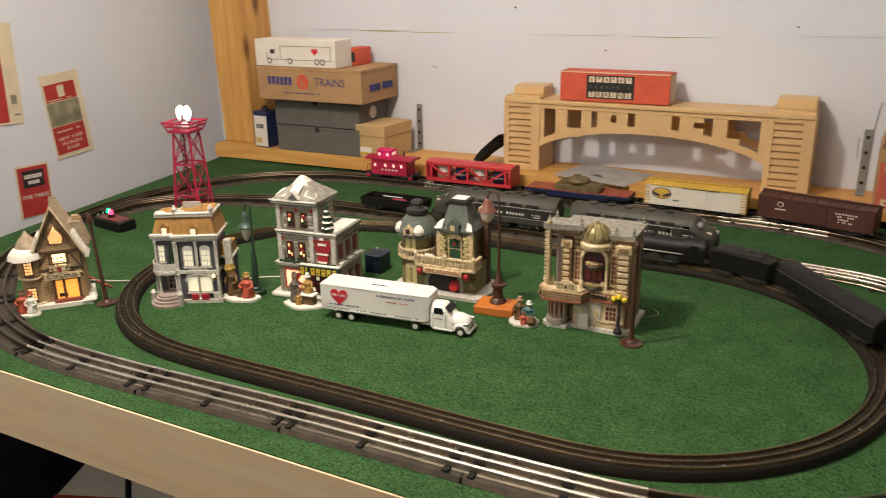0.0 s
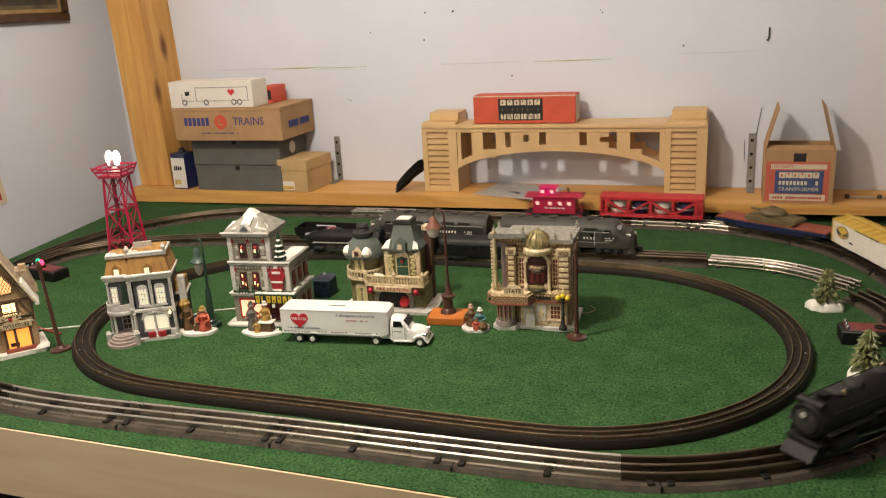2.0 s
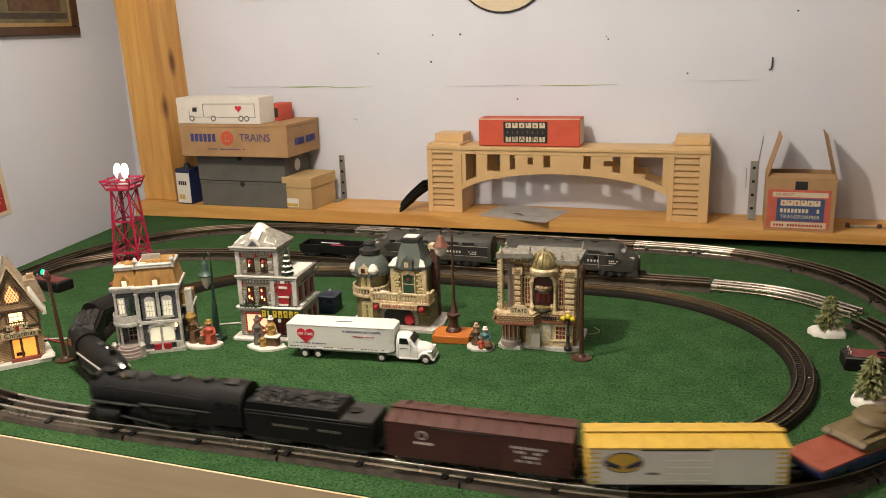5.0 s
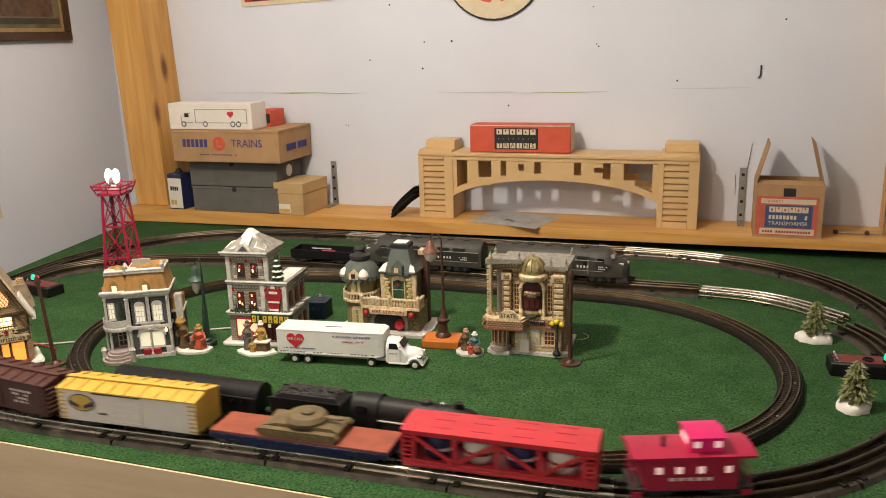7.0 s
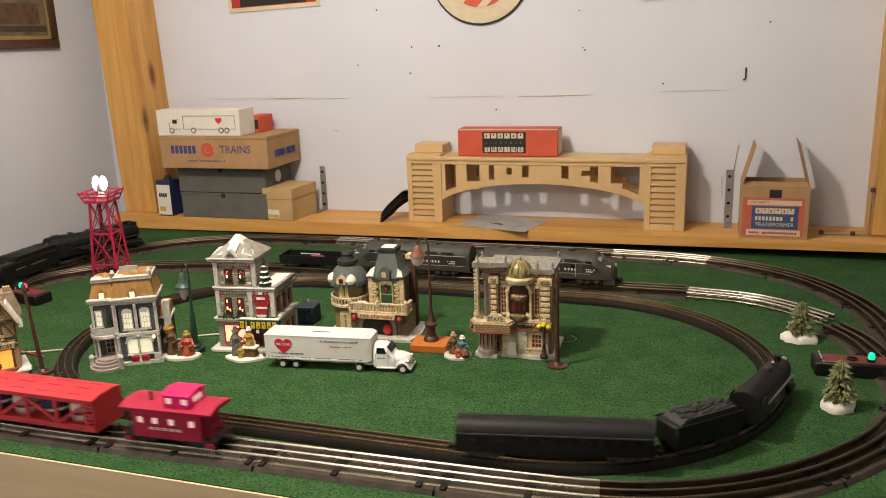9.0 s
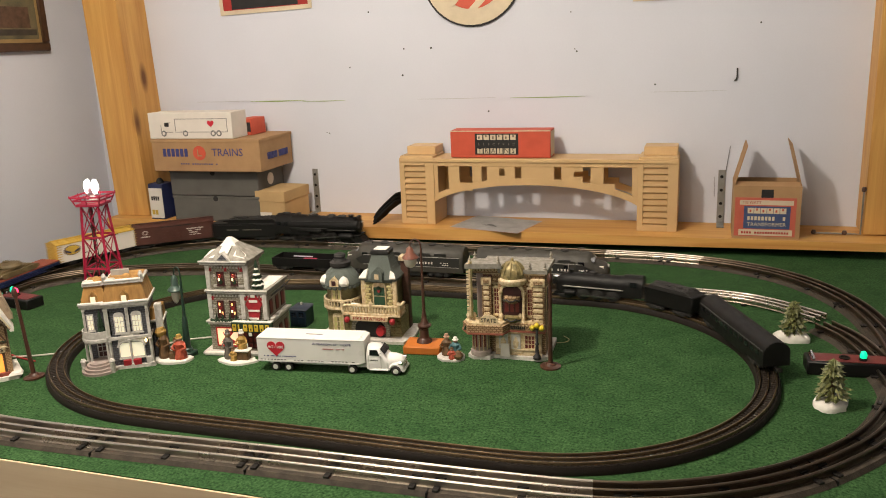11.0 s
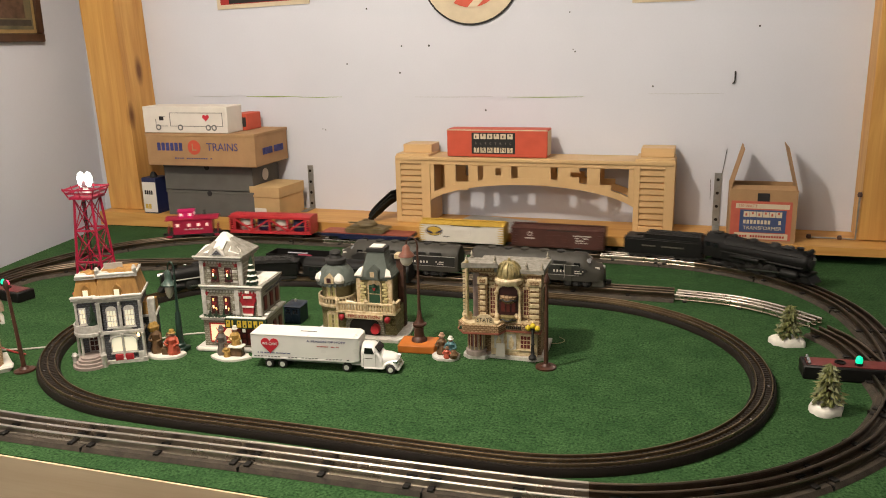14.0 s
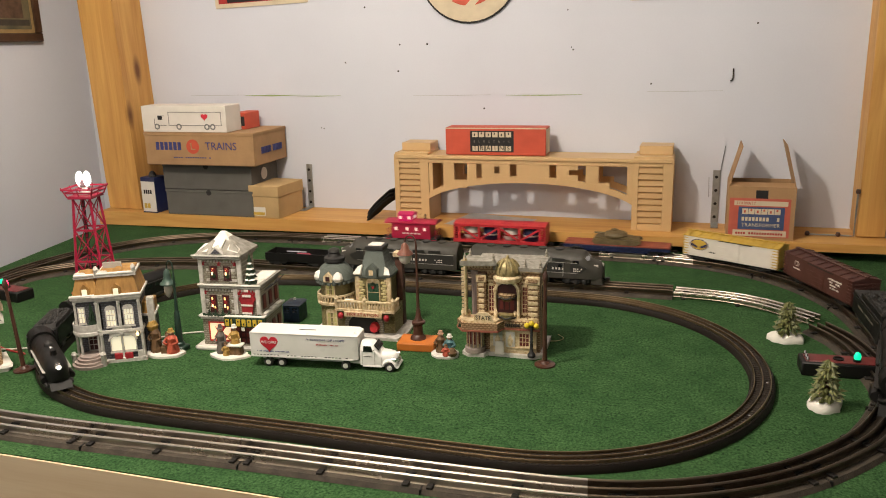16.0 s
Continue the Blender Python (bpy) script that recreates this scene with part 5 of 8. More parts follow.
for x, z in ((-1.015, 0.455), (-0.853, 0.50), (-0.775, 0.50), (-0.385, 0.478), (-0.19, 0.391), (-0.95, 0.60), (-0.40, 0.575), (0.05, 0.53), (-0.62, 0.33), (-0.86, 0.43), (-1.10, 0.275), (-1.092, 0.273), (-0.39, 0.484)):
    part("nail_hole", lathe(B(), [(r_.uniform(1.5, 3.2), -0.5), (1.0, -0.3)], 7, (x * 1000, 0, z * 1000), "y"), SOOT, marks)
part("hook", tube(B(), [(2, -3, 426), (2, -3, 404), (0, -3, 398), (-4, -3, 397)], 1.7, 6), SOOT, marks)
part("crack", bar(B(), (-5, -0.3, 238), (-13, -0.3, 176), 1.6, 1.0), SOOT, marks)
part("crack", bar(B(), (-40, -0.3, 160), (-38, -0.3, 110), 1.6, 1.0), SOOT, marks)


def flat_west(name, label, category, y0, y1, z0, z1, material, tilt=0.0):
    """A sheet on the side wall; its local x runs along +y, its face looks to +x."""
    p = thing(name, label, category, -1.8835, y0, z0)
    p.matrix_basis = pose(-1.8835, y0, z0, 0, 0, 90) @ pose(0, 0, 0, 0, tilt, 0)
    part("sheet", box(B(), 0, (y1 - y0) * 1000, -1.2, 0.8, 0, (z1 - z0) * 1000), material, p)
    return p


fair = flat_west("travel_poster", "red and cream travel poster with a misty photograph", "poster", 1.381, 1.498, 0.070, 0.293, PAPER, -4.5)
fair.scale = (0.98, 1, 0.97)
plate(fair, "red_field", INKRED, 6, 100, 152, 198, -1.5)
plate(fair, "photograph", mat("misty_photo", (0.36, 0.33, 0.22), 0.8, 0, 0.35, 25, 0.05, 300, (0.10, 0.09, 0.06)), 4, 102, 88, 150, -1.5)
plate(fair, "red_field", INKRED, 4, 102, 12, 86, -1.5)
plate(fair, "shield", PAPER, 44, 64, 162, 192, -2.2)
for txt, z, w in (("NEW YORK", 0.052, 0.078), ("WORLD'S", 0.038, 0.066), ("FAIR", 0.024, 0.040)):
    words("lettering", txt, 0.013, PAPER, fair, 0.054, -0.0023, z, width=w)
bars(fair, "small_print", PAPER, 16, -2.2, 70, 74, 4, 12, 0.35)
bars(fair, "small_print", PAPER, 10, -2.2, 155, 80, 3, 14, 0.35)
tt = flat_west("timetable_poster", "red timetable leaflet with a black panel pinned to the side wall", "poster", 1.150, 1.236, -0.0, 0.118, PAPER, 2)
tt.matrix_basis = pose(-1.8835, 1.250, -0.055, 0, 0, 90) @ pose(0, 0, 0, 0, 2, 0)
tt.scale = (1.09, 1, 1.12)
plate(tt, "red_field", INKRED, 4, 82, 2, 114, -1.5)
blk = plate(tt, "black_panel", INK, 16, 70, 68, 106, -2.2)
bars(tt, "lettering", OFFW, 20, -2.8, 88, 46, 9, 8, 0.25)
bars(tt, "lettering", OFFW, 28, -2.8, 75, 30, 8, 5, 0.25)
words("lettering", "TIME TABLES", 0.012, OFFW, tt, 0.043, -0.0024, 0.046, width=0.070)
big_po = flat_west("large_poster", "cream poster with a red margin pinned to the side wall", "poster", 1.06, 1.305, 0.190, 0.43, PAPER, 2)
plate(big_po, "red_field", INKRED, 8, 206, 6, 236, -1.5)
bars(big_po, "small_print", LETTER, 218, -1.6, 48, 16, 22, 3, 0.25)
bars(big_po, "small_print", LETTER, 222, -1.6, 20, 18, 4, 5, 0.25)
fr = thing("framed_picture", "dark framed picture of a steam train on the side wall", "picture", -1.8835, 1.48, 0.530)
fr.matrix_basis = pose(-1.8835, 1.495, 0.533, 0, 0, 90)
FRAMEW = mat("dark_walnut_frame", (0.075, 0.035, 0.018), 0.35, 0, 0.2, 40)
for x0, x1, z0, z1 in ((0, 330, 0, 24), (0, 330, 300, 324), (0, 24, 24, 300), (306, 330, 24, 300)):
    part("moulding", box(B(), x0, x1, -16, 0, z0, z1, 3), FRAMEW, fr)
part("inner_rim", box(B(), 24, 306, -9, 0, 24, 300), mat("gilt_rim", (0.40, 0.28, 0.12), 0.4, 0.4), fr)
pic = part("print", box(B(), 34, 296, -9.8, -9, 34, 290), mat("sepia_print", (0.20, 0.16, 0.08), 0.6, 0, 0.4, 14, 0.05, 200, (0.06, 0.06, 0.035)), fr)
part("print_shape", box(B(), 60, 290, -10.4, -9.9, 44, 60), mat("print_dark", (0.05, 0.04, 0.03), 0.6), pic)
part("print_shape", box(B(), 90, 270, -10.4, -9.9, 64, 120), mat("print_brown", (0.13, 0.07, 0.04), 0.6, 0, 0.3, 60), pic)


# ---- the beacon tower ----
TRIMW_LAMP = mat("white_lamp_plastic", (0.75, 0.72, 0.70), 0.4)
tw = thing("beacon_tower", "red lattice toy beacon tower with a lit revolving lamp", "toy tower", -1.312, 1.275, 0.0, 12)
tw.scale = (0.74, 0.74, 1.13)
TWR = MAGENTA
legs = [(-1, -1), (1, -1), (1, 1), (-1, 1)]


def tower_at(z, i):
    k = 42 - 17 * z / 185
    return (legs[i][0] * k, legs[i][1] * k, z)


part("base_plate", box(B(), -54, 54, -54, 54, 0.3, 5, 1.2), RED, tw)
for i in range(4):
    part("leg", bar(B(), tower_at(4, i), tower_at(183, i), 6), TWR, tw)
    j = (i + 1) % 4
    for z in (62, 122):
        part("girt", bar(B(), tower_at(z, i), tower_at(z, j), 3.4), TWR, tw)
    for z0, z1 in ((6, 62), (62, 122), (122, 182)):
        part("brace", bar(B(), tower_at(z0, i), tower_at(z1, j), 2.1), TWR, tw)
        part("brace", bar(B(), tower_at(z0, j), tower_at(z1, i), 2.1), TWR, tw)
g = B()
for s in (-5, 5):
    bar(g, (s, -24, 5), (s, -20, 180), 1.5)
for k in range(20):
    bar(g, (-5, -23.8 + k * 0.2, 12 + k * 8.6), (5, -23.8 + k * 0.2, 12 + k * 8.6), 1.1)
part("ladder", g, SOOT, tw, "black ladder")
pf = part("platform", box(B(), -36, 36, -36, 36, 182, 187, 0.8), TWR, tw)
for z in (194, 201):
    k = 40 + (z - 194) * 0.8
    for i in range(4):
        j = (i + 1) % 4
        part("rail", bar(B(), (legs[i][0] * k, legs[i][1] * k, z), (legs[j][0] * k, legs[j][1] * k, z), 3), TWR, pf)
for i in range(4):
    part("rail_post", bar(B(), (legs[i][0] * 36, legs[i][1] * 36, 186), (legs[i][0] * 46, legs[i][1] * 46, 204), 3), TWR, pf)
    j = (i + 1) % 4
    part("rail_post", bar(B(), ((legs[i][0] + legs[j][0]) * 18, (legs[i][1] + legs[j][1]) * 18, 186), ((legs[i][0] + legs[j][0]) * 23, (legs[i][1] + legs[j][1]) * 23, 204), 2.4), TWR, pf)
part("lamp_socket", box(B(), -14, 14, -12, 12, 187, 192, 1), GREYL, tw)
part("lamp_motor", lathe(B(), [(9, 192), (9, 197), (6, 200), (6, 205)], 14), WHITE, tw)
for sx in (-1, 1):
    part("beacon_lens", lathe(B(), [(2, sx * 20), (8, sx * 19), (13, sx * 15), (14.5, sx * 10), (13, sx * 7), (4, sx * 6)], 16, (0, 0, 217), "x"), BULB, tw, "glowing beacon lens", smooth=True)
part("beacon_shade", box(B(), -9, 9, -9, 9, 203, 215, 1.5), mat("mauve_shade", (0.35, 0.22, 0.25), 0.5), tw)
part("beacon_cap", box(B(), -5, 5, -5, 5, 215, 222, 1.5), TRIMW_LAMP, tw)


# ---- small buildings, origin at the front left foot, front towards -y ----
def window(parent, x, z, w, h, y, framem, panem, bars_x=1, bars_z=2, arched=False, sill=True):
    f = B()
    t = 2.0
    for x0, x1, z0, z1 in ((x - t, x, z - t, z + h + t), (x + w, x + w + t, z - t, z + h + t), (x, x + w, z - t, z), (x, x + w, z + h, z + h + t)):
        box(f, x0, x1, y - 1.8, y + 0.5, z0, z1)
    for i in range(bars_x):
        xx = x + w * (i + 1) / (bars_x + 1)
        box(f, xx - 0.5, xx + 0.5, y - 1.2, y - 0.2, z, z + h)
    for i in range(bars_z):
        zz = z + h * (i + 1) / (bars_z + 1)
        box(f, x, x + w, y - 1.1, y - 0.2, zz - 0.5, zz + 0.5)
    if arched:
        prism(f, [(x - t, z + h + t - 0.1)] + [(x + w / 2 - (w / 2 + t) * math.cos(math.pi * i / 8), z + h + t + (w / 2) * 0.7 * math.sin(math.pi * i / 8)) for i in range(1, 8)] + [(x + w + t, z + h + t - 0.1)], y - 1.6, y + 0.5, "y")
    if sill:
        box(f, x - t - 1, x + w + t + 1, y - 3, y + 0.5, z - t - 1.6, z - t)
    fo = part("window", f, framem, parent)
    part("pane", box(B(), x, x + w, y - 0.6, y + 0.2, z, z + h), panem, fo)
    return fo


def side_window(parent, x, y, z, w, h, framem, panem):
    f = B()
    box(f, x - 0.4, x + 1.4, y - 1.6, y + w + 1.6, z - 1.6, z + h + 1.6)
    fo = part("window", f, framem, parent)
    part("pane", box(B(), x + 1.2, x + 1.9, y, y + w, z, z + h), panem, fo)
    return fo


def snow_lump(parent, pts, z, t=2.5, seed=0, name="snow_patch"):
    """A soft patch on a level surface."""
    r = random.Random(seed)
    lo = [(x, y, z) for x, y in pts]
    cx, cy = sum(p[0] for p in pts) / len(pts), sum(p[1] for p in pts) / len(pts)
    hi = [(cx + (x - cx) * 0.8, cy + (y - cy) * 0.8, z + t * r.uniform(0.7, 1.2)) for x, y in pts]
    return part(name, loft(B(), [lo, hi]), SNOW, parent)


def blob_ring(rx, ry, n, seed, wob=0.14):
    r = random.Random(seed)
    return [(rx * math.cos(2 * math.pi * i / n) * (1 + r.uniform(-wob, wob)), ry * math.sin(2 * math.pi * i / n) * (1 + r.uniform(-wob, wob))) for i in range(n)]


def stone(name, c1, c2, sx=220, rough=0.75):
    """Little courses of brick or stone in relief."""
    m = mat(name, c1, rough, 0, 0.15, 70, 0.3, 700, c2)
    nt = m.node_tree
    br = nt.nodes.new("ShaderNodeTexBrick")
    br.inputs["Scale"].default_value = sx
    br.inputs["Mortar Size"].default_value = 0.07
    mp = nt.nodes.new("ShaderNodeMapping")
    mp.inputs["Rotation"].default_value = (radians(90), 0, 0)
    co = nt.nodes.new("ShaderNodeTexCoord")
    nt.links.new(co.outputs["Object"], mp.inputs["Vector"])
    nt.links.new(mp.outputs[0], br.inputs["Vector"])
    bp = next(n for n in nt.nodes if n.type == "BUMP")
    b2 = nt.nodes.new("ShaderNodeBump")
    b2.inputs["Strength"].default_value, b2.inputs["Distance"].default_value = 0.7, 0.0012
    b2.invert = True
    nt.links.new(br.outputs["Fac"], b2.inputs["Height"])
    nt.links.new(bp.outputs[0], b2.inputs["Normal"])
    pb_ = nt.nodes["Principled BSDF"]
    nt.links.new(b2.outputs[0], pb_.inputs["Normal"])
    old = pb_.inputs["Base Color"].links[0].from_socket
    mx = nt.nodes.new("ShaderNodeMix")
    mx.data_type = "RGBA"
    mx.inputs["B"].default_value = (c2[0] * 0.7, c2[1] * 0.66, c2[2] * 0.6, 1)
    nt.links.new(old, mx.inputs["A"])
    nt.links.new(br.outputs["Fac"], mx.inputs["Factor"])
    nt.links.new(mx.outputs["Result"], pb_.inputs["Base Color"])
    return m


SLATE = stone("slate_blue_siding", (0.13, 0.135, 0.165), (0.085, 0.088, 0.105), 70)
GREYSTONE = stone("grey_painted_stone", (0.42, 0.405, 0.34), (0.31, 0.295, 0.235), 70)
GREENBRICK = stone("olive_green_brick", (0.40, 0.36, 0.16), (0.21, 0.18, 0.075), 110)
TANSTONE = stone("tan_stone_blocks", (0.50, 0.36, 0.22), (0.27, 0.165, 0.08), 72)
TIMBER = stone("tan_timbered_plaster", (0.66, 0.49, 0.30), (0.42, 0.29, 0.16), 90)
ROOFBR = mat("brown_grey_shingles", (0.40, 0.31, 0.215), 0.6, 0, 0.25, 110, 0.7, 260, (0.22, 0.16, 0.10))
TRIMW = mat("grey_white_trim", (0.68, 0.66, 0.62), 0.40, 0, 0.12, 150, 0.4, 900, (0.40, 0.37, 0.33))
TRIMC = mat("cream_trim", (0.78, 0.67, 0.46), 0.40, 0, 0.15, 170, 0.4, 900, (0.40, 0.27, 0.12))
ROOFT = mat("tan_shingles", (0.42, 0.23, 0.06), 0.7, 0, 0.25, 90, 0.7, 260, (0.22, 0.11, 0.03), stretch=(1, 1, 0.35))
ROOFG = mat("grey_shingles", (0.34, 0.325, 0.28), 0.6, 0, 0.2, 110, 0.5, 300, (0.14, 0.125, 0.10))
ROOFB = stone("blue_green_slates", (0.17, 0.205, 0.185), (0.11, 0.135, 0.125), 160)
STEPM = mat("mauve_stone_steps", (0.36, 0.29, 0.26), 0.7, 0, 0.12, 90)
DGREEN = mat("dark_green_garland", (0.015, 0.05, 0.018), 0.7, 0, 0.3, 200, 0.8, 900)
WREATH = mat("red_bow", (0.42, 0.02, 0.03), 0.5, 0, 0.2, 100)
GOLD = mat("bright_yellow_letters", (0.72, 0.50, 0.04), 0.5)
MAROON = mat("maroon_panel", (0.065, 0.014, 0.014), 0.5, 0, 0.2, 100)
DOME = mat("weathered_gold_dome", (0.42, 0.33, 0.15), 0.40, 0.3, 0.3, 120, 0.7, 500, (0.09, 0.08, 0.03))


def toy_fir(parent, x, y, z, h, r, seed=0, m=None, name="fir"):
    rr = random.Random(seed)
    bm = B()
    n = 5
    for k in range(n):
        z0 = z + h * k / n
        rad = r * (1 - k / n * 0.85)
        pts = []
        for i in range(12):
            a = 2 * math.pi * i / 12
            q = rad * (1.0 if i % 2 else 0.68) * rr.uniform(0.85, 1.1)
            pts.append((x + q * math.cos(a), y + q * math.sin(a), z0 + rr.uniform(-1, 1) * h * 0.03))
        top = bm.verts.new((x, y, z0 + h / n * 1.7))
        low = [bm.verts.new(p) for p in pts]
        for i in range(12):
            bm.faces.new((low[i], low[(i + 1) % 12], top))
        bm.faces.new(low[::-1])
    return part(name, bm, m or DGREEN, parent)


def garland(parent, x0, x1, y, z, r=2.0, seed=0):
    rr = random.Random(seed)
    bm = B()
    n = int((x1 - x0) / 3)
    for i in range(n):
        m = pose(x0 + (x1 - x0) * i / max(1, n - 1), y + rr.uniform(-1, 1), z + rr.uniform(-1, 1), rr.uniform(0, 90), rr.uniform(0, 90))
        bmesh.ops.create_icosphere(bm, subdivisions=1, radius=r * rr.uniform(0.7, 1.2), matrix=m)
    return part("garland", bm, DGREEN, parent)


def bow(parent, x, y, z, s=4):
    bm = B()
    prism(bm, [(x, z), (x - s, z + s * 0.7), (x - s, z - s * 0.5)], y - 1, y + 0.5, "y")
    prism(bm, [(x, z), (x + s, z + s * 0.7), (x + s, z - s * 0.5)], y - 1, y + 0.5, "y")
    prism(bm, [(x - 1, z), (x + 1, z), (x + s * 0.7, z - s * 1.3), (x - s * 0.7, z - s * 1.3)], y - 1, y + 0.5, "y")
    return part("bow", bm, WREATH, parent)


def cornice(parent, x0, x1, y0, y1, z, h, over, m, name="cornice"):
    bm = B()
    box(bm, x0 - over * 0.5, x1 + over * 0.5, y0 - over * 0.5, y1 + over * 0.5, z, z + h * 0.5, 0.5)
    box(bm, x0 - over, x1 + over, y0 - over, y1 + over, z + h * 0.5, z + h, 0.5)
    return part(name, bm, m, parent)


def column(parent, x, y, z0, z1, r, m):
    return part("column", lathe(B(), [(r * 1.5, z0), (r * 1.5, z0 + 2), (r, z0 + 3), (r * 0.9, z1 - 3), (r * 1.4, z1 - 2), (r * 1.4, z1)], 10, (x, y, 0)), m, parent)


SNOWW = mat("bright_snow_glaze", (0.82, 0.80, 0.74), 0.4, 0, 0.06, 120, 0.3, 900)


def make_manor():
    h = thing("toy_townhouse", "grey trimmed ceramic townhouse with tan mansard roof", "toy house", -1.006, 0.922, 0.0, 29)
    h.scale = (0.88, 0.9, 1.12)
    part("base", prism(B(), [(-52, -4), (-30, -8), (4, -6), (78, -6), (80, 10), (102, 18), (102, 78), (-52, 84)], 0, 5, "z"), TRIMW, h)
    part("steps", lathe(B(), [(34, 0), (34, 4), (29, 4), (29, 8), (24, 8), (24, 12), (19, 12), (19, 15)], 22, (-24, 2, 0)), STEPM, h, "half-round mauve steps")
    part("step_newel", lathe(B(), [(5, 0), (5, 16), (6, 18), (3, 22)], 10, (2, -16, 0)), TRIMW, h)
    part("step_newel", lathe(B(), [(5, 0), (5, 14), (6, 16), (3, 20)], 10, (-54, 4, 0)), TRIMW, h)
    part("wall", box(B(), 0, 74, 0, 78, 5, 100), SLATE, h)
    part("wall", box(B(), -46, 0, 24, 78, 5, 96), SLATE, h)
    part("wing", box(B(), 74, 96, 26, 70, 5, 64), SLATE, h)
    part("wing_roof", prism(B(), [(24, 64), (72, 64), (66, 84), (30, 84)], 74, 96, "x"), ROOFT, h)
    part("wing_chimney", box(B(), 84, 97, 18, 32, 5, 92, 1), TRIMW, h)
    part("wing_coping", box(B(), 72, 99, 22, 74, 62, 66, 0.8), TRIMW, h)
    for x in (0, 74):
        part("quoin", box(B(), x - 3, x + 3, -2.5, 3, 5, 98, 0.5), TRIMW, h)
    part("belt_course", box(B(), -3, 77, -3.5, 79, 46, 51, 0.6), TRIMW, h)
    cornice(h, 0, 74, 0, 78, 96, 8, 6, TRIMW)
    cornice(h, -46, 0, 24, 78, 92, 8, 6, TRIMW)
    # balcony over the porch
    part("porch_slab", lathe(B(), [(30, 44), (32, 46), (32, 50), (30, 52)], 24, (-22, 24, 0)), TRIMW, h)
    part("balcony_rail", lathe(B(), [(31, 52), (31, 62), (29, 62), (29, 53)], 24, (-22, 24, 0)), TRIMW, h)
    for a in (200, 235, 305, 340):
        column(h, -22 + 27 * math.cos(radians(a)), 24 + 27 * math.sin(radians(a)), 12, 46, 2.6, TRIMW)
    column(h, -2, -3, 51, 96, 2.4, TRIMW)
    column(h, -46, 22, 51, 92, 2.4, TRIMW)
    window(h, -28, 16, 14, 24, 24, TRIMW, MAROON)
    window(h, -40, 60, 9, 22, 24, TRIMW, WARMW)
    toy_fir(h, -16, 14, 53, 36, 11, 3)
    window(h, 16, 18, 44, 22, 0, TRIMW, WARMW, 0, 0, True)
    for x in (20, 38):
        part("planter", box(B(), x, x + 15, -6, 0, 4, 14, 0.8), WREATH, h)
    part("lower_panel", box(B(), 62, 72, -4, 0, 5, 16, 0.8), TRIMW, h)
    for x in (14, 46):
        window(h, x, 58, 15, 24, 0, TRIMW, WARMW, 2, 2, True)
    part("pilaster", box(B(), 34, 40, -2, 1, 51, 96, 0.5), TRIMW, h)
    for x0, x1, y0, y1, z0, z1 in ((-3, 77, -3, 80, 104, 132), (-48, 0, 22, 80, 100, 126)):
        r = part("mansard_roof", loft(B(), [[(x0, y0, z0), (x1, y0, z0), (x1, y1, z0), (x0, y1, z0)], [(x0 + 2, y0 + 2, z0 + 8), (x1 - 2, y0 + 2, z0 + 8), (x1 - 2, y1 - 2, z0 + 8), (x0 + 2, y1 - 2, z0 + 8)],
                                               [(x0 + 8, y0 + 8, z1), (x1 - 8, y0 + 8, z1), (x1 - 8, y1 - 8, z1), (x0 + 8, y1 - 8, z1)]]), ROOFT, h)
        part("roof_coping", box(B(), x0 + 5, x1 - 5, y0 + 5, y1 - 5, z1, z1 + 4, 0.8), TRIMW, r)
        part("roof_deck", box(B(), x0 + 9, x1 - 9, y0 + 9, y1 - 9, z1 + 4, z1 + 6, 0.8), ROOFT, r)
        snow_lump(r, [(x0 + 6, y0 + 6), (x0 + 30, y0 + 5), (x0 + 24, y0 + 16), (x0 + 8, y0 + 20)], z1 + 4, 5)
        cx = (x0 + x1) / 2
        d = part("dormer", prism(B(), [(cx - 8, z0 + 1), (cx + 8, z0 + 1), (cx + 8, z0 + 13), (cx, z0 + 20), (cx - 8, z0 + 13)], y0 - 3, y0 + 12, "y"), ROOFT, h)
        part("dormer_window", box(B(), cx - 4.5, cx + 4.5, y0 - 3.8, y0 - 2.8, z0 + 3, z0 + 12), WARMW, d)
        part("roof_hump", lathe(B(), [(13, z1 + 3), (10, z1 + 8), (4, z1 + 11)], 12, (cx + 4, y0 + 26, 0)), ROOFT, r)
    for x in (4, 70):
        part("roof_post", lathe(B(), [(4, 132), (4, 142), (5, 144), (2, 149)], 8, (x, 6, 0)), TRIMW, h)
    part("cresting", box(B(), 10, 44, 40, 43, 136, 147, 0.6), GREYL, h)
    snow_lump(h, [(-6, -8), (34, -7), (36, 4), (-6, 4)], 104, 3, 2)
    snow_lump(h, [(-54, 17), (-8, 16), (-6, 24), (-54, 26)], 100, 3, 4)
    for x0_, x1_, y_, z_ in ((-7, 81, -7, 105), (-53, -2, 17, 101), (4, 70, 1.5, 137), (-42, -6, 26, 131)):
        part("snow_edge", box(B(), x0_, x1_, y_ - 0.4, y_ + 5, z_ - 1, z_ + 2.2, 1), SNOWW, h)
    part("window_head", loft(B(), [[(38 - r * math.cos(a_), y, 34 + r * 0.42 * math.sin(a_)) for r, y in ((22, 0.4), (22, -3), (27, -3), (27, 0.4))] for a_ in [math.pi * i / 12 for i in range(13)]]), TRIMW, h)
    for x in (0, 37, 74):
        column(h, x, -3.5, 5, 46, 2.6, TRIMW)
        part("bracket", box(B(), x - 2, x + 2, -6, 0, 90, 96, 0.6), TRIMW, h)
    for x0_ in (-2, 34, 70):
        part("dark_reveal", box(B(), x0_ + 4, x0_ + 8, -0.9, 0.3, 54, 92), GLASSD, h)
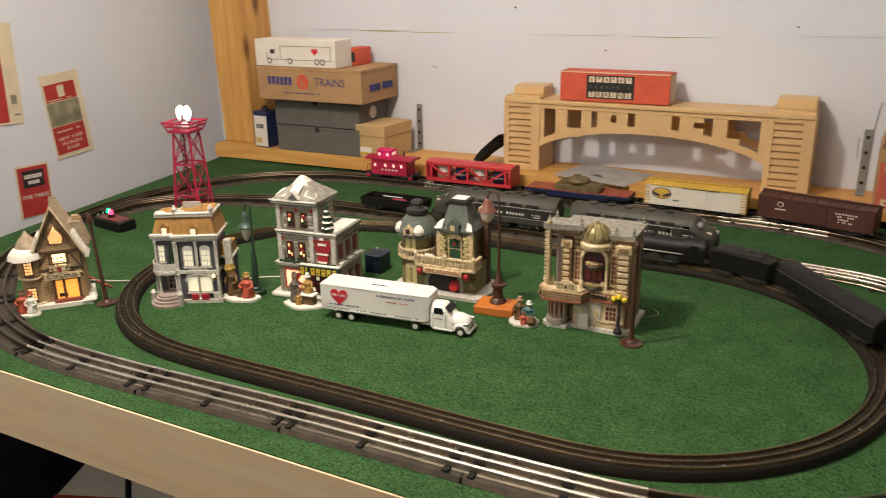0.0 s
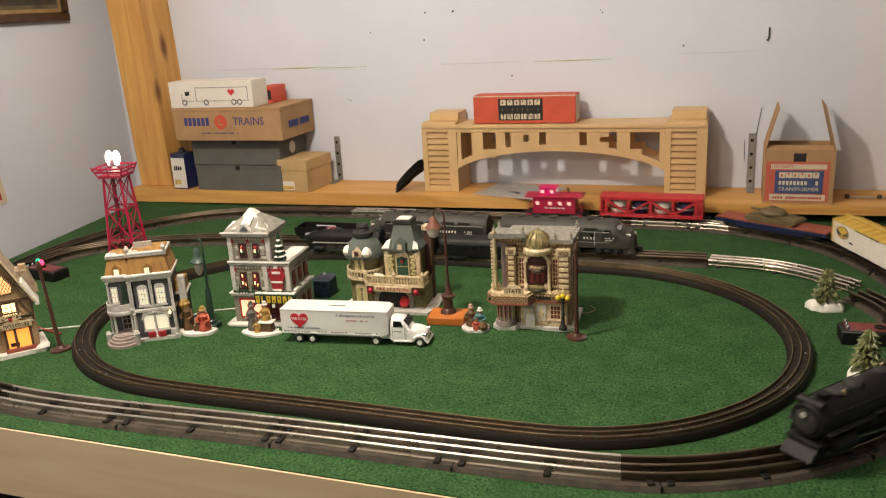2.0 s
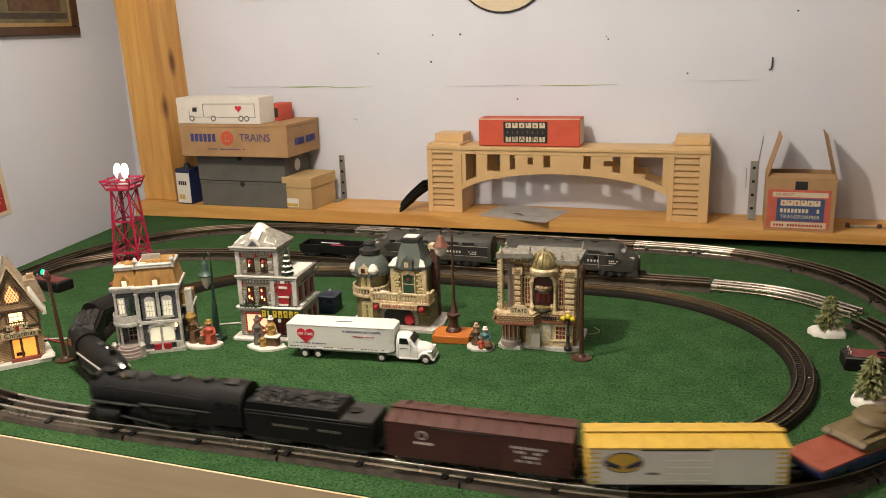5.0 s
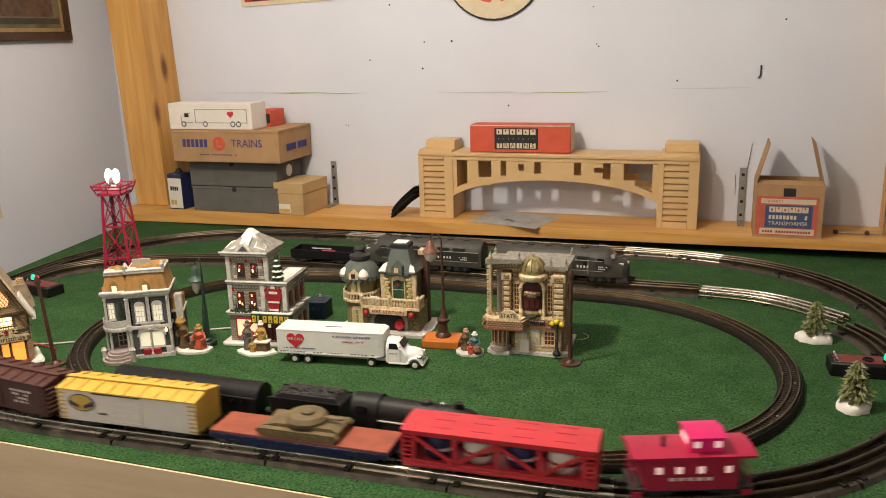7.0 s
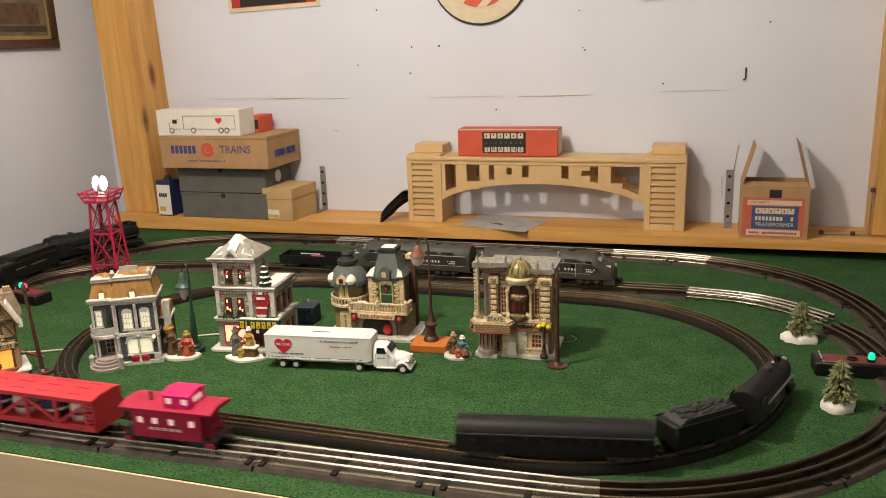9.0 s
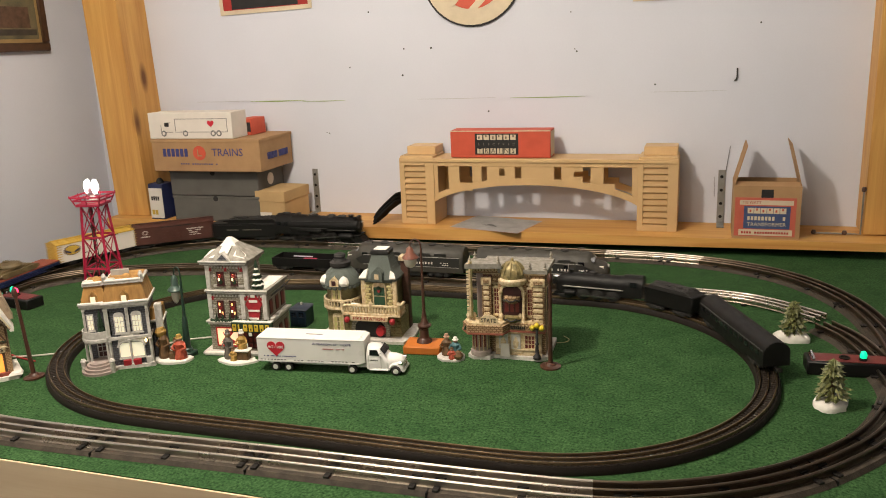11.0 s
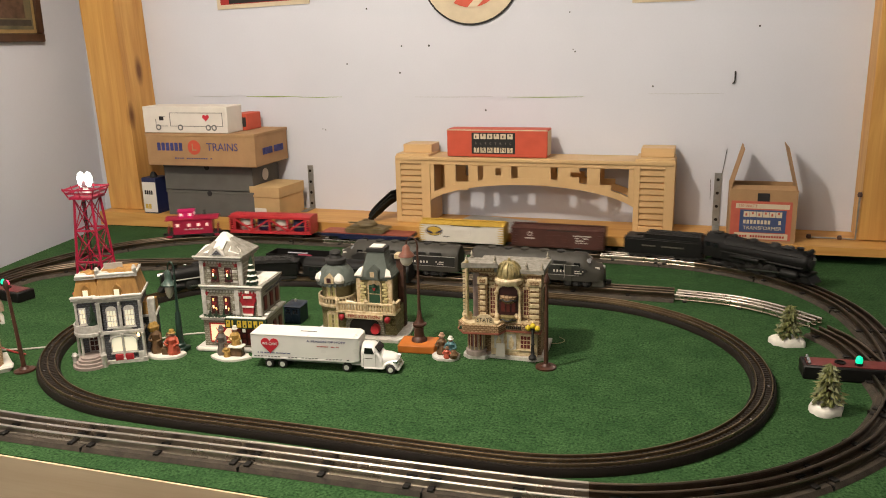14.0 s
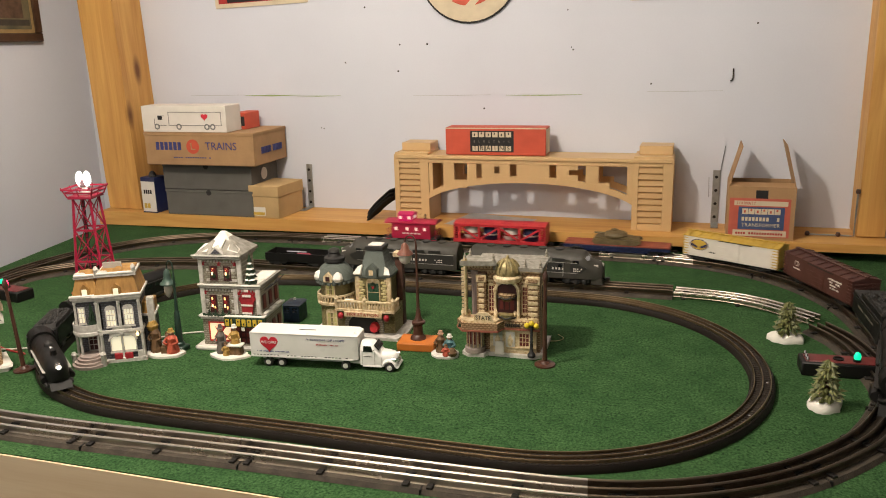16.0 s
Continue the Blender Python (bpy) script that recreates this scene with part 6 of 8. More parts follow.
    part("awning_lamp", lathe(B(), [(2, 40), (3, 43), (1, 46)], 8, (66, -5, 0)), WARMB, h)
    return h


WARMS = glow("cream_lit_display", (0.90, 0.60, 0.36), 0.95)
SIGNRED = mat("bright_red_frame", (0.50, 0.03, 0.02), 0.4)


def studs(parent, name, m, w, d, hh, places):
    """Alike small raised blocks, each an object on one mesh."""
    me = mesh_of(name, box(B(), -w / 2, w / 2, -d, 0.4, -hh / 2, hh / 2, min(w, hh) * 0.18), m)
    for x, y, z in places:
        ob = new(name, me)
        ob.parent = parent
        ob.matrix_basis = pose(x * MM, y * MM, z * MM)


# white glaze that paints the light caught by the store's cornice edges
LITEDGE = mat("lit_edge_white_glaze", (0.82, 0.79, 0.72), 0.35, 0, 0.06, 120, 0.2, 900)


def make_store():
    h = thing("toy_department_store", "grey ceramic department store with a yellow lettered sign", "toy shop", -0.879, 1.026, 0.0, 7)
    h.scale = (0.96, 0.96, 1.02)
    part("base", box(B(), -14, 128, -12, 104, 0, 6, 1.5), TRIMW, h)
    part("snow_step", box(B(), -10, 60, -16, -8, 0, 7, 2), SNOW, h)
    part("wall", box(B(), 0, 116, 0, 92, 6, 56), GREYSTONE, h)
    part("wall", box(B(), 3, 113, 2, 90, 56, 112), GREYSTONE, h)
    part("wall", box(B(), 5, 78, 4, 66, 112, 160), GREYSTONE, h)
    cornice(h, 0, 116, 0, 92, 54, 6, 5, TRIMW, "belt_course")
    cornice(h, 3, 113, 2, 90, 106, 9, 5, ROOFG)
    cornice(h, 5, 78, 4, 66, 156, 10, 8, ROOFG)
    rf = part("roof", loft(B(), [[(-3, -4, 166), (86, -4, 166), (86, 74, 166), (-3, 74, 166)], [(30, 26, 190), (54, 26, 190), (54, 42, 190), (30, 42, 190)]]), ROOFG, h)
    part("roof_cap", loft(B(), [[(26, 20, 186), (56, 20, 186), (56, 48, 186), (26, 48, 186)], [(36, 30, 199), (44, 30, 199), (44, 36, 199), (36, 36, 199)]]), SNOW, rf)
    for pts in (((2, 2, 168.4), (20, 1, 168.0), (26, 18, 181), (10, 16, 178)), ((58, 4, 171.5), (80, 0, 168.0), (78, 14, 171), (60, 20, 182.5)), ((30, 6, 176), (48, 4, 175), (50, 20, 187), (32, 20, 187))):
        part("snow_patch", loft(B(), [list(pts), [(x, y, z + 2.2) for x, y, z in pts]]), SNOW, rf)
    part("gable", prism(B(), [(26, 167), (54, 167), (40, 181)], -5, 12, "y"), TRIMW, h)
    part("gable_panel", prism(B(), [(31, 168.5), (49, 168.5), (40, 177)], -6, -4.9, "y"), SLATE, h)
    for x in (24, 50):
        window(h, x, 124, 10, 19, 4, MAROON, REDWIN, 1, 1)
        part("wreath", lathe(B(), [(3.2, 1), (4.4, 2), (3.2, 3.2)], 10, (x + 5, 0, 128), "y"), DGREEN, h)
        part("lit_pane", box(B(), x + 1, x + 4, 2.6, 3.3, 137, 141), WARM, h)
    for x in (20, 44):
        window(h, x, 68, 9, 25, 2, MAROON, REDWIN, 1, 2)
        part("lit_pane", box(B(), x + 5.2, x + 8, 0.6, 1.3, 70, 75), WARM, h)
        part("lit_pane", box(B(), x + 1, x + 4, 0.6, 1.3, 86, 91), WARM, h)
    for x0, x1, z0, z1, y_ in ((14, 20, 118, 150, 4), (58, 72, 118, 150, 4), (8, 16, 64, 100, 2), (58, 64, 64, 100, 2), (72, 108, 64, 68, 2)):
        for k in range(int((z1 - z0) / 6)):
            part("stone_block", box(B(), x0 + (k % 2), x1 - (k % 2), y_ - 1.6, y_ + 0.5, z0 + k * 6, z0 + k * 6 + 4.6, 0.5), TRIMW if k % 3 == 0 else GREYSTONE, h)
    for x in (10, 40, 70):
        bow(h, x, 3, 152, 4.5)
    for x in (10, 74, 104):
        bow(h, x, 1, 102, 4.5)
    for x in (5, 78):
        part("pilaster", box(B(), x - 4, x + 4, 1, 6, 112, 157, 0.5), TRIMW, h)
    for x in (5, 68, 110):
        part("pilaster", box(B(), x - 4, x + 4, -1, 4, 60, 107, 0.5), TRIMW, h)
    garland(h, 6, 112, -4, 61, 2.6, 5)
    for x in (16, 28, 42, 54):
        toy_fir(h, x, -3, 60, 13, 4, int(x))
    # painted winter figure cut-out on the facade
    sf = part("facade_figure", prism(B(), [(80, 64), (98, 64), (102, 84), (106, 90), (100, 98), (94, 106), (86, 106), (80, 98), (74, 90), (78, 84)], -3, 1, "y"), WREATH, h, "red winter figure cut-out")
    for z0, z1, x0, x1 in ((94, 98, 82, 98), (78, 81, 79, 101), (64, 67, 80, 98), (103, 107, 86, 94)):
        part("figure_trim", box(B(), x0, x1, -4, -3, z0, z1), SNOW, sf)
    # shop front
    studs(h, "stone_face", GREYSTONE, 6.6, 1.1, 4.0, [(x, 4, z) for x in (44, 66) for z in range(118, 152, 6)] + [(x, 2, z) for x in (36, 56) for z in range(68, 98, 6)])
    studs(h, "dentil", TRIMW, 3.0, 2.4, 3.4, [(8 + i * 6, 4, 153) for i in range(12)] + [(8 + i * 6, 2, 103.5) for i in range(18)])
    part("show_window", box(B(), 14, 54, -1.2, 0.5, 16, 46), WARMS, h, "warm lit show window")
    for x0, x1, z0, z1 in ((12, 14, 14, 48), (54, 56, 14, 48), (14, 54, 46, 48), (14, 54, 13, 16)):
        part("window_frame", box(B(), x0, x1, -3, 0, z0, z1), SIGNRED, h)
    part("display_shape", prism(B(), [(20, 20), (30, 22), (46, 40), (36, 42)], -2.4, -1.3, "y"), WREATH, h)
    part("display_shape", prism(B(), [(24, 40), (32, 30), (50, 22), (44, 18), (30, 26)], -2.4, -1.3, "y"), WREATH, h)
    part("shop_door", box(B(), 62, 112, -1.2, 0.5, 10, 42), MAROON, h)
    for i in range(5):
        for k in range(3):
            part("door_pane", box(B(), 65 + i * 9.4, 70.5 + i * 9.4, -2.2, -1.1, 13 + k * 10, 19.5 + k * 10), WARMW if (i * 3 + k * 2) % 7 == 0 else REDWIN, h)
    sg = part("sign_board", box(B(), 47, 125, -13, -5, 43, 60, 0.8), DGREEN, h, "dark green sign with yellow blocks")
    for i in range(7):
        x = 50 + i * 10.4
        part("sign_block", box(B(), x, x + (3 if i == 1 else 7.4), -14, -12.8, 45.5, 57.5, 0.3), GOLD, sg)
        if i != 1:
            part("block_cut", box(B(), x + 2.6, x + 5.0, -14.4, -13.6, 47.5 if i % 2 else 52.5, 51 if i % 2 else 55.5), DGREEN, sg)
    part("sign_snow", box(B(), 48, 124, -12, -4, 60, 62.5, 1), SNOW, sg)
    for x0_, x1_, y0_, y1_, z_ in ((-8, 84, -4.5, 4, 166), (-2, 118, -3, 4, 115), (-4, 60, -5, 2, 60)):
        part("cornice_edge", box(B(), x0_, x1_, y0_ - 0.6, y0_ + 1.2, z_ - 3, z_, 0.6), LITEDGE, h)
        part("cornice_bead", box(B(), x0_ + 2, x1_ - 2, y0_ + 1.0, y0_ + 3, z_ - 7, z_ - 4.4, 0.5), TRIMW, h)
    toy_fir(h, 96, 10, 115, 46, 14, 19)
    for z_, r_ in ((122, 11), (131, 9), (140, 7), (149, 4)):
        part("fir_snow", lathe(B(), [(r_, z_), (r_ * 0.7, z_ + 2), (1, z_ + 3)], 9, (96, 9, 0)), SNOW, h)
    for x, z, y in ((24, 122, 3), (50, 122, 3), (20, 66, 1), (44, 66, 1)):
        bow(h, x + 5, y - 2.4, z + 18, 3.2)
        part("candle_pane", box(B(), x + 1.4, x + 4, y - 2.6, y - 1.6, z + 8, z + 13), WARMB, h)
    # side wall
    for k, z in enumerate((70, 18)):
        for y in (14, 42, 68):
            side_window(h, 113 if z > 50 else 116, y, z, 10, 22, MAROON, REDWIN)
    for y in (12, 40, 66):
        part("side_snow_sill", box(B(), 113, 121, y - 4, y + 16, 60, 63.5, 1), SNOW, h)
    for y in (18, 30, 42, 54, 66, 78):
        part("lamp_twig", bar(B(), (116, y, 100), (128, y + 4, 108 + (y % 5)), 1.5), SOOT, h)
    part("ledge_snow", box(B(), 84, 114, 30, 86, 115, 117, 1), SNOW, h)
    snow_lump(h, [(84, 22), (110, 8), (112, 50), (90, 60), (82, 40)], 115, 3, 3)
    return h


PANEY = glow("dim_yellow_pane", (0.40, 0.36, 0.14), 0.22)
QUOINY = mat("yellow_cream_quoin", (0.70, 0.60, 0.28), 0.38, 0, 0.2, 200, 0.3, 900)


def make_fire_house():
    h = thing("toy_fire_station", "olive ceramic fire station with round turret and balustrade", "toy fire station", -0.722, 1.140, 0.0, 3)
    h.scale = (0.95, 0.96, 1.05)
    part("base", prism(B(), [(-2, 0), (30, -14), (90, -22), (172, -20), (182, 20), (176, 84), (0, 84)], 0, 5, "z"), TRIMW, h)
    part("wall", box(B(), 48, 160, 6, 78, 5, 50), GREENBRICK, h)
    part("turret_wall", lathe(B(), [(31, 5), (31, 44), (33, 46), (33, 50), (29, 52), (29, 92)], 20, (36, 30, 0)), GREENBRICK, h)
    part("rear_wall", box(B(), 40, 150, 34, 78, 50, 92), GREENBRICK, h)
    part("turret_balcony", lathe(B(), [(31, 50), (37, 52), (37, 56), (36, 57)], 22, (36, 30, 0)), TRIMC, h)
    for i in range(18):
        a = math.pi + math.pi * i / 17
        part("turret_baluster", lathe(B(), [(1.4, 56), (2.2, 60), (1.4, 66)], 6, (36 + 35 * math.cos(a), 30 + 35 * math.sin(a), 0)), TRIMC, h)
    part("turret_handrail", lathe(B(), [(36.5, 66), (36.5, 69), (33, 69), (33, 66)], 22, (36, 30, 0)), TRIMC, h)
    part("turret_roof", lathe(B(), [(35, 90), (37, 94), (34, 104), (27, 114), (19, 120), (17, 122)], 20, (36, 30, 0)), ROOFB, h)
    part("turret_cresting", lathe(B(), [(17, 121), (20, 124), (20, 130), (13, 132), (10, 138), (12, 140), (10, 144), (5, 146)], 14, (36, 30, 0)), SOOT, h)
    for a in (215, 300):
        x, y = 36 + 31 * math.cos(radians(a)), 30 + 31 * math.sin(radians(a))
        part("snow_patch", lathe(B(), [(9, 94), (11, 99), (8, 106), (2, 110)], 8, (x, y, 0)), SNOW, h)
    window(h, 28, 12, 18, 26, 0, TRIMC, PANEY, 2, 2, True)
    window(h, 28, 70, 15, 18, 2, TRIMC, PANEY, 1, 1, False)
    part("lucarne", prism(B(), [(26, 94), (44, 94), (44, 104), (35, 111), (26, 104)], -7, 8, "y"), TRIMC, h)
    part("lucarne_pane", box(B(), 31, 39, -7.8, -6.8, 96, 104), MAROON, h)
    # engine bay
    studs(h, "quoin", TRIMC, 7, 1.6, 4.4, [(x + (1.2 if k % 2 else -1.2), 10, 54 + k * 5.4) for x in (92, 146) for k in range(9)])
    studs(h, "quoin", GREENBRICK, 8, 1.6, 4.6, [(x + (1.6 if k % 2 else -1.6), 6, 9 + k * 5.6) for x in (54, 145, 155) for k in range(7)])
    part("arch_surround", prism(B(), [(62, 5)] + [(100 - 38 * math.cos(math.pi * i / 10), 22 + 22 * math.sin(math.pi * i / 10)) for i in range(11)] + [(138, 5)], 1, 8, "y"), GREYSTONE, h)
    part("arch_opening", prism(B(), [(70, 5)] + [(100 - 30 * math.cos(math.pi * i / 10), 20 + 18 * math.sin(math.pi * i / 10)) for i in range(11)] + [(130, 5)], 0, 3, "y"), INK, h)
    part("fire_engine_nose", lathe(B(), [(8, -8), (9.5, 0), (9, 8)], 12, (122, 0, 17), "y"), RED, h, "red engine nose in the bay")
    part("balcony", box(B(), 50, 166, -14, 20, 46, 51, 0.8), TRIMC, h)
    for x, y in [(54 + i * 5.7, -11) for i in range(20)] + [(163, -6 + i * 6) for i in range(5)]:
        part("baluster", lathe(B(), [(1.6, 51), (2.6, 56), (1.6, 62)], 6, (x, y, 0)), TRIMC, h)
    part("handrail", box(B(), 50, 166, -13.5, -8.5, 62, 65.5, 0.6), TRIMC, h)
    part("handrail", box(B(), 160, 166, -8.5, 22, 62, 65.5, 0.6), TRIMC, h)
    for x in (52, 108, 163):
        part("newel", lathe(B(), [(3.6, 51), (3.6, 66), (4.4, 68), (1, 73)], 8, (x, -11, 0)), TRIMC, h)
    sg = part("sign_board", box(B(), 68, 142, -17, -14, 38, 47, 0.5), TRIMC, h)
    words("lettering", "FIRE STATION", 0.0075, INKRED, sg, 0.105, -0.0173, 0.0425, width=0.062)
    for x in (60, 150):
        part("lamp_ball", lathe(B(), [(1, 32), (5, 35), (6, 39), (4, 43), (1, 44)], 10, (x, -14, 0)), WREATH, h, smooth=True)
    # tower
    part("tower_wall", box(B(), 88, 150, 10, 66, 51, 104), GREENBRICK, h)
    for x in (88, 150):
        part("quoin", box(B(), x - 4, x + 4, 7, 14, 51, 104, 0.8), TRIMC, h)
    window(h, 108, 60, 22, 32, 10, TRIMC, mat("green_pane", (0.03, 0.09, 0.05), 0.3), 0, 1, True)
    part("wreath", lathe(B(), [(4.5, 7), (6, 8), (4.5, 9.2)], 12, (119, 0, 88), "y"), DGREEN, h)
    bow(h, 119, 7, 86, 2.5)
    cornice(h, 88, 150, 10, 66, 100, 7, 4, ROOFB)
    part("tower_roof", loft(B(), [[(85, 6, 107), (153, 6, 107), (153, 70, 107), (85, 70, 107)], [(96, 16, 122), (142, 16, 122), (142, 60, 122), (96, 60, 122)], [(103, 24, 146), (135, 24, 146), (135, 52, 146), (103, 52, 146)]]), ROOFB, h)
    part("tower_cresting", box(B(), 101, 137, 22, 54, 146, 153, 1), SOOT, h)
    part("snow_cap", box(B(), 106, 132, 26, 50, 153, 155, 1), SNOW, h)
    part("tower_lucarne", prism(B(), [(108, 104), (130, 104), (130, 118), (119, 127), (108, 118)], 0, 14, "y"), ROOFB, h)
    part("lucarne_pane", box(B(), 115, 123, -0.8, 0.2, 108, 117), TRIMC, h)
    part("snow_patch", loft(B(), [[(84, 4, 107), (98, 4, 107), (99, 14, 122), (92, 12, 118)], [(82, 2, 109), (97, 1, 110), (98, 12, 124), (90, 10, 120)]]), SNOW, h)
    part("snow_patch", loft(B(), [[(142, 4, 107), (154, 4, 107), (150, 12, 116), (142, 12, 120)], [(143, 2, 110), (155, 2, 110), (150, 10, 118), (143, 10, 122)]]), SNOW, h)
    # scalloped eaves, bright quoin stones and a second dormer
    for i in range(13):
        a_ = math.pi * (0.95 + 1.1 * i / 12)
        part("eave_scallop", lathe(B(), [(1, -4), (4, -3), (4.6, 0), (4, 1.5)], 8, (36 + 34 * math.cos(a_), 30 + 34 * math.sin(a_), 91)), ROOFB, h)
    studs(h, "quoin", QUOINY, 9, 2.2, 4.0, [(x + (1.4 if k % 2 else -1.4), 8, 54 + k * 5.0) for x in (97, 141) for k in range(9)])
    part("chimney", box(B(), 148, 162, 56, 72, 5, 128, 0.8), stone("red_brown_brick", (0.17, 0.075, 0.045), (0.09, 0.04, 0.028), 120), h)
    part("chimney_cap", box(B(), 145, 165, 53, 75, 128, 136, 0.8), TRIMC, h)
    snow_lump(h, [(60, -6), (84, -4), (82, 8), (62, 8)], 51, 12, 3)
    return h


FINIAL = mat("pewter_finial", (0.36, 0.33, 0.27), 0.35, 0.5)


def make_theatre():
    h = thing("toy_theatre", "tan ceramic theatre with marquee and weathered gold dome", "toy theatre", -0.431, 1.100, 0.0, 2.5)
    h.scale = (0.96, 0.96, 0.99)
    part("base", prism(B(), [(0, 2), (12, -8), (40, -6), (46, 4), (126, 0), (142, 12), (142, 104), (6, 100)], 0, 6, "z"), TRIMW, h)
    part("wall", box(B(), 26, 134, 18, 96, 6, 148), TANSTONE, h)
    for x0, x1 in ((26, 42), (112, 134)):
        part("pier", box(B(), x0, x1, 8, 20, 60, 140, 1), TANSTONE, h)
        for k in range(7):
            part("pier_block", box(B(), x0 + 3, x1 - 3, 6, 8.5, 64 + k * 9.5, 70 + k * 9.5, 0.5), TRIMC, h)
        part("pier_capital", box(B(), x0 - 1, x1 + 1, 5, 9, 128, 141, 1), TRIMC, h)
        part("capital_face", box(B(), x0 + 3, x1 - 3, 3.6, 5.2, 131, 138, 0.8), TANSTONE, h)
    part("round_column", cyl(B(), 9, 66, 144, 14, (22, 26, 0)), mat("mauve_column", (0.26, 0.20, 0.18), 0.55, 0, 0.12, 80), h)
    part("roof_slab", prism(B(), [(18, 12), (138, 12), (140, 98), (18, 98)], 148, 154, "z"), ROOFG, h)
    part("roof_slab", prism(B(), [(0, -6), (62, 2), (48, 34), (4, 36)], 158, 166, "z"), ROOFG, h)
    part("roof_riser", prism(B(), [(10, 6), (54, 10), (46, 34), (8, 34)], 148, 158, "z"), TANSTONE, h)
    for x, y, z in ((8, 0, 166), (56, 6, 166), (10, 32, 166), (108, 18, 154), (134, 18, 154), (134, 92, 154)):
        part("finial", lathe(B(), [(3.4, z), (3.4, z + 2.5), (1.4, z + 4), (3, z + 7), (1.2, z + 10), (0.6, z + 13)], 9, (x, y, 0)), FINIAL, h)
    d = part("dome", lathe(B(), [(21, 140), (21.5, 146), (20, 154), (15, 161), (8, 166), (3, 168), (2.5, 171), (1, 173)], 18, (78, 18, 0)), DOME, h, "weathered gold ribbed dome")
    for i in range(12):
        a = 2 * math.pi * i / 12
        part("dome_rib", tube(B(), [(78 + r * math.cos(a), 18 + r * math.sin(a), z) for r, z in ((21.6, 147), (20.3, 154), (15.4, 161), (8.4, 166))], 1.5, 5), DOME, d)
    part("dome_drum", lathe(B(), [(23, 130), (25, 134), (25, 138), (22, 141)], 20, (78, 18, 0)), TRIMC, h)
    # central bay
    part("bay_recess", box(B(), 54, 102, 12, 20, 62, 134, 1), TANSTONE, h)
    part("bay_opening", prism(B(), [(62, 66), (94, 66), (94, 116)] + [(78 + 16 * math.cos(math.pi * i / 8), 116 + 12 * math.sin(math.pi * i / 8)) for i in range(1, 8)] + [(62, 116)], 10.5, 13, "y"), MAROON, h)
    for z in (68, 102):
        b = part("bay_balcony", lathe(B(), [(8, z - 5), (14, z), (15, z + 2), (15, z + 7), (13, z + 8)], 16, (78, 13, 0)), DOME if z < 90 else TANSTONE, h)
        part("balcony_swag", tube(B(), [(78 + 15.6 * math.cos(a), 13 + 15.6 * math.sin(a), z + 4 - 3 * abs(math.sin(3 * a))) for a in [math.pi + math.pi * i / 12 for i in range(13)]], 1.4, 5), SOOT, b)
    for k in range(3):
        part("bay_pane", box(B(), 66 + k * 9, 72 + k * 9, 8.8, 10.6, 82, 98), REDWIN, h)
    for x in (46, 104):
        window(h, x, 76, 8, 44, 17, TRIMC, REDWIN, 1, 5, True)
    g = B()
    for k in range(14):
        box(g, 2, 7, -4, -1, 80 + k * 6.4, 84 + k * 6.4)
    box(g, 6, 9, -4, 0, 74, 172)
    part("blade_sign", g, TRIMC, h, "stepped upright blade sign")
    part("blade_edge", box(B(), 9, 12, -4.5, 0.5, 72, 170, 0.4), DOME, h)
    # marquee
    mq = part("marquee", prism(B(), [(-8, 2), (6, -20), (66, -16), (74, 4), (134, 2), (134, 16), (-4, 20)], 52, 64, "z"), TANSTONE, h)
    part("marquee_edge", prism(B(), [(-9.5, 2), (5.5, -21.5), (66.5, -17.5), (75, 2.5), (135.5, 0.5), (135.5, 16), (-5, 21)], 49, 52, "z"), mat("rust_edge", (0.32, 0.10, 0.06), 0.6), mq)
    part("marquee_top", prism(B(), [(-4, 4), (8, -16), (62, -13), (70, 6), (128, 6), (128, 16), (-2, 18)], 64, 67, "z"), TRIMC, mq)
    part("marquee_crest", prism(B(), [(24, 66), (58, 66), (56, 76), (48, 82), (34, 82), (26, 76)], -14, -11, "y"), TRIMC, mq)
    words("lettering", "STATE", 0.010, INK, mq, 0.041, -0.0143, 0.0725, width=0.026)
    bars(mq, "lettering", INK, 76, 1.4, 55, 52, 5, 16, 0.3)
    part("marquee_tree", prism(B(), [(-4, 54), (4, 54), (0, 62)], -13, -12, "y"), DGREEN, mq, m=pose(0, 0, 0, 0, 0, 0))
    for x in (2, 12, 60, 92, 122):
        part("marquee_urn", lathe(B(), [(4, 67), (3, 70), (4.6, 74), (3, 78), (1, 80)], 9, (x, 6 if x < 70 else 10, 0)), TRIMC, mq)
    # carved panels and cornice mouldings
    for x in (56, 78):
        part("panel_carving", prism(B(), [(x + 3, 20), (x + 6, 18), (x + 9, 20), (x + 11, 30), (x + 6, 41), (x + 1, 30)], 5.0, 6.2, "y"), TRIMC, h)
    for x0_, x1_, z0_ in ((40, 128, 120), (40, 128, 127), (26, 134, 145), (48, 128, 15), (48, 128, 46)):
        y_ = 17.2 if z0_ > 60 and z0_ < 140 else (16 if z0_ > 140 else 6.8)
        part("moulding", box(B(), x0_, x1_, y_ - 1.2, y_ + 1, z0_, z0_ + 2.4, 0.4), TRIMC, h)
    studs(h, "wall_brick", TRIMC, 5.0, 1.0, 2.6, [(44 + (k % 2) * 2.5 + i * 6, 18, 66 + k * 4.6) for k in range(16) for i in range(1)] + [(110 - (k % 2) * 2.5, 18, 66 + k * 4.6) for k in range(16)])
    studs(h, "side_brick", TANSTONE, 7, 1.2, 4.2, [(30 + (k % 2) * 4, 18, 66 + k * 6) for k in range(12)])
    part("booth_cap", lathe(B(), [(15, 44), (17, 47), (17, 50), (15, 52)], 18, (22, 8, 0)), TRIMC, h)
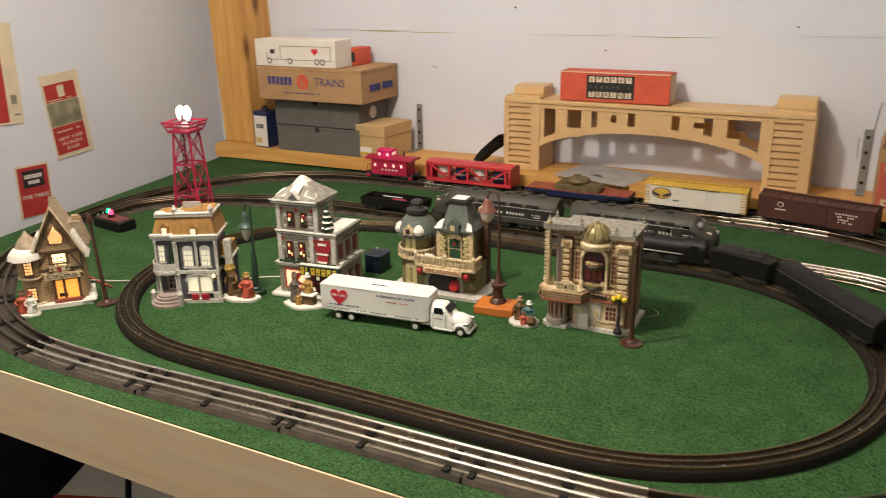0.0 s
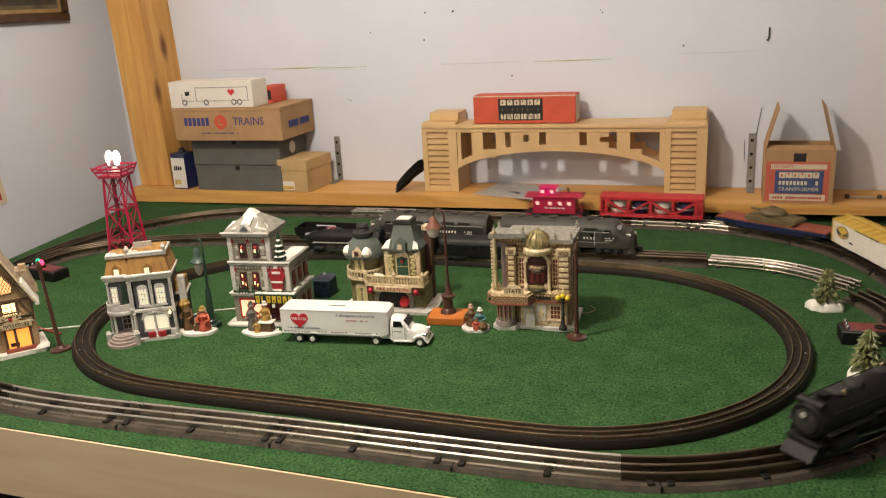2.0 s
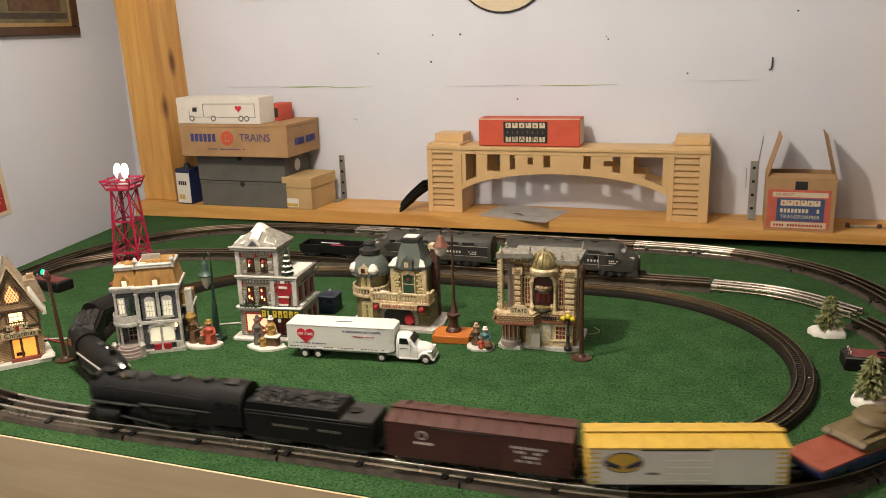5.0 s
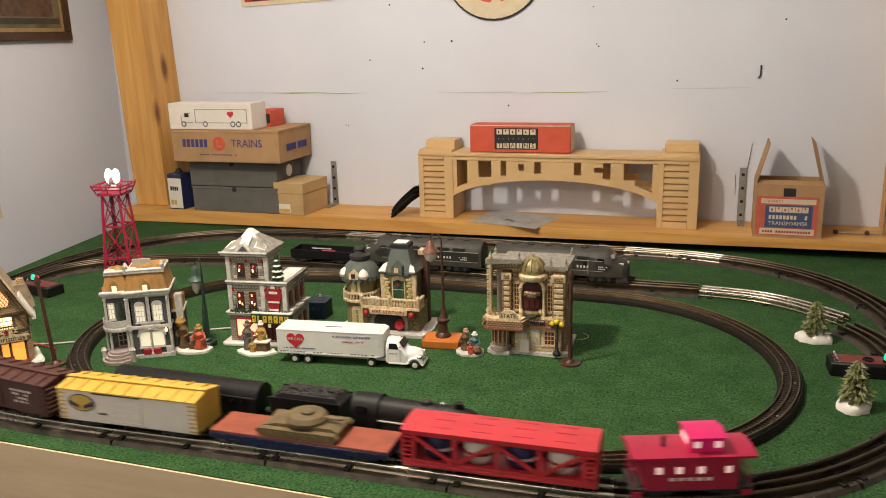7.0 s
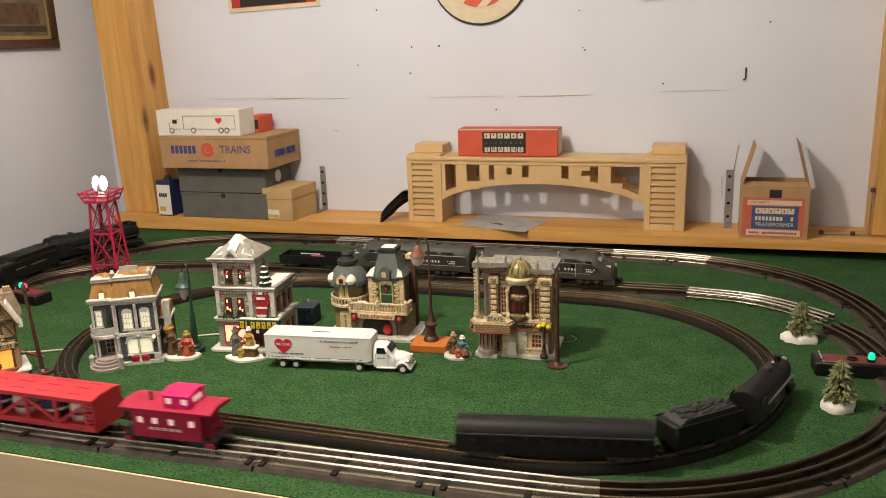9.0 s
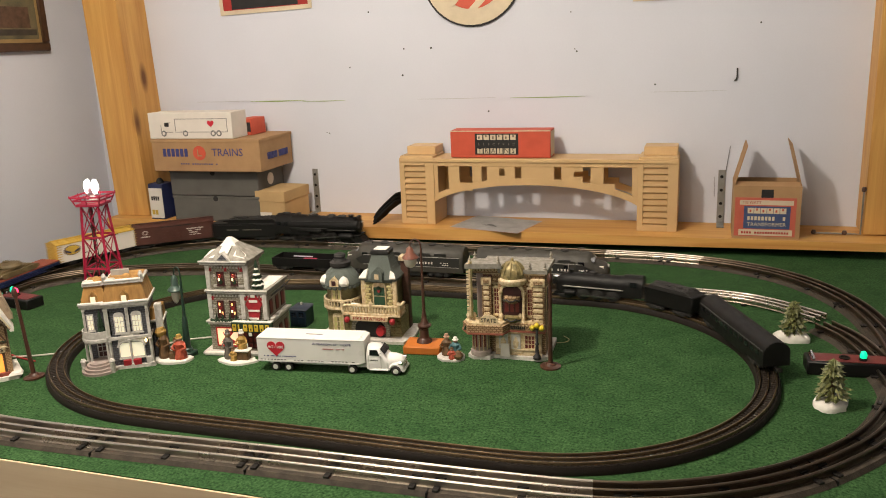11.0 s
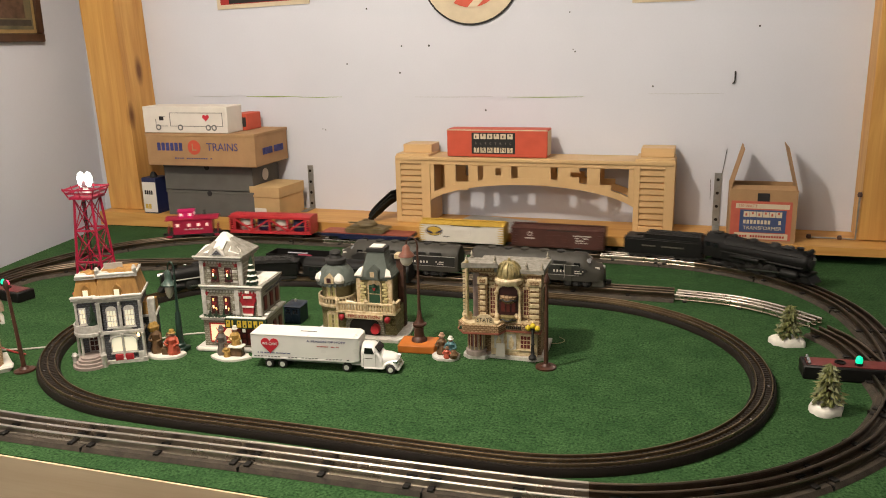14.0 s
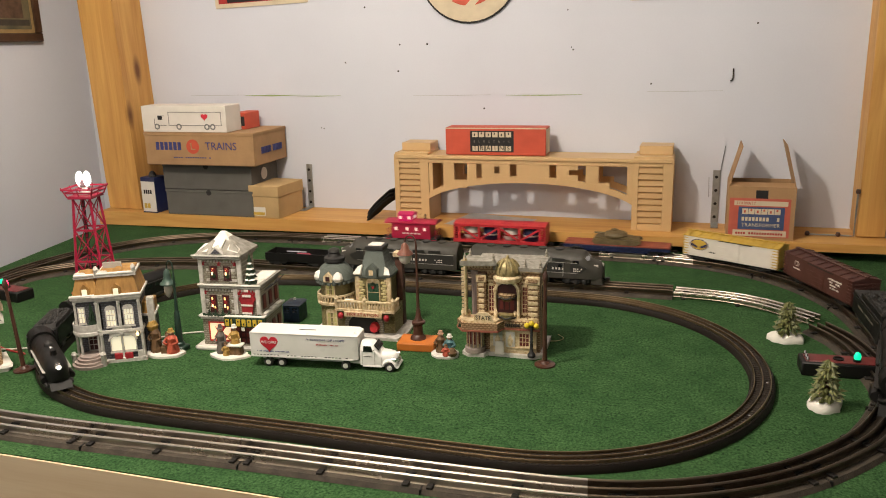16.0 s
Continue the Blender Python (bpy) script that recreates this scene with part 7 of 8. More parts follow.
    for i in range(7):
        a_ = math.pi * (1.0 + i / 6)
        part("booth_mullion", lathe(B(), [(1.2, 16), (1.0, 44)], 6, (22 + 14.6 * math.cos(a_), 8 + 14.6 * math.sin(a_), 0)), TRIMC, h)
    # arched hood and relief round the central bay
    part("bay_hood", loft(B(), [[(78 + r * math.cos(a), y, 116 + r * 0.8 * math.sin(a)) for r, y in ((17, 12), (17, 6), (22, 6), (22, 12))] for a in [math.pi * i / 14 for i in range(15)]]), TRIMC, h)
    for x in (58, 98):
        part("bay_column", lathe(B(), [(4, 62), (4, 66), (2.8, 68), (2.4, 110), (4, 114), (4, 117)], 10, (x, 9, 0)), TRIMC, h)
    # raised relief
    studs(h, "dentil", TRIMC, 3.2, 2.6, 4, [(44 + i * 5.2, 18, 144) for i in range(13)])
    studs(h, "dentil", TRIMC, 3.2, 2.6, 4, [(14 + i * 5.4, 4 + i * 0.45, 155) for i in range(8)])
    studs(h, "quoin", TRIMC, 5, 2.0, 5.4, [(x + (1.5 if k % 2 else -1.5), 18, 68 + k * 7) for x in (56, 100) for k in range(10) if not 46 < x < 50])
    studs(h, "rosette", TRIMC, 6, 2.8, 6, [(x, 8, z) for x in (34, 123) for z in (136, 62)] + [(78, 12, 128), (64, 12, 126), (92, 12, 126)])
    studs(h, "street_block", TRIMC, 6.5, 1.6, 4.4, [(52 + i * 8.4, 8, z) for i in range(10) for z in (47.5,)])
    studs(h, "marquee_stud", TRIMC, 2.4, 1.4, 2.4, [(80 + i * 6, 2.2, 61) for i in range(9)])
    studs(h, "side_band", MAROON, 7, 1.2, 3.2, [(30 + i * 9, 18, 140) for i in range(2)])
    # street level
    part("booth", lathe(B(), [(18, 6), (18, 14), (14, 16), (14, 52)], 18, (22, 8, 0)), STEPM, h)
    for a in (215, 245, 275, 305):
        x, y = 22 + 14 * math.cos(radians(a)), 8 + 14 * math.sin(radians(a))
        bm = B()
        box(bm, -2.6, 2.6, -0.8, 0.8, 22, 44)
        part("booth_window", bm, REDWIN, h, m=pose(x * MM, y * MM, 0, 0, 0, a + 90))
    part("street_wall", box(B(), 48, 128, 8, 20, 6, 52), TRIMC, h)
    for x in (54, 76):
        part("poster_case", box(B(), x, x + 16, 6, 8.4, 16, 44, 0.5), TRIMW, h)
    window(h, 100, 20, 16, 22, 8, TRIMC, REDWIN, 2, 2)
    for x in (54, 78, 100):
        part("lower_panel", box(B(), x, x + 18, 6.6, 8.4, 8, 14, 0.5), TRIMC, h)
    part("easel_sign", prism(B(), [(-8, 6), (8, 6), (7, 28), (-7, 28)], 0, 2, "y"), OFFW, h, m=pose(0.066, -0.002, 0, -8, 0, 0))
    for y in (30, 52, 74):
        side_window(h, 134, y, 80, 10, 40, TRIMC, MAROON)
    lp = part("globe_lamp", lathe(B(), [(7, 6), (7, 10), (3.5, 14), (2.6, 30), (3.6, 32), (2.4, 34), (2, 62)], 10, (122, -2, 0)), SOOT, h)
    for x, z in ((114, 60), (122, 64), (130, 60)):
        part("globe", lathe(B(), [(1, z - 5), (4.2, z - 2.5), (5, z), (4.2, z + 2.5), (1, z + 5)], 10, (x, -2, 0)), GLOBE, lp, smooth=True)
    return h


GLOBE = mat("yellow_globe", (0.72, 0.55, 0.03), 0.35)


def make_christmas_shop():
    h = thing("toy_christmas_shop", "timbered ceramic christmas shop with glowing windows", "toy shop", -1.206, 0.797, 0.0, 47)
    h.scale = (0.82, 0.86, 1.02)
    part("base", prism(B(), [(-22, 6), (0, -14), (104, -12), (112, 12), (104, 84), (-20, 84)], 0, 7, "z"), SNOW, h)
    part("wall", box(B(), 6, 96, 4, 76, 7, 92), TIMBER, h)
    part("gable_wall", prism(B(), [(10, 92), (96, 92), (53, 160)], 2, 70, "y"), TIMBER, h)
    r = part("roof", prism(B(), [(0, 84), (8, 84), (53, 156), (98, 84), (106, 84), (53, 170)], -4, 80, "y"), ROOFBR, h)
    part("roof_snow", prism(B(), [(-4, 80), (3, 80), (26, 119), (19, 123)], -7, 40, "y"), SNOW, r)
    part("roof_snow", prism(B(), [(110, 80), (103, 80), (80, 119), (87, 123)], -7, 50, "y"), SNOW, r)
    part("barge_board", bar(B(), (3, -5, 84), (53, -5, 164), 4, 5), TIMB, h)
    part("barge_board", bar(B(), (103, -5, 84), (53, -5, 164), 4, 5), TIMB, h)
    part("gable_window", prism(B(), [(42, 106), (64, 106), (66, 118), (53, 134), (40, 118)], 0.4, 2.4, "y"), WARM, h)
    g = B()
    for k in range(-3, 4):
        bar(g, (53 + k * 6 - 10, 0, 104), (53 + k * 6 + 10, 0, 132), 0.9)
        bar(g, (53 + k * 6 + 10, 0, 104), (53 + k * 6 - 10, 0, 132), 0.9)
    part("lattice", g, TIMB, h)
    for x in (8, 36, 70, 94):
        part("timber", bar(B(), (x, 3, 52), (x, 3, 92), 3), TIMB, h)
    for z in (92, 62):
        part("timber", bar(B(), (8, 2.6, z), (96, 2.6, z), 4), TIMB, h)
    for a, b in (((12, 64), (32, 90)), ((92, 64), (74, 90))):
        part("timber", bar(B(), (a[0], 3, a[1]), (b[0], 3, b[1]), 2.6), TIMB, h)
    window(h, 42, 68, 24, 20, 3, TIMB, WARMB, 2, 2)
    # left turret
    part("turret", lathe(B(), [(22, 7), (22, 50), (25, 54), (25, 88), (23, 90)], 16, (-2, 20, 0)), TIMBER, h)
    part("turret_roof", lathe(B(), [(32, 84), (28, 96), (16, 112), (6, 122), (1, 128)], 14, (-2, 20, 0)), ROOFBR, h)
    part("turret_snow", lathe(B(), [(33, 85), (31, 93), (22, 101), (8, 103)], 9, (-8, 12, 0)), SNOW, h)
    for z in (60, 16):
        window(h, -10, z, 13, 20, -4.5 if z > 30 else -2, TIMB, WARM, 2, 3)
    # shop front
    part("shop_window", box(B(), 40, 84, -2, 4, 12, 42), WARMB2, h, "glowing orange shop front")
    for x in (38, 56, 84):
        part("shop_post", box(B(), x - 2.4, x + 2.4, -5, 0, 7, 46), TIMB, h)
    part("shop_sill", box(B(), 34, 90, -8, 2, 6, 13, 1), mat("red_brick_sill", (0.30, 0.07, 0.04), 0.7, 0, 0.2, 90), h)
    part("shelf_goods", box(B(), 44, 80, -3, -2, 16, 22), MAROON, h)
    sg = part("sign_board", prism(B(), [(24, 48), (88, 48), (90, 58), (74, 58), (56, 64), (38, 58), (22, 58)], -9, -5, "y"), TRIMC, h)
    words("lettering", "Christmas", 0.0125, INK, sg, 0.056, -0.0093, 0.0535, width=0.056)
    part("rear_gable", prism(B(), [(60, 92), (112, 92), (98, 132), (74, 132)], 30, 74, "y"), ROOFBR, h)
    part("chimney", box(B(), 84, 98, 40, 54, 90, 140, 1), TIMBER, h)
    part("spire", lathe(B(), [(12, 120), (9, 140), (2, 172)], 10, (48, 62, 0)), ROOFBR, h)
    garland(h, 30, 92, -7, 66, 2.2, 8)
    snow_lump(h, [(84, -16), (112, -14), (114, 8), (92, 4)], 7, 4, 7)
    # carved gable edge, balcony and timber framing in cream and brown
    for sx_, x_ in ((1, 3), (-1, 103)):
        part("gable_edge", bar(B(), (x_, -7.5, 86), (53, -7.5, 168), 2.2, 3), TRIMC, h)
        part("gable_snow", bar(B(), (x_, -6, 90), (x_ + sx_ * 20, -6, 122), 5, 5), SNOW, h)
    part("balcony", box(B(), 34, 74, -9, 3, 62, 66, 0.8), TRIMC, h)
    for i in range(9):
        part("baluster", lathe(B(), [(1.2, 66), (1.8, 69), (1.2, 73)], 6, (36 + i * 4.5, -7.5, 0)), TRIMC, h)
    part("balcony_rail", box(B(), 34, 74, -9, -6, 73, 75.5, 0.5), TIMB, h)
    for x0_, x1_, z0_, z1_ in ((10, 34, 52, 62), (10, 34, 62, 52), (74, 95, 52, 62), (74, 95, 62, 52), (12, 30, 92, 112), (94, 76, 92, 112)):
        part("timber", bar(B(), (x0_, 1.8, z0_), (x1_, 1.8, z1_), 2.0), TRIMC, h)
    for z_ in (7, 50, 90):
        part("turret_band", lathe(B(), [(26, z_), (27, z_ + 1.5), (26, z_ + 3)], 16, (-2, 20, 0)), TRIMC, h)
    part("door_glow", box(B(), 60, 80, -3.6, -2.2, 14, 40), WARMB2, h)
    bow(h, 53, -10, 66, 4)
    return h


TIMB = mat("dark_timber", (0.12, 0.065, 0.035), 0.7, 0, 0.2, 90)
WARMB2 = glow("orange_shop_light", (0.95, 0.36, 0.06), 1.0)
make_manor()
make_store()
make_fire_house()
make_theatre()
make_christmas_shop()


# ---- the white lorry: x ahead ----
HUBM = mat("bright_wheel_hub", (0.74, 0.72, 0.68), 0.3, 0.3, 0.05)


def make_lorry():
    t = thing("toy_lorry", "white die-cast lorry with a long trailer and red heart", "toy truck", -0.729, 0.997, 0.0, 6.5)
    t.scale = (1.09, 1.04, 1.06)
    tr = part("trailer", loft(B(), [[(-26, -22, 17), (-26, 22, 17), (-26, 22, 55), (-26, -22, 55)], [(134, -22, 17), (134, 22, 17), (134, 22, 55), (134, -22, 55)], [(141, -18, 18), (141, 18, 18), (141, 18, 54), (141, -18, 54)]]), WHITE, t, "white box trailer")
    part("roof_edge", box(B(), -26.5, 134, -22.6, 22.6, 54.2, 55.6, 0.5), WHITE, tr)
    part("roof_slot", box(B(), 46, 72, -2, 0, 55.4, 56.0), INK, tr)
    part("side_skirt", box(B(), -26.5, 134, -22.6, 22.6, 16, 19, 0.5), WHITE, tr)
    bars(tr, "rivet_row", INK, -22, -22.7, 19.5, 150, 1.0, 28, 0.35, 0.5)
    heart(tr, 4, 39, 15, -22.4)
    words("lettering", "WE CARE", 0.0062, WHITE, tr, 0.004, -0.0230, 0.0405, width=0.024)
    words("lettering", "A SEASON OF HOPE", 0.0045, INKBLUE, tr, 0.092, -0.0223, 0.0475, width=0.060)
    bars(tr, "small_print", INKRED, 78, -22.3, 39, 34, 1.6, 16, 0.35)
    bars(tr, "small_print", INKBLUE, -16, -22.3, 25, 54, 1.6, 26, 0.35, seed=4)
    cab = part("cab", loft(B(), [arch(33, 8, 43, 10, 143), arch(34, 8, 44.5, 10, 147), arch(34, 8, 44.5, 10, 160), arch(33, 8, 42, 10, 164), arch(34, 8, 33, 10, 171), arch(33, 8, 29, 10, 175)]), WHITE, t, "rounded white cab")
    part("bonnet", loft(B(), [arch(30, 10, 29.5, 10, 172), arch(29, 10, 28.5, 10, 184), arch(25, 10, 26.5, 10, 192), arch(19, 11, 23, 10, 196.5), arch(10, 12, 19, 10, 198)]), WHITE, cab)
    part("windscreen", loft(B(), [[(163.6, -13, 40), (163.6, 13, 40), (170.6, 14, 32), (170.6, -14, 32)], [(164.8, -13, 41), (164.8, 13, 41), (171.8, 14, 33), (171.8, -14, 33)]]), GLASSD, cab)
    for sy in (-1, 1):
        part("side_window", prism(B(), [(148, 30), (163, 30), (160, 39), (149, 39)], sy * 16.7 - 0.6, sy * 16.7 + 0.6, "y"), GLASSD, cab)
        part("door_line", box(B(), 146.4, 146.9, sy * 17.1 - 0.3, sy * 17.1 + 0.3, 10, 30), GREYL, cab)
        part("door_line", box(B(), 165, 165.5, sy * 17.1 - 0.3, sy * 17.1 + 0.3, 10, 30), GREYL, cab)
        part("fender", loft(B(), [[(187 - r * math.cos(a), y, 7 + r * math.sin(a)) for r, y in ((8.2, sy * 10), (8.2, sy * 18), (10, sy * 18), (12, sy * 14.5), (12, sy * 10))] for a in [math.pi * (0.02 + 0.96 * i / 12) for i in range(13)]]), WHITE, cab)
        part("headlight", lathe(B(), [(3.2, 191), (3.2, 196.5), (2.2, 197.5)], 12, (0, sy * 14, 18), "x"), CHROME, cab)
        part("mirror", bar(B(), (164, sy * 17, 33), (167, sy * 20, 35), 1.0), CHROME, cab)
        part("running_step", box(B(), 147, 176, sy * 16 - 2.4, sy * 16 + 2.4, 6, 8.4, 0.6), WHITE, cab)
        bars(cab, "door_print", INK, 149, sy * 17.2, 22, 12, 1.3, 7, 0.35, 0.4)
    for k in range(4):
        part("grille_bar", box(B(), 195, 198.6 - k * 0.2, -9, 9, 9.5 + k * 2.6, 10.8 + k * 2.6, 0.3), CHROME, cab)
    part("bumper", box(B(), 196, 200.5, -17, 17, 4.5, 8, 1), WHITE, cab)
    part("fifth_wheel", box(B(), 112, 146, -12, 12, 8, 14, 1), WHITE, t)
    part("chassis", box(B(), -14, 190, -6, 6, 7, 12), WHITE, t)
    for x in (0, 21, 121, 188):
        for sy in (-1, 1):
            w = part("wheel", lathe(B(), [(5.6, sy * 17 - 3.5), (7, sy * 17 - 2.8), (7, sy * 17 + 2.8), (5.6, sy * 17 + 3.5)], 16, (x, 0, 7), "y"), SOOT, t, "black tyre")
            part("hub", lathe(B(), [(4.2, sy * 17 + sy * 3.0), (4.0, sy * 20.8), (3.0, sy * 21.0), (2.2, sy * 20.6), (1.4, sy * 21.4)], 14, (x, 0, 7), "y"), HUBM, w)
    return t


make_lorry()


# ---- lamp posts ----
def gooseneck(name, label, x, y, z, h, r, polem, capm, glassm, lean=0.0, rz=0.0, drop=30):
    t = thing(name, label, "lamp post", x, y, z, rz)
    t.matrix_basis = pose(x, y, z, 0, lean, rz)
    part("base", lathe(B(), [(12, 0), (12, 3), (8, 5), (5, 12), (3.4, 26)], 14), polem, t)
    part("pole", lathe(B(), [(3.2, 10), (2.4, h * 0.5), (1.8, h - 18)], 10), polem, t)
    pts = [(-r + r * math.cos(a), 0, h - 18 + r * math.sin(a) * 1.4) for a in [math.pi * i / 10 for i in range(11)]]
    part("arm", tube(B(), [(0, 0, h - 22)] + pts, 1.4, 6), polem, t)
    s = part("shade", lathe(B(), [(2, h - 17), (6, h - 21), (7, h - 28), (13, h - 34), (14, h - 37), (11, h - 38)], 16, (-2 * r, 0, 0)), capm, t)
    part("globe", lathe(B(), [(10.5, h - 37), (11, h - 44), (8, h - 51), (3, h - 54)], 14, (-2 * r, 0, 0)), glassm, t, smooth=True)
    return t


BRONZE = mat("bronze_brown_paint", (0.085, 0.035, 0.022), 0.35, 0, 0.2, 80)
COPPER = mat("copper_brown_shade", (0.22, 0.085, 0.055), 0.35, 0, 0.15, 80)
FROST = mat("frosted_glass", (0.60, 0.55, 0.48), 0.35, 0, 0.06, 60)
LGREENP = mat("dark_green_paint", (0.020, 0.052, 0.036), 0.4, 0, 0.2, 80)
blk = thing("lamp_plinth", "orange wooden block with a dark pedestal under the lamp", "plinth", -0.515, 1.116, 0.0, 6)
part("block", box(B(), -32, 32, -24, 24, 0, 14, 1.5), mat("orange_block_paint", (0.55, 0.16, 0.02), 0.55, 0, 0.1, 50), blk)
part("pedestal", lathe(B(), [(14, 14), (13, 18), (9, 22), (8, 38), (10, 40), (6, 42)], 12, (0, 4, 0)), BRONZE, blk)
gooseneck("lamp_post", "tall bronze gooseneck lamp post standing on an orange block", -0.514, 1.120, 0.0425, 158, 10, BRONZE, COPPER, FROST)
gl = thing("lamp_post", "dark green lamp post with bell shade and frosted globe", "lamp post", -0.928, 0.995, 0.0)
gl.matrix_basis = pose(-0.916, 1.004, 0.0, 0, 1.5, 0)
gl.scale = (0.92, 0.92, 1.06)
part("base", box(B(), -15, 15, -13, 13, 0, 9, 2), LGREENP, gl)
part("pedestal", lathe(B(), [(11, 8), (10, 13), (7.5, 15), (6, 40), (5, 66), (3.2, 69)], 12), LGREENP, gl)
part("pole", lathe(B(), [(3.2, 68), (2.2, 110), (1.8, 132)], 10), LGREENP, gl)
part("arm", tube(B(), [(0, 0, 128)] + [(-7 + 7 * math.cos(a), 0, 138 + 14 * math.sin(a)) for a in [math.pi * i / 10 for i in range(11)]] + [(-14, 0, 134)], 1.3, 7), LGREENP, gl)
SHADEG = mat("grey_green_shade", (0.06, 0.105, 0.085), 0.35)
part("shade", lathe(B(), [(2, 138), (5.5, 134), (6.5, 129), (7, 122), (8.5, 119), (14, 114), (13.5, 112), (7, 111)], 18, (-14, 0, 0)), SHADEG, gl)
part("globe", lathe(B(), [(6.5, 112), (8, 106), (7.5, 100), (4.5, 93), (1.5, 90)], 14, (-14, 0, 0)), FROST, gl, smooth=True)
dk = thing("dark_lamp_post", "slim bronze lamp post on a round foot beside the theatre", "lamp post", -0.289, 1.088, 0.0)
part("foot", lathe(B(), [(17, 0), (17, 2.5), (9, 4), (6, 8)], 18), BRONZE, dk)
part("pole", lathe(B(), [(4, 6), (3.2, 60), (2.6, 150)], 10), BRONZE, dk)
part("finial", lathe(B(), [(3, 140), (5, 145), (4, 152), (1, 158)], 10), BRONZE, dk)
dk2 = copy_thing(dk, pose(-1.118, 0.862, 0.0, 0, -4, 0))
dk2["label"] = "slim bronze lamp post leaning beside the christmas shop"


# ---- figurines, each a single plain mesh ----
def joined(name, label, category, pieces, x, y, z, rz, group=""):
    """One mesh with several materials out of (bmesh, material) pieces."""
    me = bpy.data.meshes.new(name)
    full = bmesh.new()
    mats = []
    for bm, m in pieces:
        if m not in mats:
            mats.append(m)
        bmesh.ops.recalc_face_normals(bm, faces=bm.faces)
        for f in bm.faces:
            f.material_index = mats.index(m)
        tmp = bpy.data.meshes.new("tmp")
        bm.to_mesh(tmp)
        bm.free()
        full.from_mesh(tmp)
        bpy.data.meshes.remove(tmp)
    bmesh.ops.scale(full, vec=(MM, MM, MM), verts=full.verts)
    full.to_mesh(me)
    full.free()
    for m in mats:
        me.materials.append(m)
    ob = new(name, me)
    ob.matrix_basis = pose(x, y, z, 0, 0, rz)
    return tagged(ob, label, category, group)


SKIN = mat("painted_ceramic_pink", (0.50, 0.30, 0.20), 0.6)
COATB = mat("brown_coat_glaze", (0.17, 0.09, 0.035), 0.55, 0, 0.25, 150)
COATR = mat("red_dress_glaze", (0.55, 0.10, 0.05), 0.5, 0, 0.2, 150)
COATY = mat("ochre_glaze", (0.50, 0.30, 0.07), 0.55, 0, 0.2, 150)
COATG = mat("grey_glaze", (0.16, 0.14, 0.12), 0.6, 0, 0.2, 150)
COATT = mat("teal_glaze", (0.08, 0.20, 0.22), 0.55, 0, 0.2, 150)


def base_blob(rx, ry, h, seed):
    a = blob_ring(rx, ry, 16, seed, 0.1)
    return loft(B(), [[(x, y, 0) for x, y in a], [(x, y, h * 0.7) for x, y in a], [(x * 0.9, y * 0.9, h) for x, y in a]])


def doll(x, y, z, h, r, coat, hat, out):
    out.append((lathe(B(), [(r, z), (r * 1.05, z + h * 0.12), (r * 0.7, z + h * 0.42), (r * 0.85, z + h * 0.62), (r * 0.45, z + h * 0.74)], 10, (x, y, 0)), coat))
    out.append((lathe(B(), [(r * 0.3, z + h * 0.72), (r * 0.48, z + h * 0.80), (r * 0.42, z + h * 0.90), (r * 0.1, z + h * 0.94)], 9, (x, y, 0)), SKIN))
    out.append((lathe(B(), [(r * 0.62, z + h * 0.87), (r * 0.45, z + h * 0.90), (r * 0.35, z + h), (r * 0.05, z + h * 1.02)], 9, (x, y, 0)), hat))
    out.append((tube(B(), [(x - r * 0.7, y, z + h * 0.62), (x - r * 1.1, y - r * 0.5, z + h * 0.46), (x - r * 0.5, y - r * 0.9, z + h * 0.42)], r * 0.22, 6), coat))
    out.append((tube(B(), [(x + r * 0.7, y, z + h * 0.62), (x + r * 1.1, y - r * 0.5, z + h * 0.46), (x + r * 0.5, y - r * 0.9, z + h * 0.42)], r * 0.22, 6), coat))


ps_ = [(base_blob(34, 20, 6, 1), SNOW)]
doll(-16, 2, 5, 56, 10, COATB, COATY, ps_)
doll(14, -2, 5, 44, 11, COATR, COATY, ps_)
doll(2, 8, 5, 34, 7, COATG, COATB, ps_)
ps_.append((box(B(), -4, 8, -10, 0, 5, 18, 1), COATB))
ps_.append((lathe(B(), [(8, 44), (10, 52), (6, 60), (1, 62)], 10, (-20, 4, 0)), COATY))
joined("figurine", "ceramic carollers in brown and red on a snowy base", "figurine", ps_, -0.926, 0.978, 0.0, 12)
ps_ = [(base_blob(34, 19, 5, 2), SNOW)]
doll(-16, 4, 4, 52, 9, COATG, COATG, ps_)
doll(8, 6, 14, 42, 9, COATY, SNOW, ps_)
doll(-4, -6, 4, 24, 6, COATY, COATB, ps_)
ps_.append((box(B(), -2, 22, -6, 8, 4, 20, 1.5), COATB))
ps_.append((box(B(), -4, 24, -8, 10, 20, 23, 1), SNOW))
joined("figurine", "ceramic street sellers at a stall on a snowy base", "figurine", ps_, -0.812, 0.998, 0.0, 8)
ps_ = [(base_blob(24, 22, 5, 3), TRIMW)]
doll(-8, 2, 4, 38, 9, COATB, SKIN, ps_)
doll(8, -2, 4, 34, 9, COATT, SNOW, ps_)
doll(4, -14, 4, 20, 6, COATR, COATB, ps_)
ps_.append((lathe(B(), [(7, 4), (9, 10), (5, 16), (1, 18)], 8, (14, -12, 0)), COATB))
joined("figurine", "small ceramic group in brown and teal on a stone base", "figurine", ps_, -0.458, 1.092, 0.0, 5)
ps_ = [(base_blob(19, 13, 4, 5), SNOW)]
doll(-7, 2, 3, 40, 9, COATR, COATB, ps_)
doll(8, 0, 3, 38, 8.5, SNOW, COATR, ps_)
joined("figurine", "ceramic pair in red and white on a snowy base", "figurine", ps_, -1.196, 0.772, 0.0, 30)

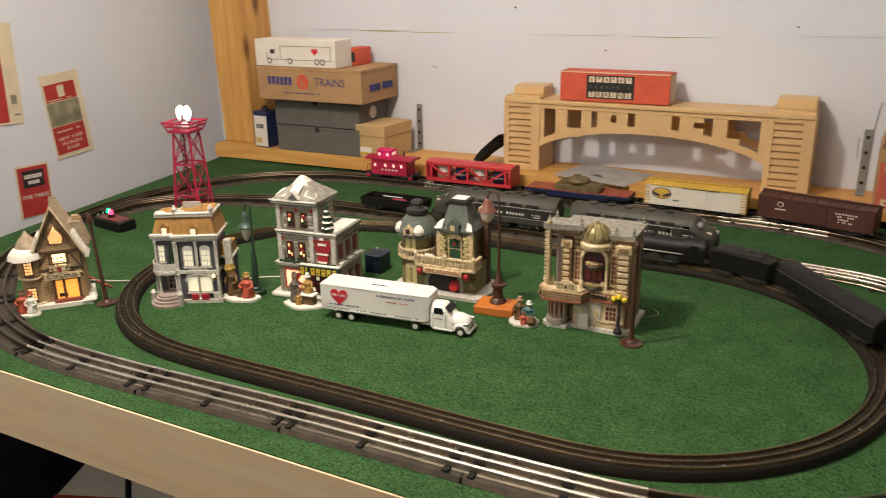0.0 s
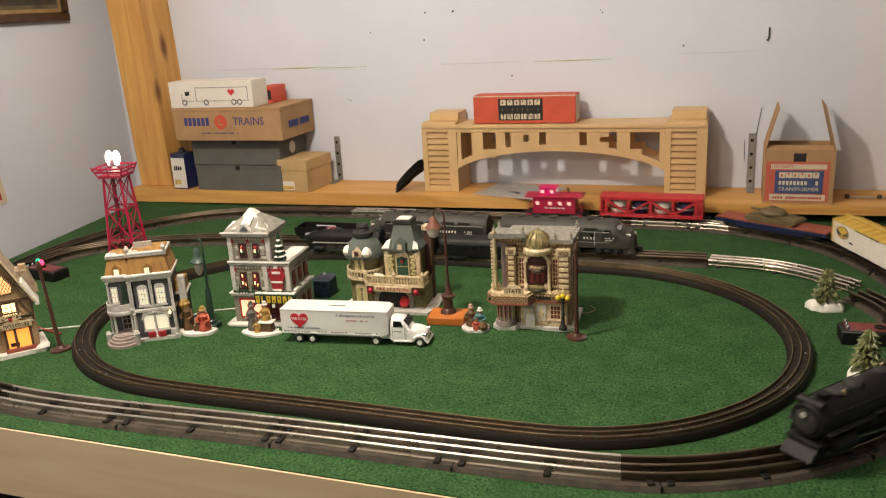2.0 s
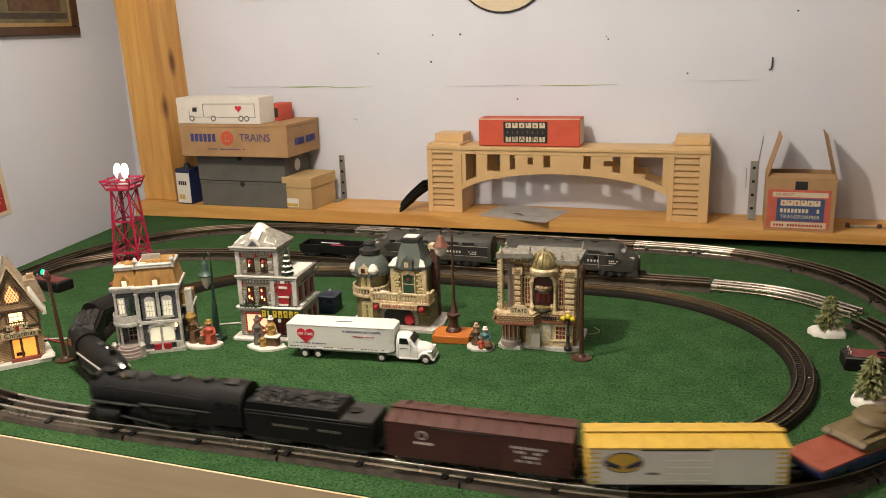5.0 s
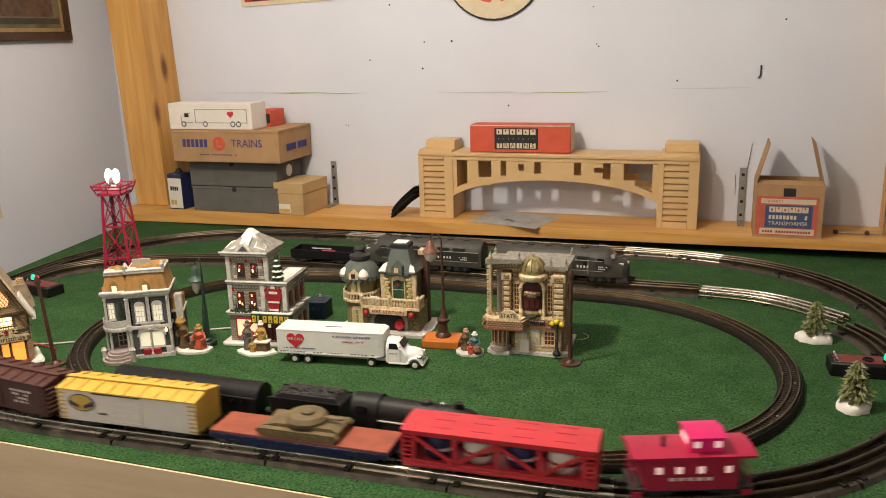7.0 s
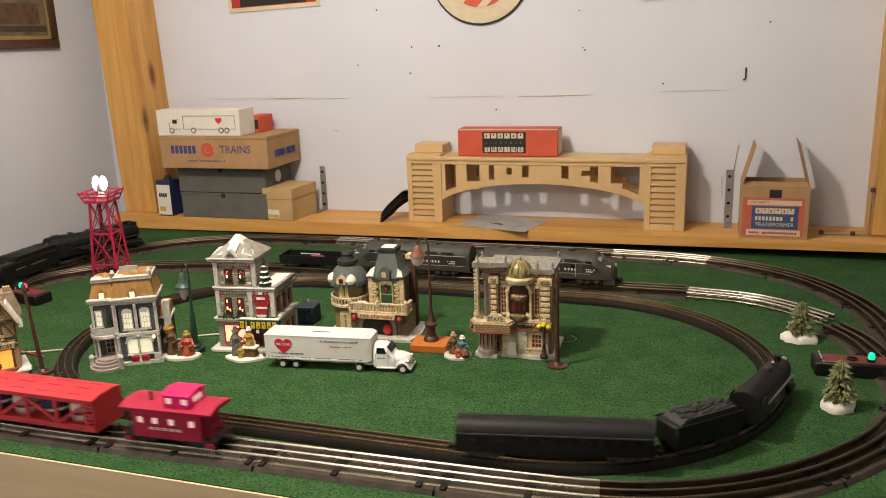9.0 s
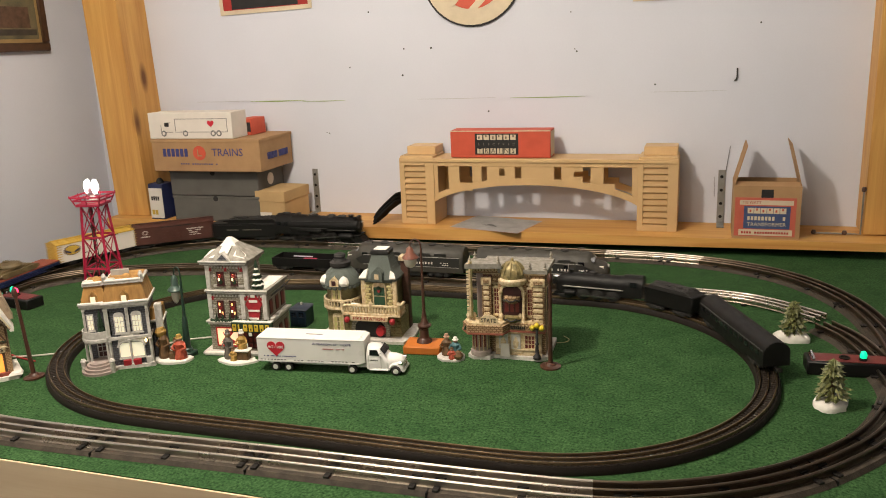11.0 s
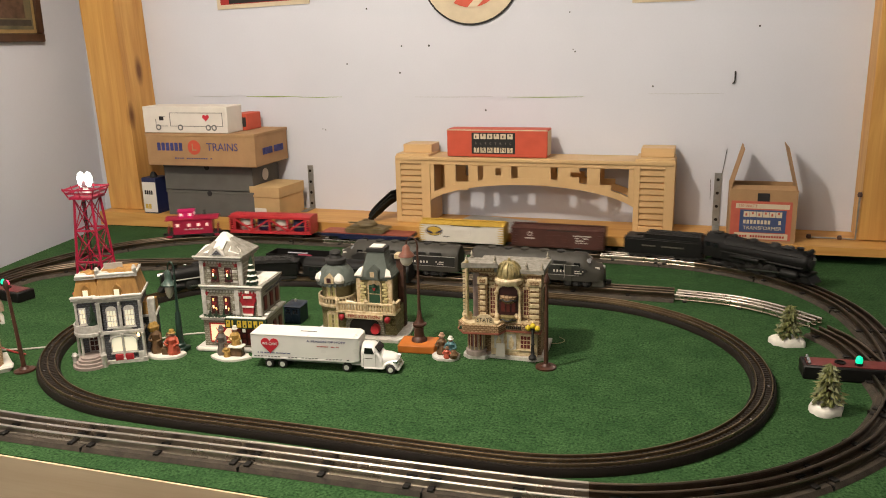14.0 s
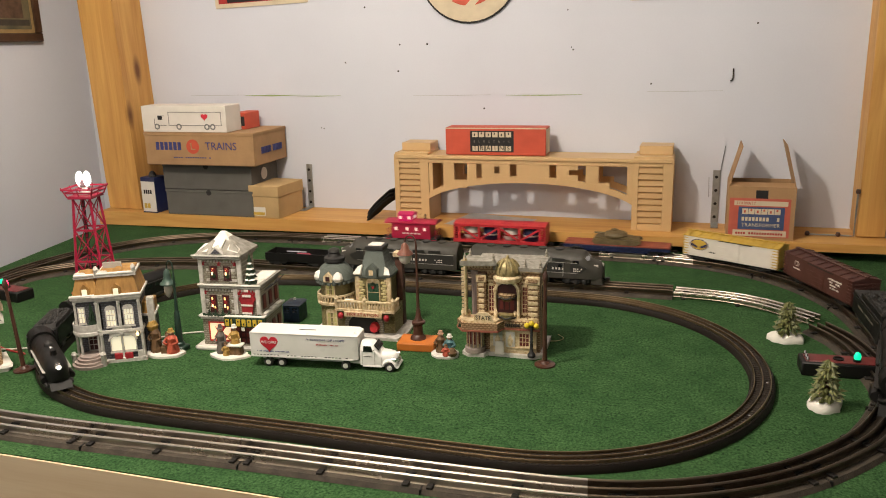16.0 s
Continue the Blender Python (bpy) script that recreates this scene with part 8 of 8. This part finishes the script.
bx = thing("blue_booth", "tiny dark blue police call booth behind the lorry", "toy booth", -0.806, 1.176, 0.0, 4)
part("walls", box(B(), 0, 33, 0, 38, 0, 34, 0.8), NAVYB := mat("booth_blue", (0.008, 0.018, 0.036), 0.4, 0, 0.15, 60), bx)
for x in (1, 16):
    window(bx, x + 3, 20, 10, 9, 0, NAVYB, GLASSD, 1, 1, False, False)
    part("panel", box(B(), x + 2, x + 15, -1, 0.4, 4, 18, 0.4), NAVYB, bx)
part("roof", loft(B(), [[(-2, -2, 34), (35, -2, 34), (35, 40, 34), (-2, 40, 34)], [(2, 2, 37), (31, 2, 37), (31, 36, 37), (2, 36, 37)], [(12, 14, 39), (22, 14, 39), (22, 26, 39), (12, 26, 39)]]), NAVYB, bx)
part("lantern", lathe(B(), [(2.4, 38), (2.4, 43), (1, 44)], 8, (17, 20, 0)), GREYL, bx)


# ---- small snowy trees ----
def make_tree(label, x, y, h, seed, rz):
    t = thing("toy_pine_tree", label, "toy tree", x, y, 0.0, rz, "toy pine trees")
    a = blob_ring(29, 22, 18, seed, 0.14)
    part("snow_base", loft(B(), [[(p, q, 0.2) for p, q in a], [(p, q, 7) for p, q in a], [(p * 0.8, q * 0.8, 12) for p, q in a], [(p * 0.3, q * 0.3, 15) for p, q in a]]), SNOW, t, "white plaster snow base", smooth=True)
    part("trunk", lathe(B(), [(4, 8), (3, h * 0.5), (1, h)], 8), BRONZE, t)
    r = random.Random(seed)
    bm = B()
    for k in range(230):
        u = r.random() ** 1.25
        zz = 15 + (h - 15) * u
        rad = 19 * (1 - u) ** 0.8 + 2.0
        an = r.uniform(0, 2 * math.pi)
        rr_ = rad * r.uniform(0.45, 1.0)
        c = Vector((rr_ * math.cos(an), rr_ * math.sin(an), zz))
        tip = c + Vector((math.cos(an) * r.uniform(5, 11), math.sin(an) * r.uniform(5, 11), r.uniform(-6, 3)))
        w = Vector((-math.sin(an), math.cos(an), 0)) * r.uniform(2.2, 4.6)
        v = [bm.verts.new(q) for q in (c - w, c + w, tip, c + Vector((0, 0, r.uniform(2.5, 5))))]
        for f in ((0, 1, 2), (0, 2, 3), (1, 3, 2), (0, 3, 1)):
            bm.faces.new([v[i] for i in f])
    part("needles", bm, PINEG, t)
    return t


PINEG = mat("olive_green_needles", (0.040, 0.058, 0.014), 0.5, 0, 0.35, 130, 0.2, 900, (0.22, 0.22, 0.075))
make_tree("small bushy green toy pine on a white snow base", 0.090, 1.292, 66, 4, 0)
make_tree("small green toy pine on a white base beside the control box", 0.118, 1.034, 68, 9, 60)


# ---- track control boxes ----
def control_box(label, x, y, rz, w, lights):
    t = thing("switch_controller", label, "controller", x, y, 0.0, rz)
    part("case", box(B(), 0, w, 0, 42, 0, 22, 2), BLACK, t)
    part("top_plate", box(B(), 6, w - 6, 5, 37, 22, 23.2, 0.5), mat("dark_red_plate", (0.16, 0.02, 0.02), 0.4), t)
    for i in range(3):
        part("terminal", lathe(B(), [(3, 22), (3, 26), (1.5, 29)], 8, (9, 8 + i * 12, 0)), CHROME, t)
    part("lever_ring", lathe(B(), [(8, 23), (8, 25), (6, 25), (6, 23.5)], 14, (w * 0.42, 20, 0)), BLACK, t)
    for lx, ly, m in lights:
        s = part("lamp_socket", lathe(B(), [(6, 23), (6, 27)], 10, (lx, ly, 0)), BLACK, t)
        part("lamp_lens", lathe(B(), [(5, 27), (5.5, 31), (4, 36), (1, 38)], 10, (lx, ly, 0)), m, s, smooth=True)
    return t


control_box("black switch controller with dark red plate and green light", 0.098, 1.140, 3, 130, [(80, 16, LGREEN)])
control_box("black switch controller with red and green lights", -1.508, 1.165, -8, 96, [(34, 24, LREDGLOW), (18, 28, LGREEN)])

# ---- wires over the carpet ----
WIREW = mat("white_wire", (0.66, 0.62, 0.55), 0.5)


def wire(label, pts, m, r=1.7):
    o = [Vector((p[0], p[1])) for p in pts]
    ch, _l = spline([tuple(p) for p in o], False, 0.006)
    zs = pts[0][2] if len(pts[0]) > 2 else 0.002
    return solid("power_wire", tube(B(), [(p.x * 1000, p.y * 1000, zs * 1000) for p in ch], r, 6), m, label, "wire", "", MM, smooth=True)


wire("white power wire lying on the carpet behind the christmas shop", [(-1.30, 0.96), (-1.25, 0.925), (-1.20, 0.935), (-1.16, 0.955)], WIREW)
wire("red power wire on the carpet by the inner track", [(-1.26, 0.94), (-1.21, 0.925), (-1.17, 0.918)], mat("red_wire", (0.45, 0.04, 0.03), 0.5))
wire("white power wire between two toy buildings", [(-1.10, 1.01), (-1.0, 1.035), (-0.95, 1.075), (-0.88, 1.105), (-0.84, 1.11)], WIREW)
wire("thin yellowed wire behind the theatre", [(-0.30, 1.19), (-0.285, 1.195), (-0.278, 1.21), (-0.29, 1.225)], mat("yellowed_wire", (0.50, 0.42, 0.20), 0.5), 0.6)

# ---- under the table ----
ub = thing("storage_carton", "white carton with red stripes stored under the table", "box", -1.34, 0.80, -0.9, 22)
part("body", box(B(), 0, 420, 0, 300, 0, 440, 3), OFFW, ub)
part("stripe", box(B(), -1, 421, -1, 301, 396, 412), INKRED, ub)
part("top_stripe", box(B(), -1, 421, 40, 70, 439, 441), INKRED, ub)
lead = thing("black_cable", "black cable hanging under the table front", "cable", -0.98, 0.72, -0.10)
part("cord", tube(B(), [(0, 0, 0), (20, 10, -90), (10, 0, -200), (60, 20, -330), (90, 40, -450)], 5, 6), BLACK, lead)


# ---- motion along the tracks ----
def along(chain, total, s):
    k = len(chain)
    f = (s / total % 1.0) * k
    i = int(f)
    return chain[i % k].lerp(chain[(i + 1) % k], f - i)


def nearest_s(chain, total, x, y):
    return min(range(len(chain)), key=lambda i: (chain[i] - Vector((x, y))).length) * total / len(chain)


def glide(keys, t):
    """Distance gone at t, smooth through keys of (seconds, metres)."""
    n = len(keys)
    i = max(j for j in range(n - 1) if keys[j][0] <= t or j == 0)
    (t0, s0), (t1, s1) = keys[i], keys[i + 1]
    m = (s1 - s0) / (t1 - t0)
    ma = m if i == 0 else ((s1 - keys[i - 1][1]) / (t1 - keys[i - 1][0]))
    mb = m if i == n - 2 else ((keys[i + 2][1] - s0) / (keys[i + 2][0] - t0))
    u, h = (t - t0) / (t1 - t0), t1 - t0
    return (2 * u**3 - 3 * u**2 + 1) * s0 + (u**3 - 2 * u**2 + u) * h * ma + (3 * u**2 - 2 * u**3) * s1 + (u**3 - u**2) * h * mb


# places of the caboose's middle on the outer loop, which runs against the chain's sense
CABOOSE_KEYS = [(0.0, (-1.095, 1.767)), (1.5, (-0.615, 1.769)), (3.0, (-0.150, 1.762)), (7.0, (-0.090, 0.7175)), (9.0, (-0.725, 0.688)), (14.5, (-1.212, 1.757)), (16.0, (-0.745, 1.769))]
# distance gone by the nose of the inner engine, from the right end of the front straight
INNER_KEYS = [(0.0, -1.98), (1.5, -1.60), (7.0, -0.040), (8.0, 0.252), (9.0, 0.50), (12.0, 1.39), (12.5, 1.535), (16.0, 2.485)]
TIMES = [i * 0.2 for i in range(81)]


def car_rows(chain, total, way, half, z, dist):
    rows = []
    for t in TIMES:
        s = dist(t)
        a, b = along(chain, total, way * (s + half)), along(chain, total, way * (s - half))
        mid, d = (a + b) / 2, a - b
        rows.append((t, pose(mid.x, mid.y, z, 0, 0, math.degrees(math.atan2(d.y, d.x)))))
    return rows


def outer_keys():
    out, last = [], None
    for t, (x, y) in CABOOSE_KEYS:
        s = -nearest_s(OUTER, OUTER_LEN, x, y)
        while last is not None and s < last:
            s += OUTER_LEN
        last = s
        out.append((t, s))
    s7 = dict(out)[7.0]
    s14 = dict(out)[14.5]
    s3 = dict(out)[3.0]
    out += [(4.0, s3 + 0.305), (6.5, s7 - 0.176), (12.5, s14 - 0.645)]
    return sorted(out)


# couplings have slack: metres of each car ahead of the caboose, time by time, in the order of OUTER_TRAIN
SPACING = [
    (0.0, (0.0, 0.226, 0.503, 0.766, 1.010, 1.243, 1.448)),
    (2.5, (0.0, 0.226, 0.500, 0.760, 0.995, 1.230, 1.440)),
    (4.0, (0.0, 0.224, 0.494, 0.755, 0.982, 1.200, 1.400)),
    (6.5, (0.0, 0.215, 0.470, 0.716, 0.950, 1.170, 1.370)),
    (7.0, (0.0, 0.211, 0.466, 0.712, 0.945, 1.160, 1.355)),
    (8.5, (0.0, 0.220, 0.490, 0.747, 0.985, 1.205, 1.400)),
    (11.5, (0.025, 0.235, 0.492, 0.725, 0.925, 1.130, 1.330)),
    (12.5, (0.0, 0.209, 0.465, 0.7085, 0.951, 1.190, 1.386)),
    (13.5, (0.0, 0.216, 0.478, 0.728, 0.960, 1.220, 1.425)),
    (14.5, (0.0, 0.226, 0.503, 0.766, 1.010, 1.243, 1.448)),
    (16.0, (0.0, 0.229, 0.510, 0.778, 1.027, 1.255, 1.460)),
]


def motions():
    keys = outer_keys()
    for n, (car, _ahead, half) in enumerate(OUTER_TRAIN):
        gaps = [(t, row[n]) for t, row in SPACING]
        walk(car, car_rows(OUTER, OUTER_LEN, -1, half, 0.0172, lambda t: glide(keys, t) + glide(gaps, t)))
    s0 = nearest_s(INNER, INNER_LEN, -0.30, 0.765)
    for car, behind, half in INNER_TRAIN:
        walk(car, car_rows(INNER, INNER_LEN, 1, half, 0.0150, lambda t: s0 + glide(INNER_KEYS, t) - behind))


motions()
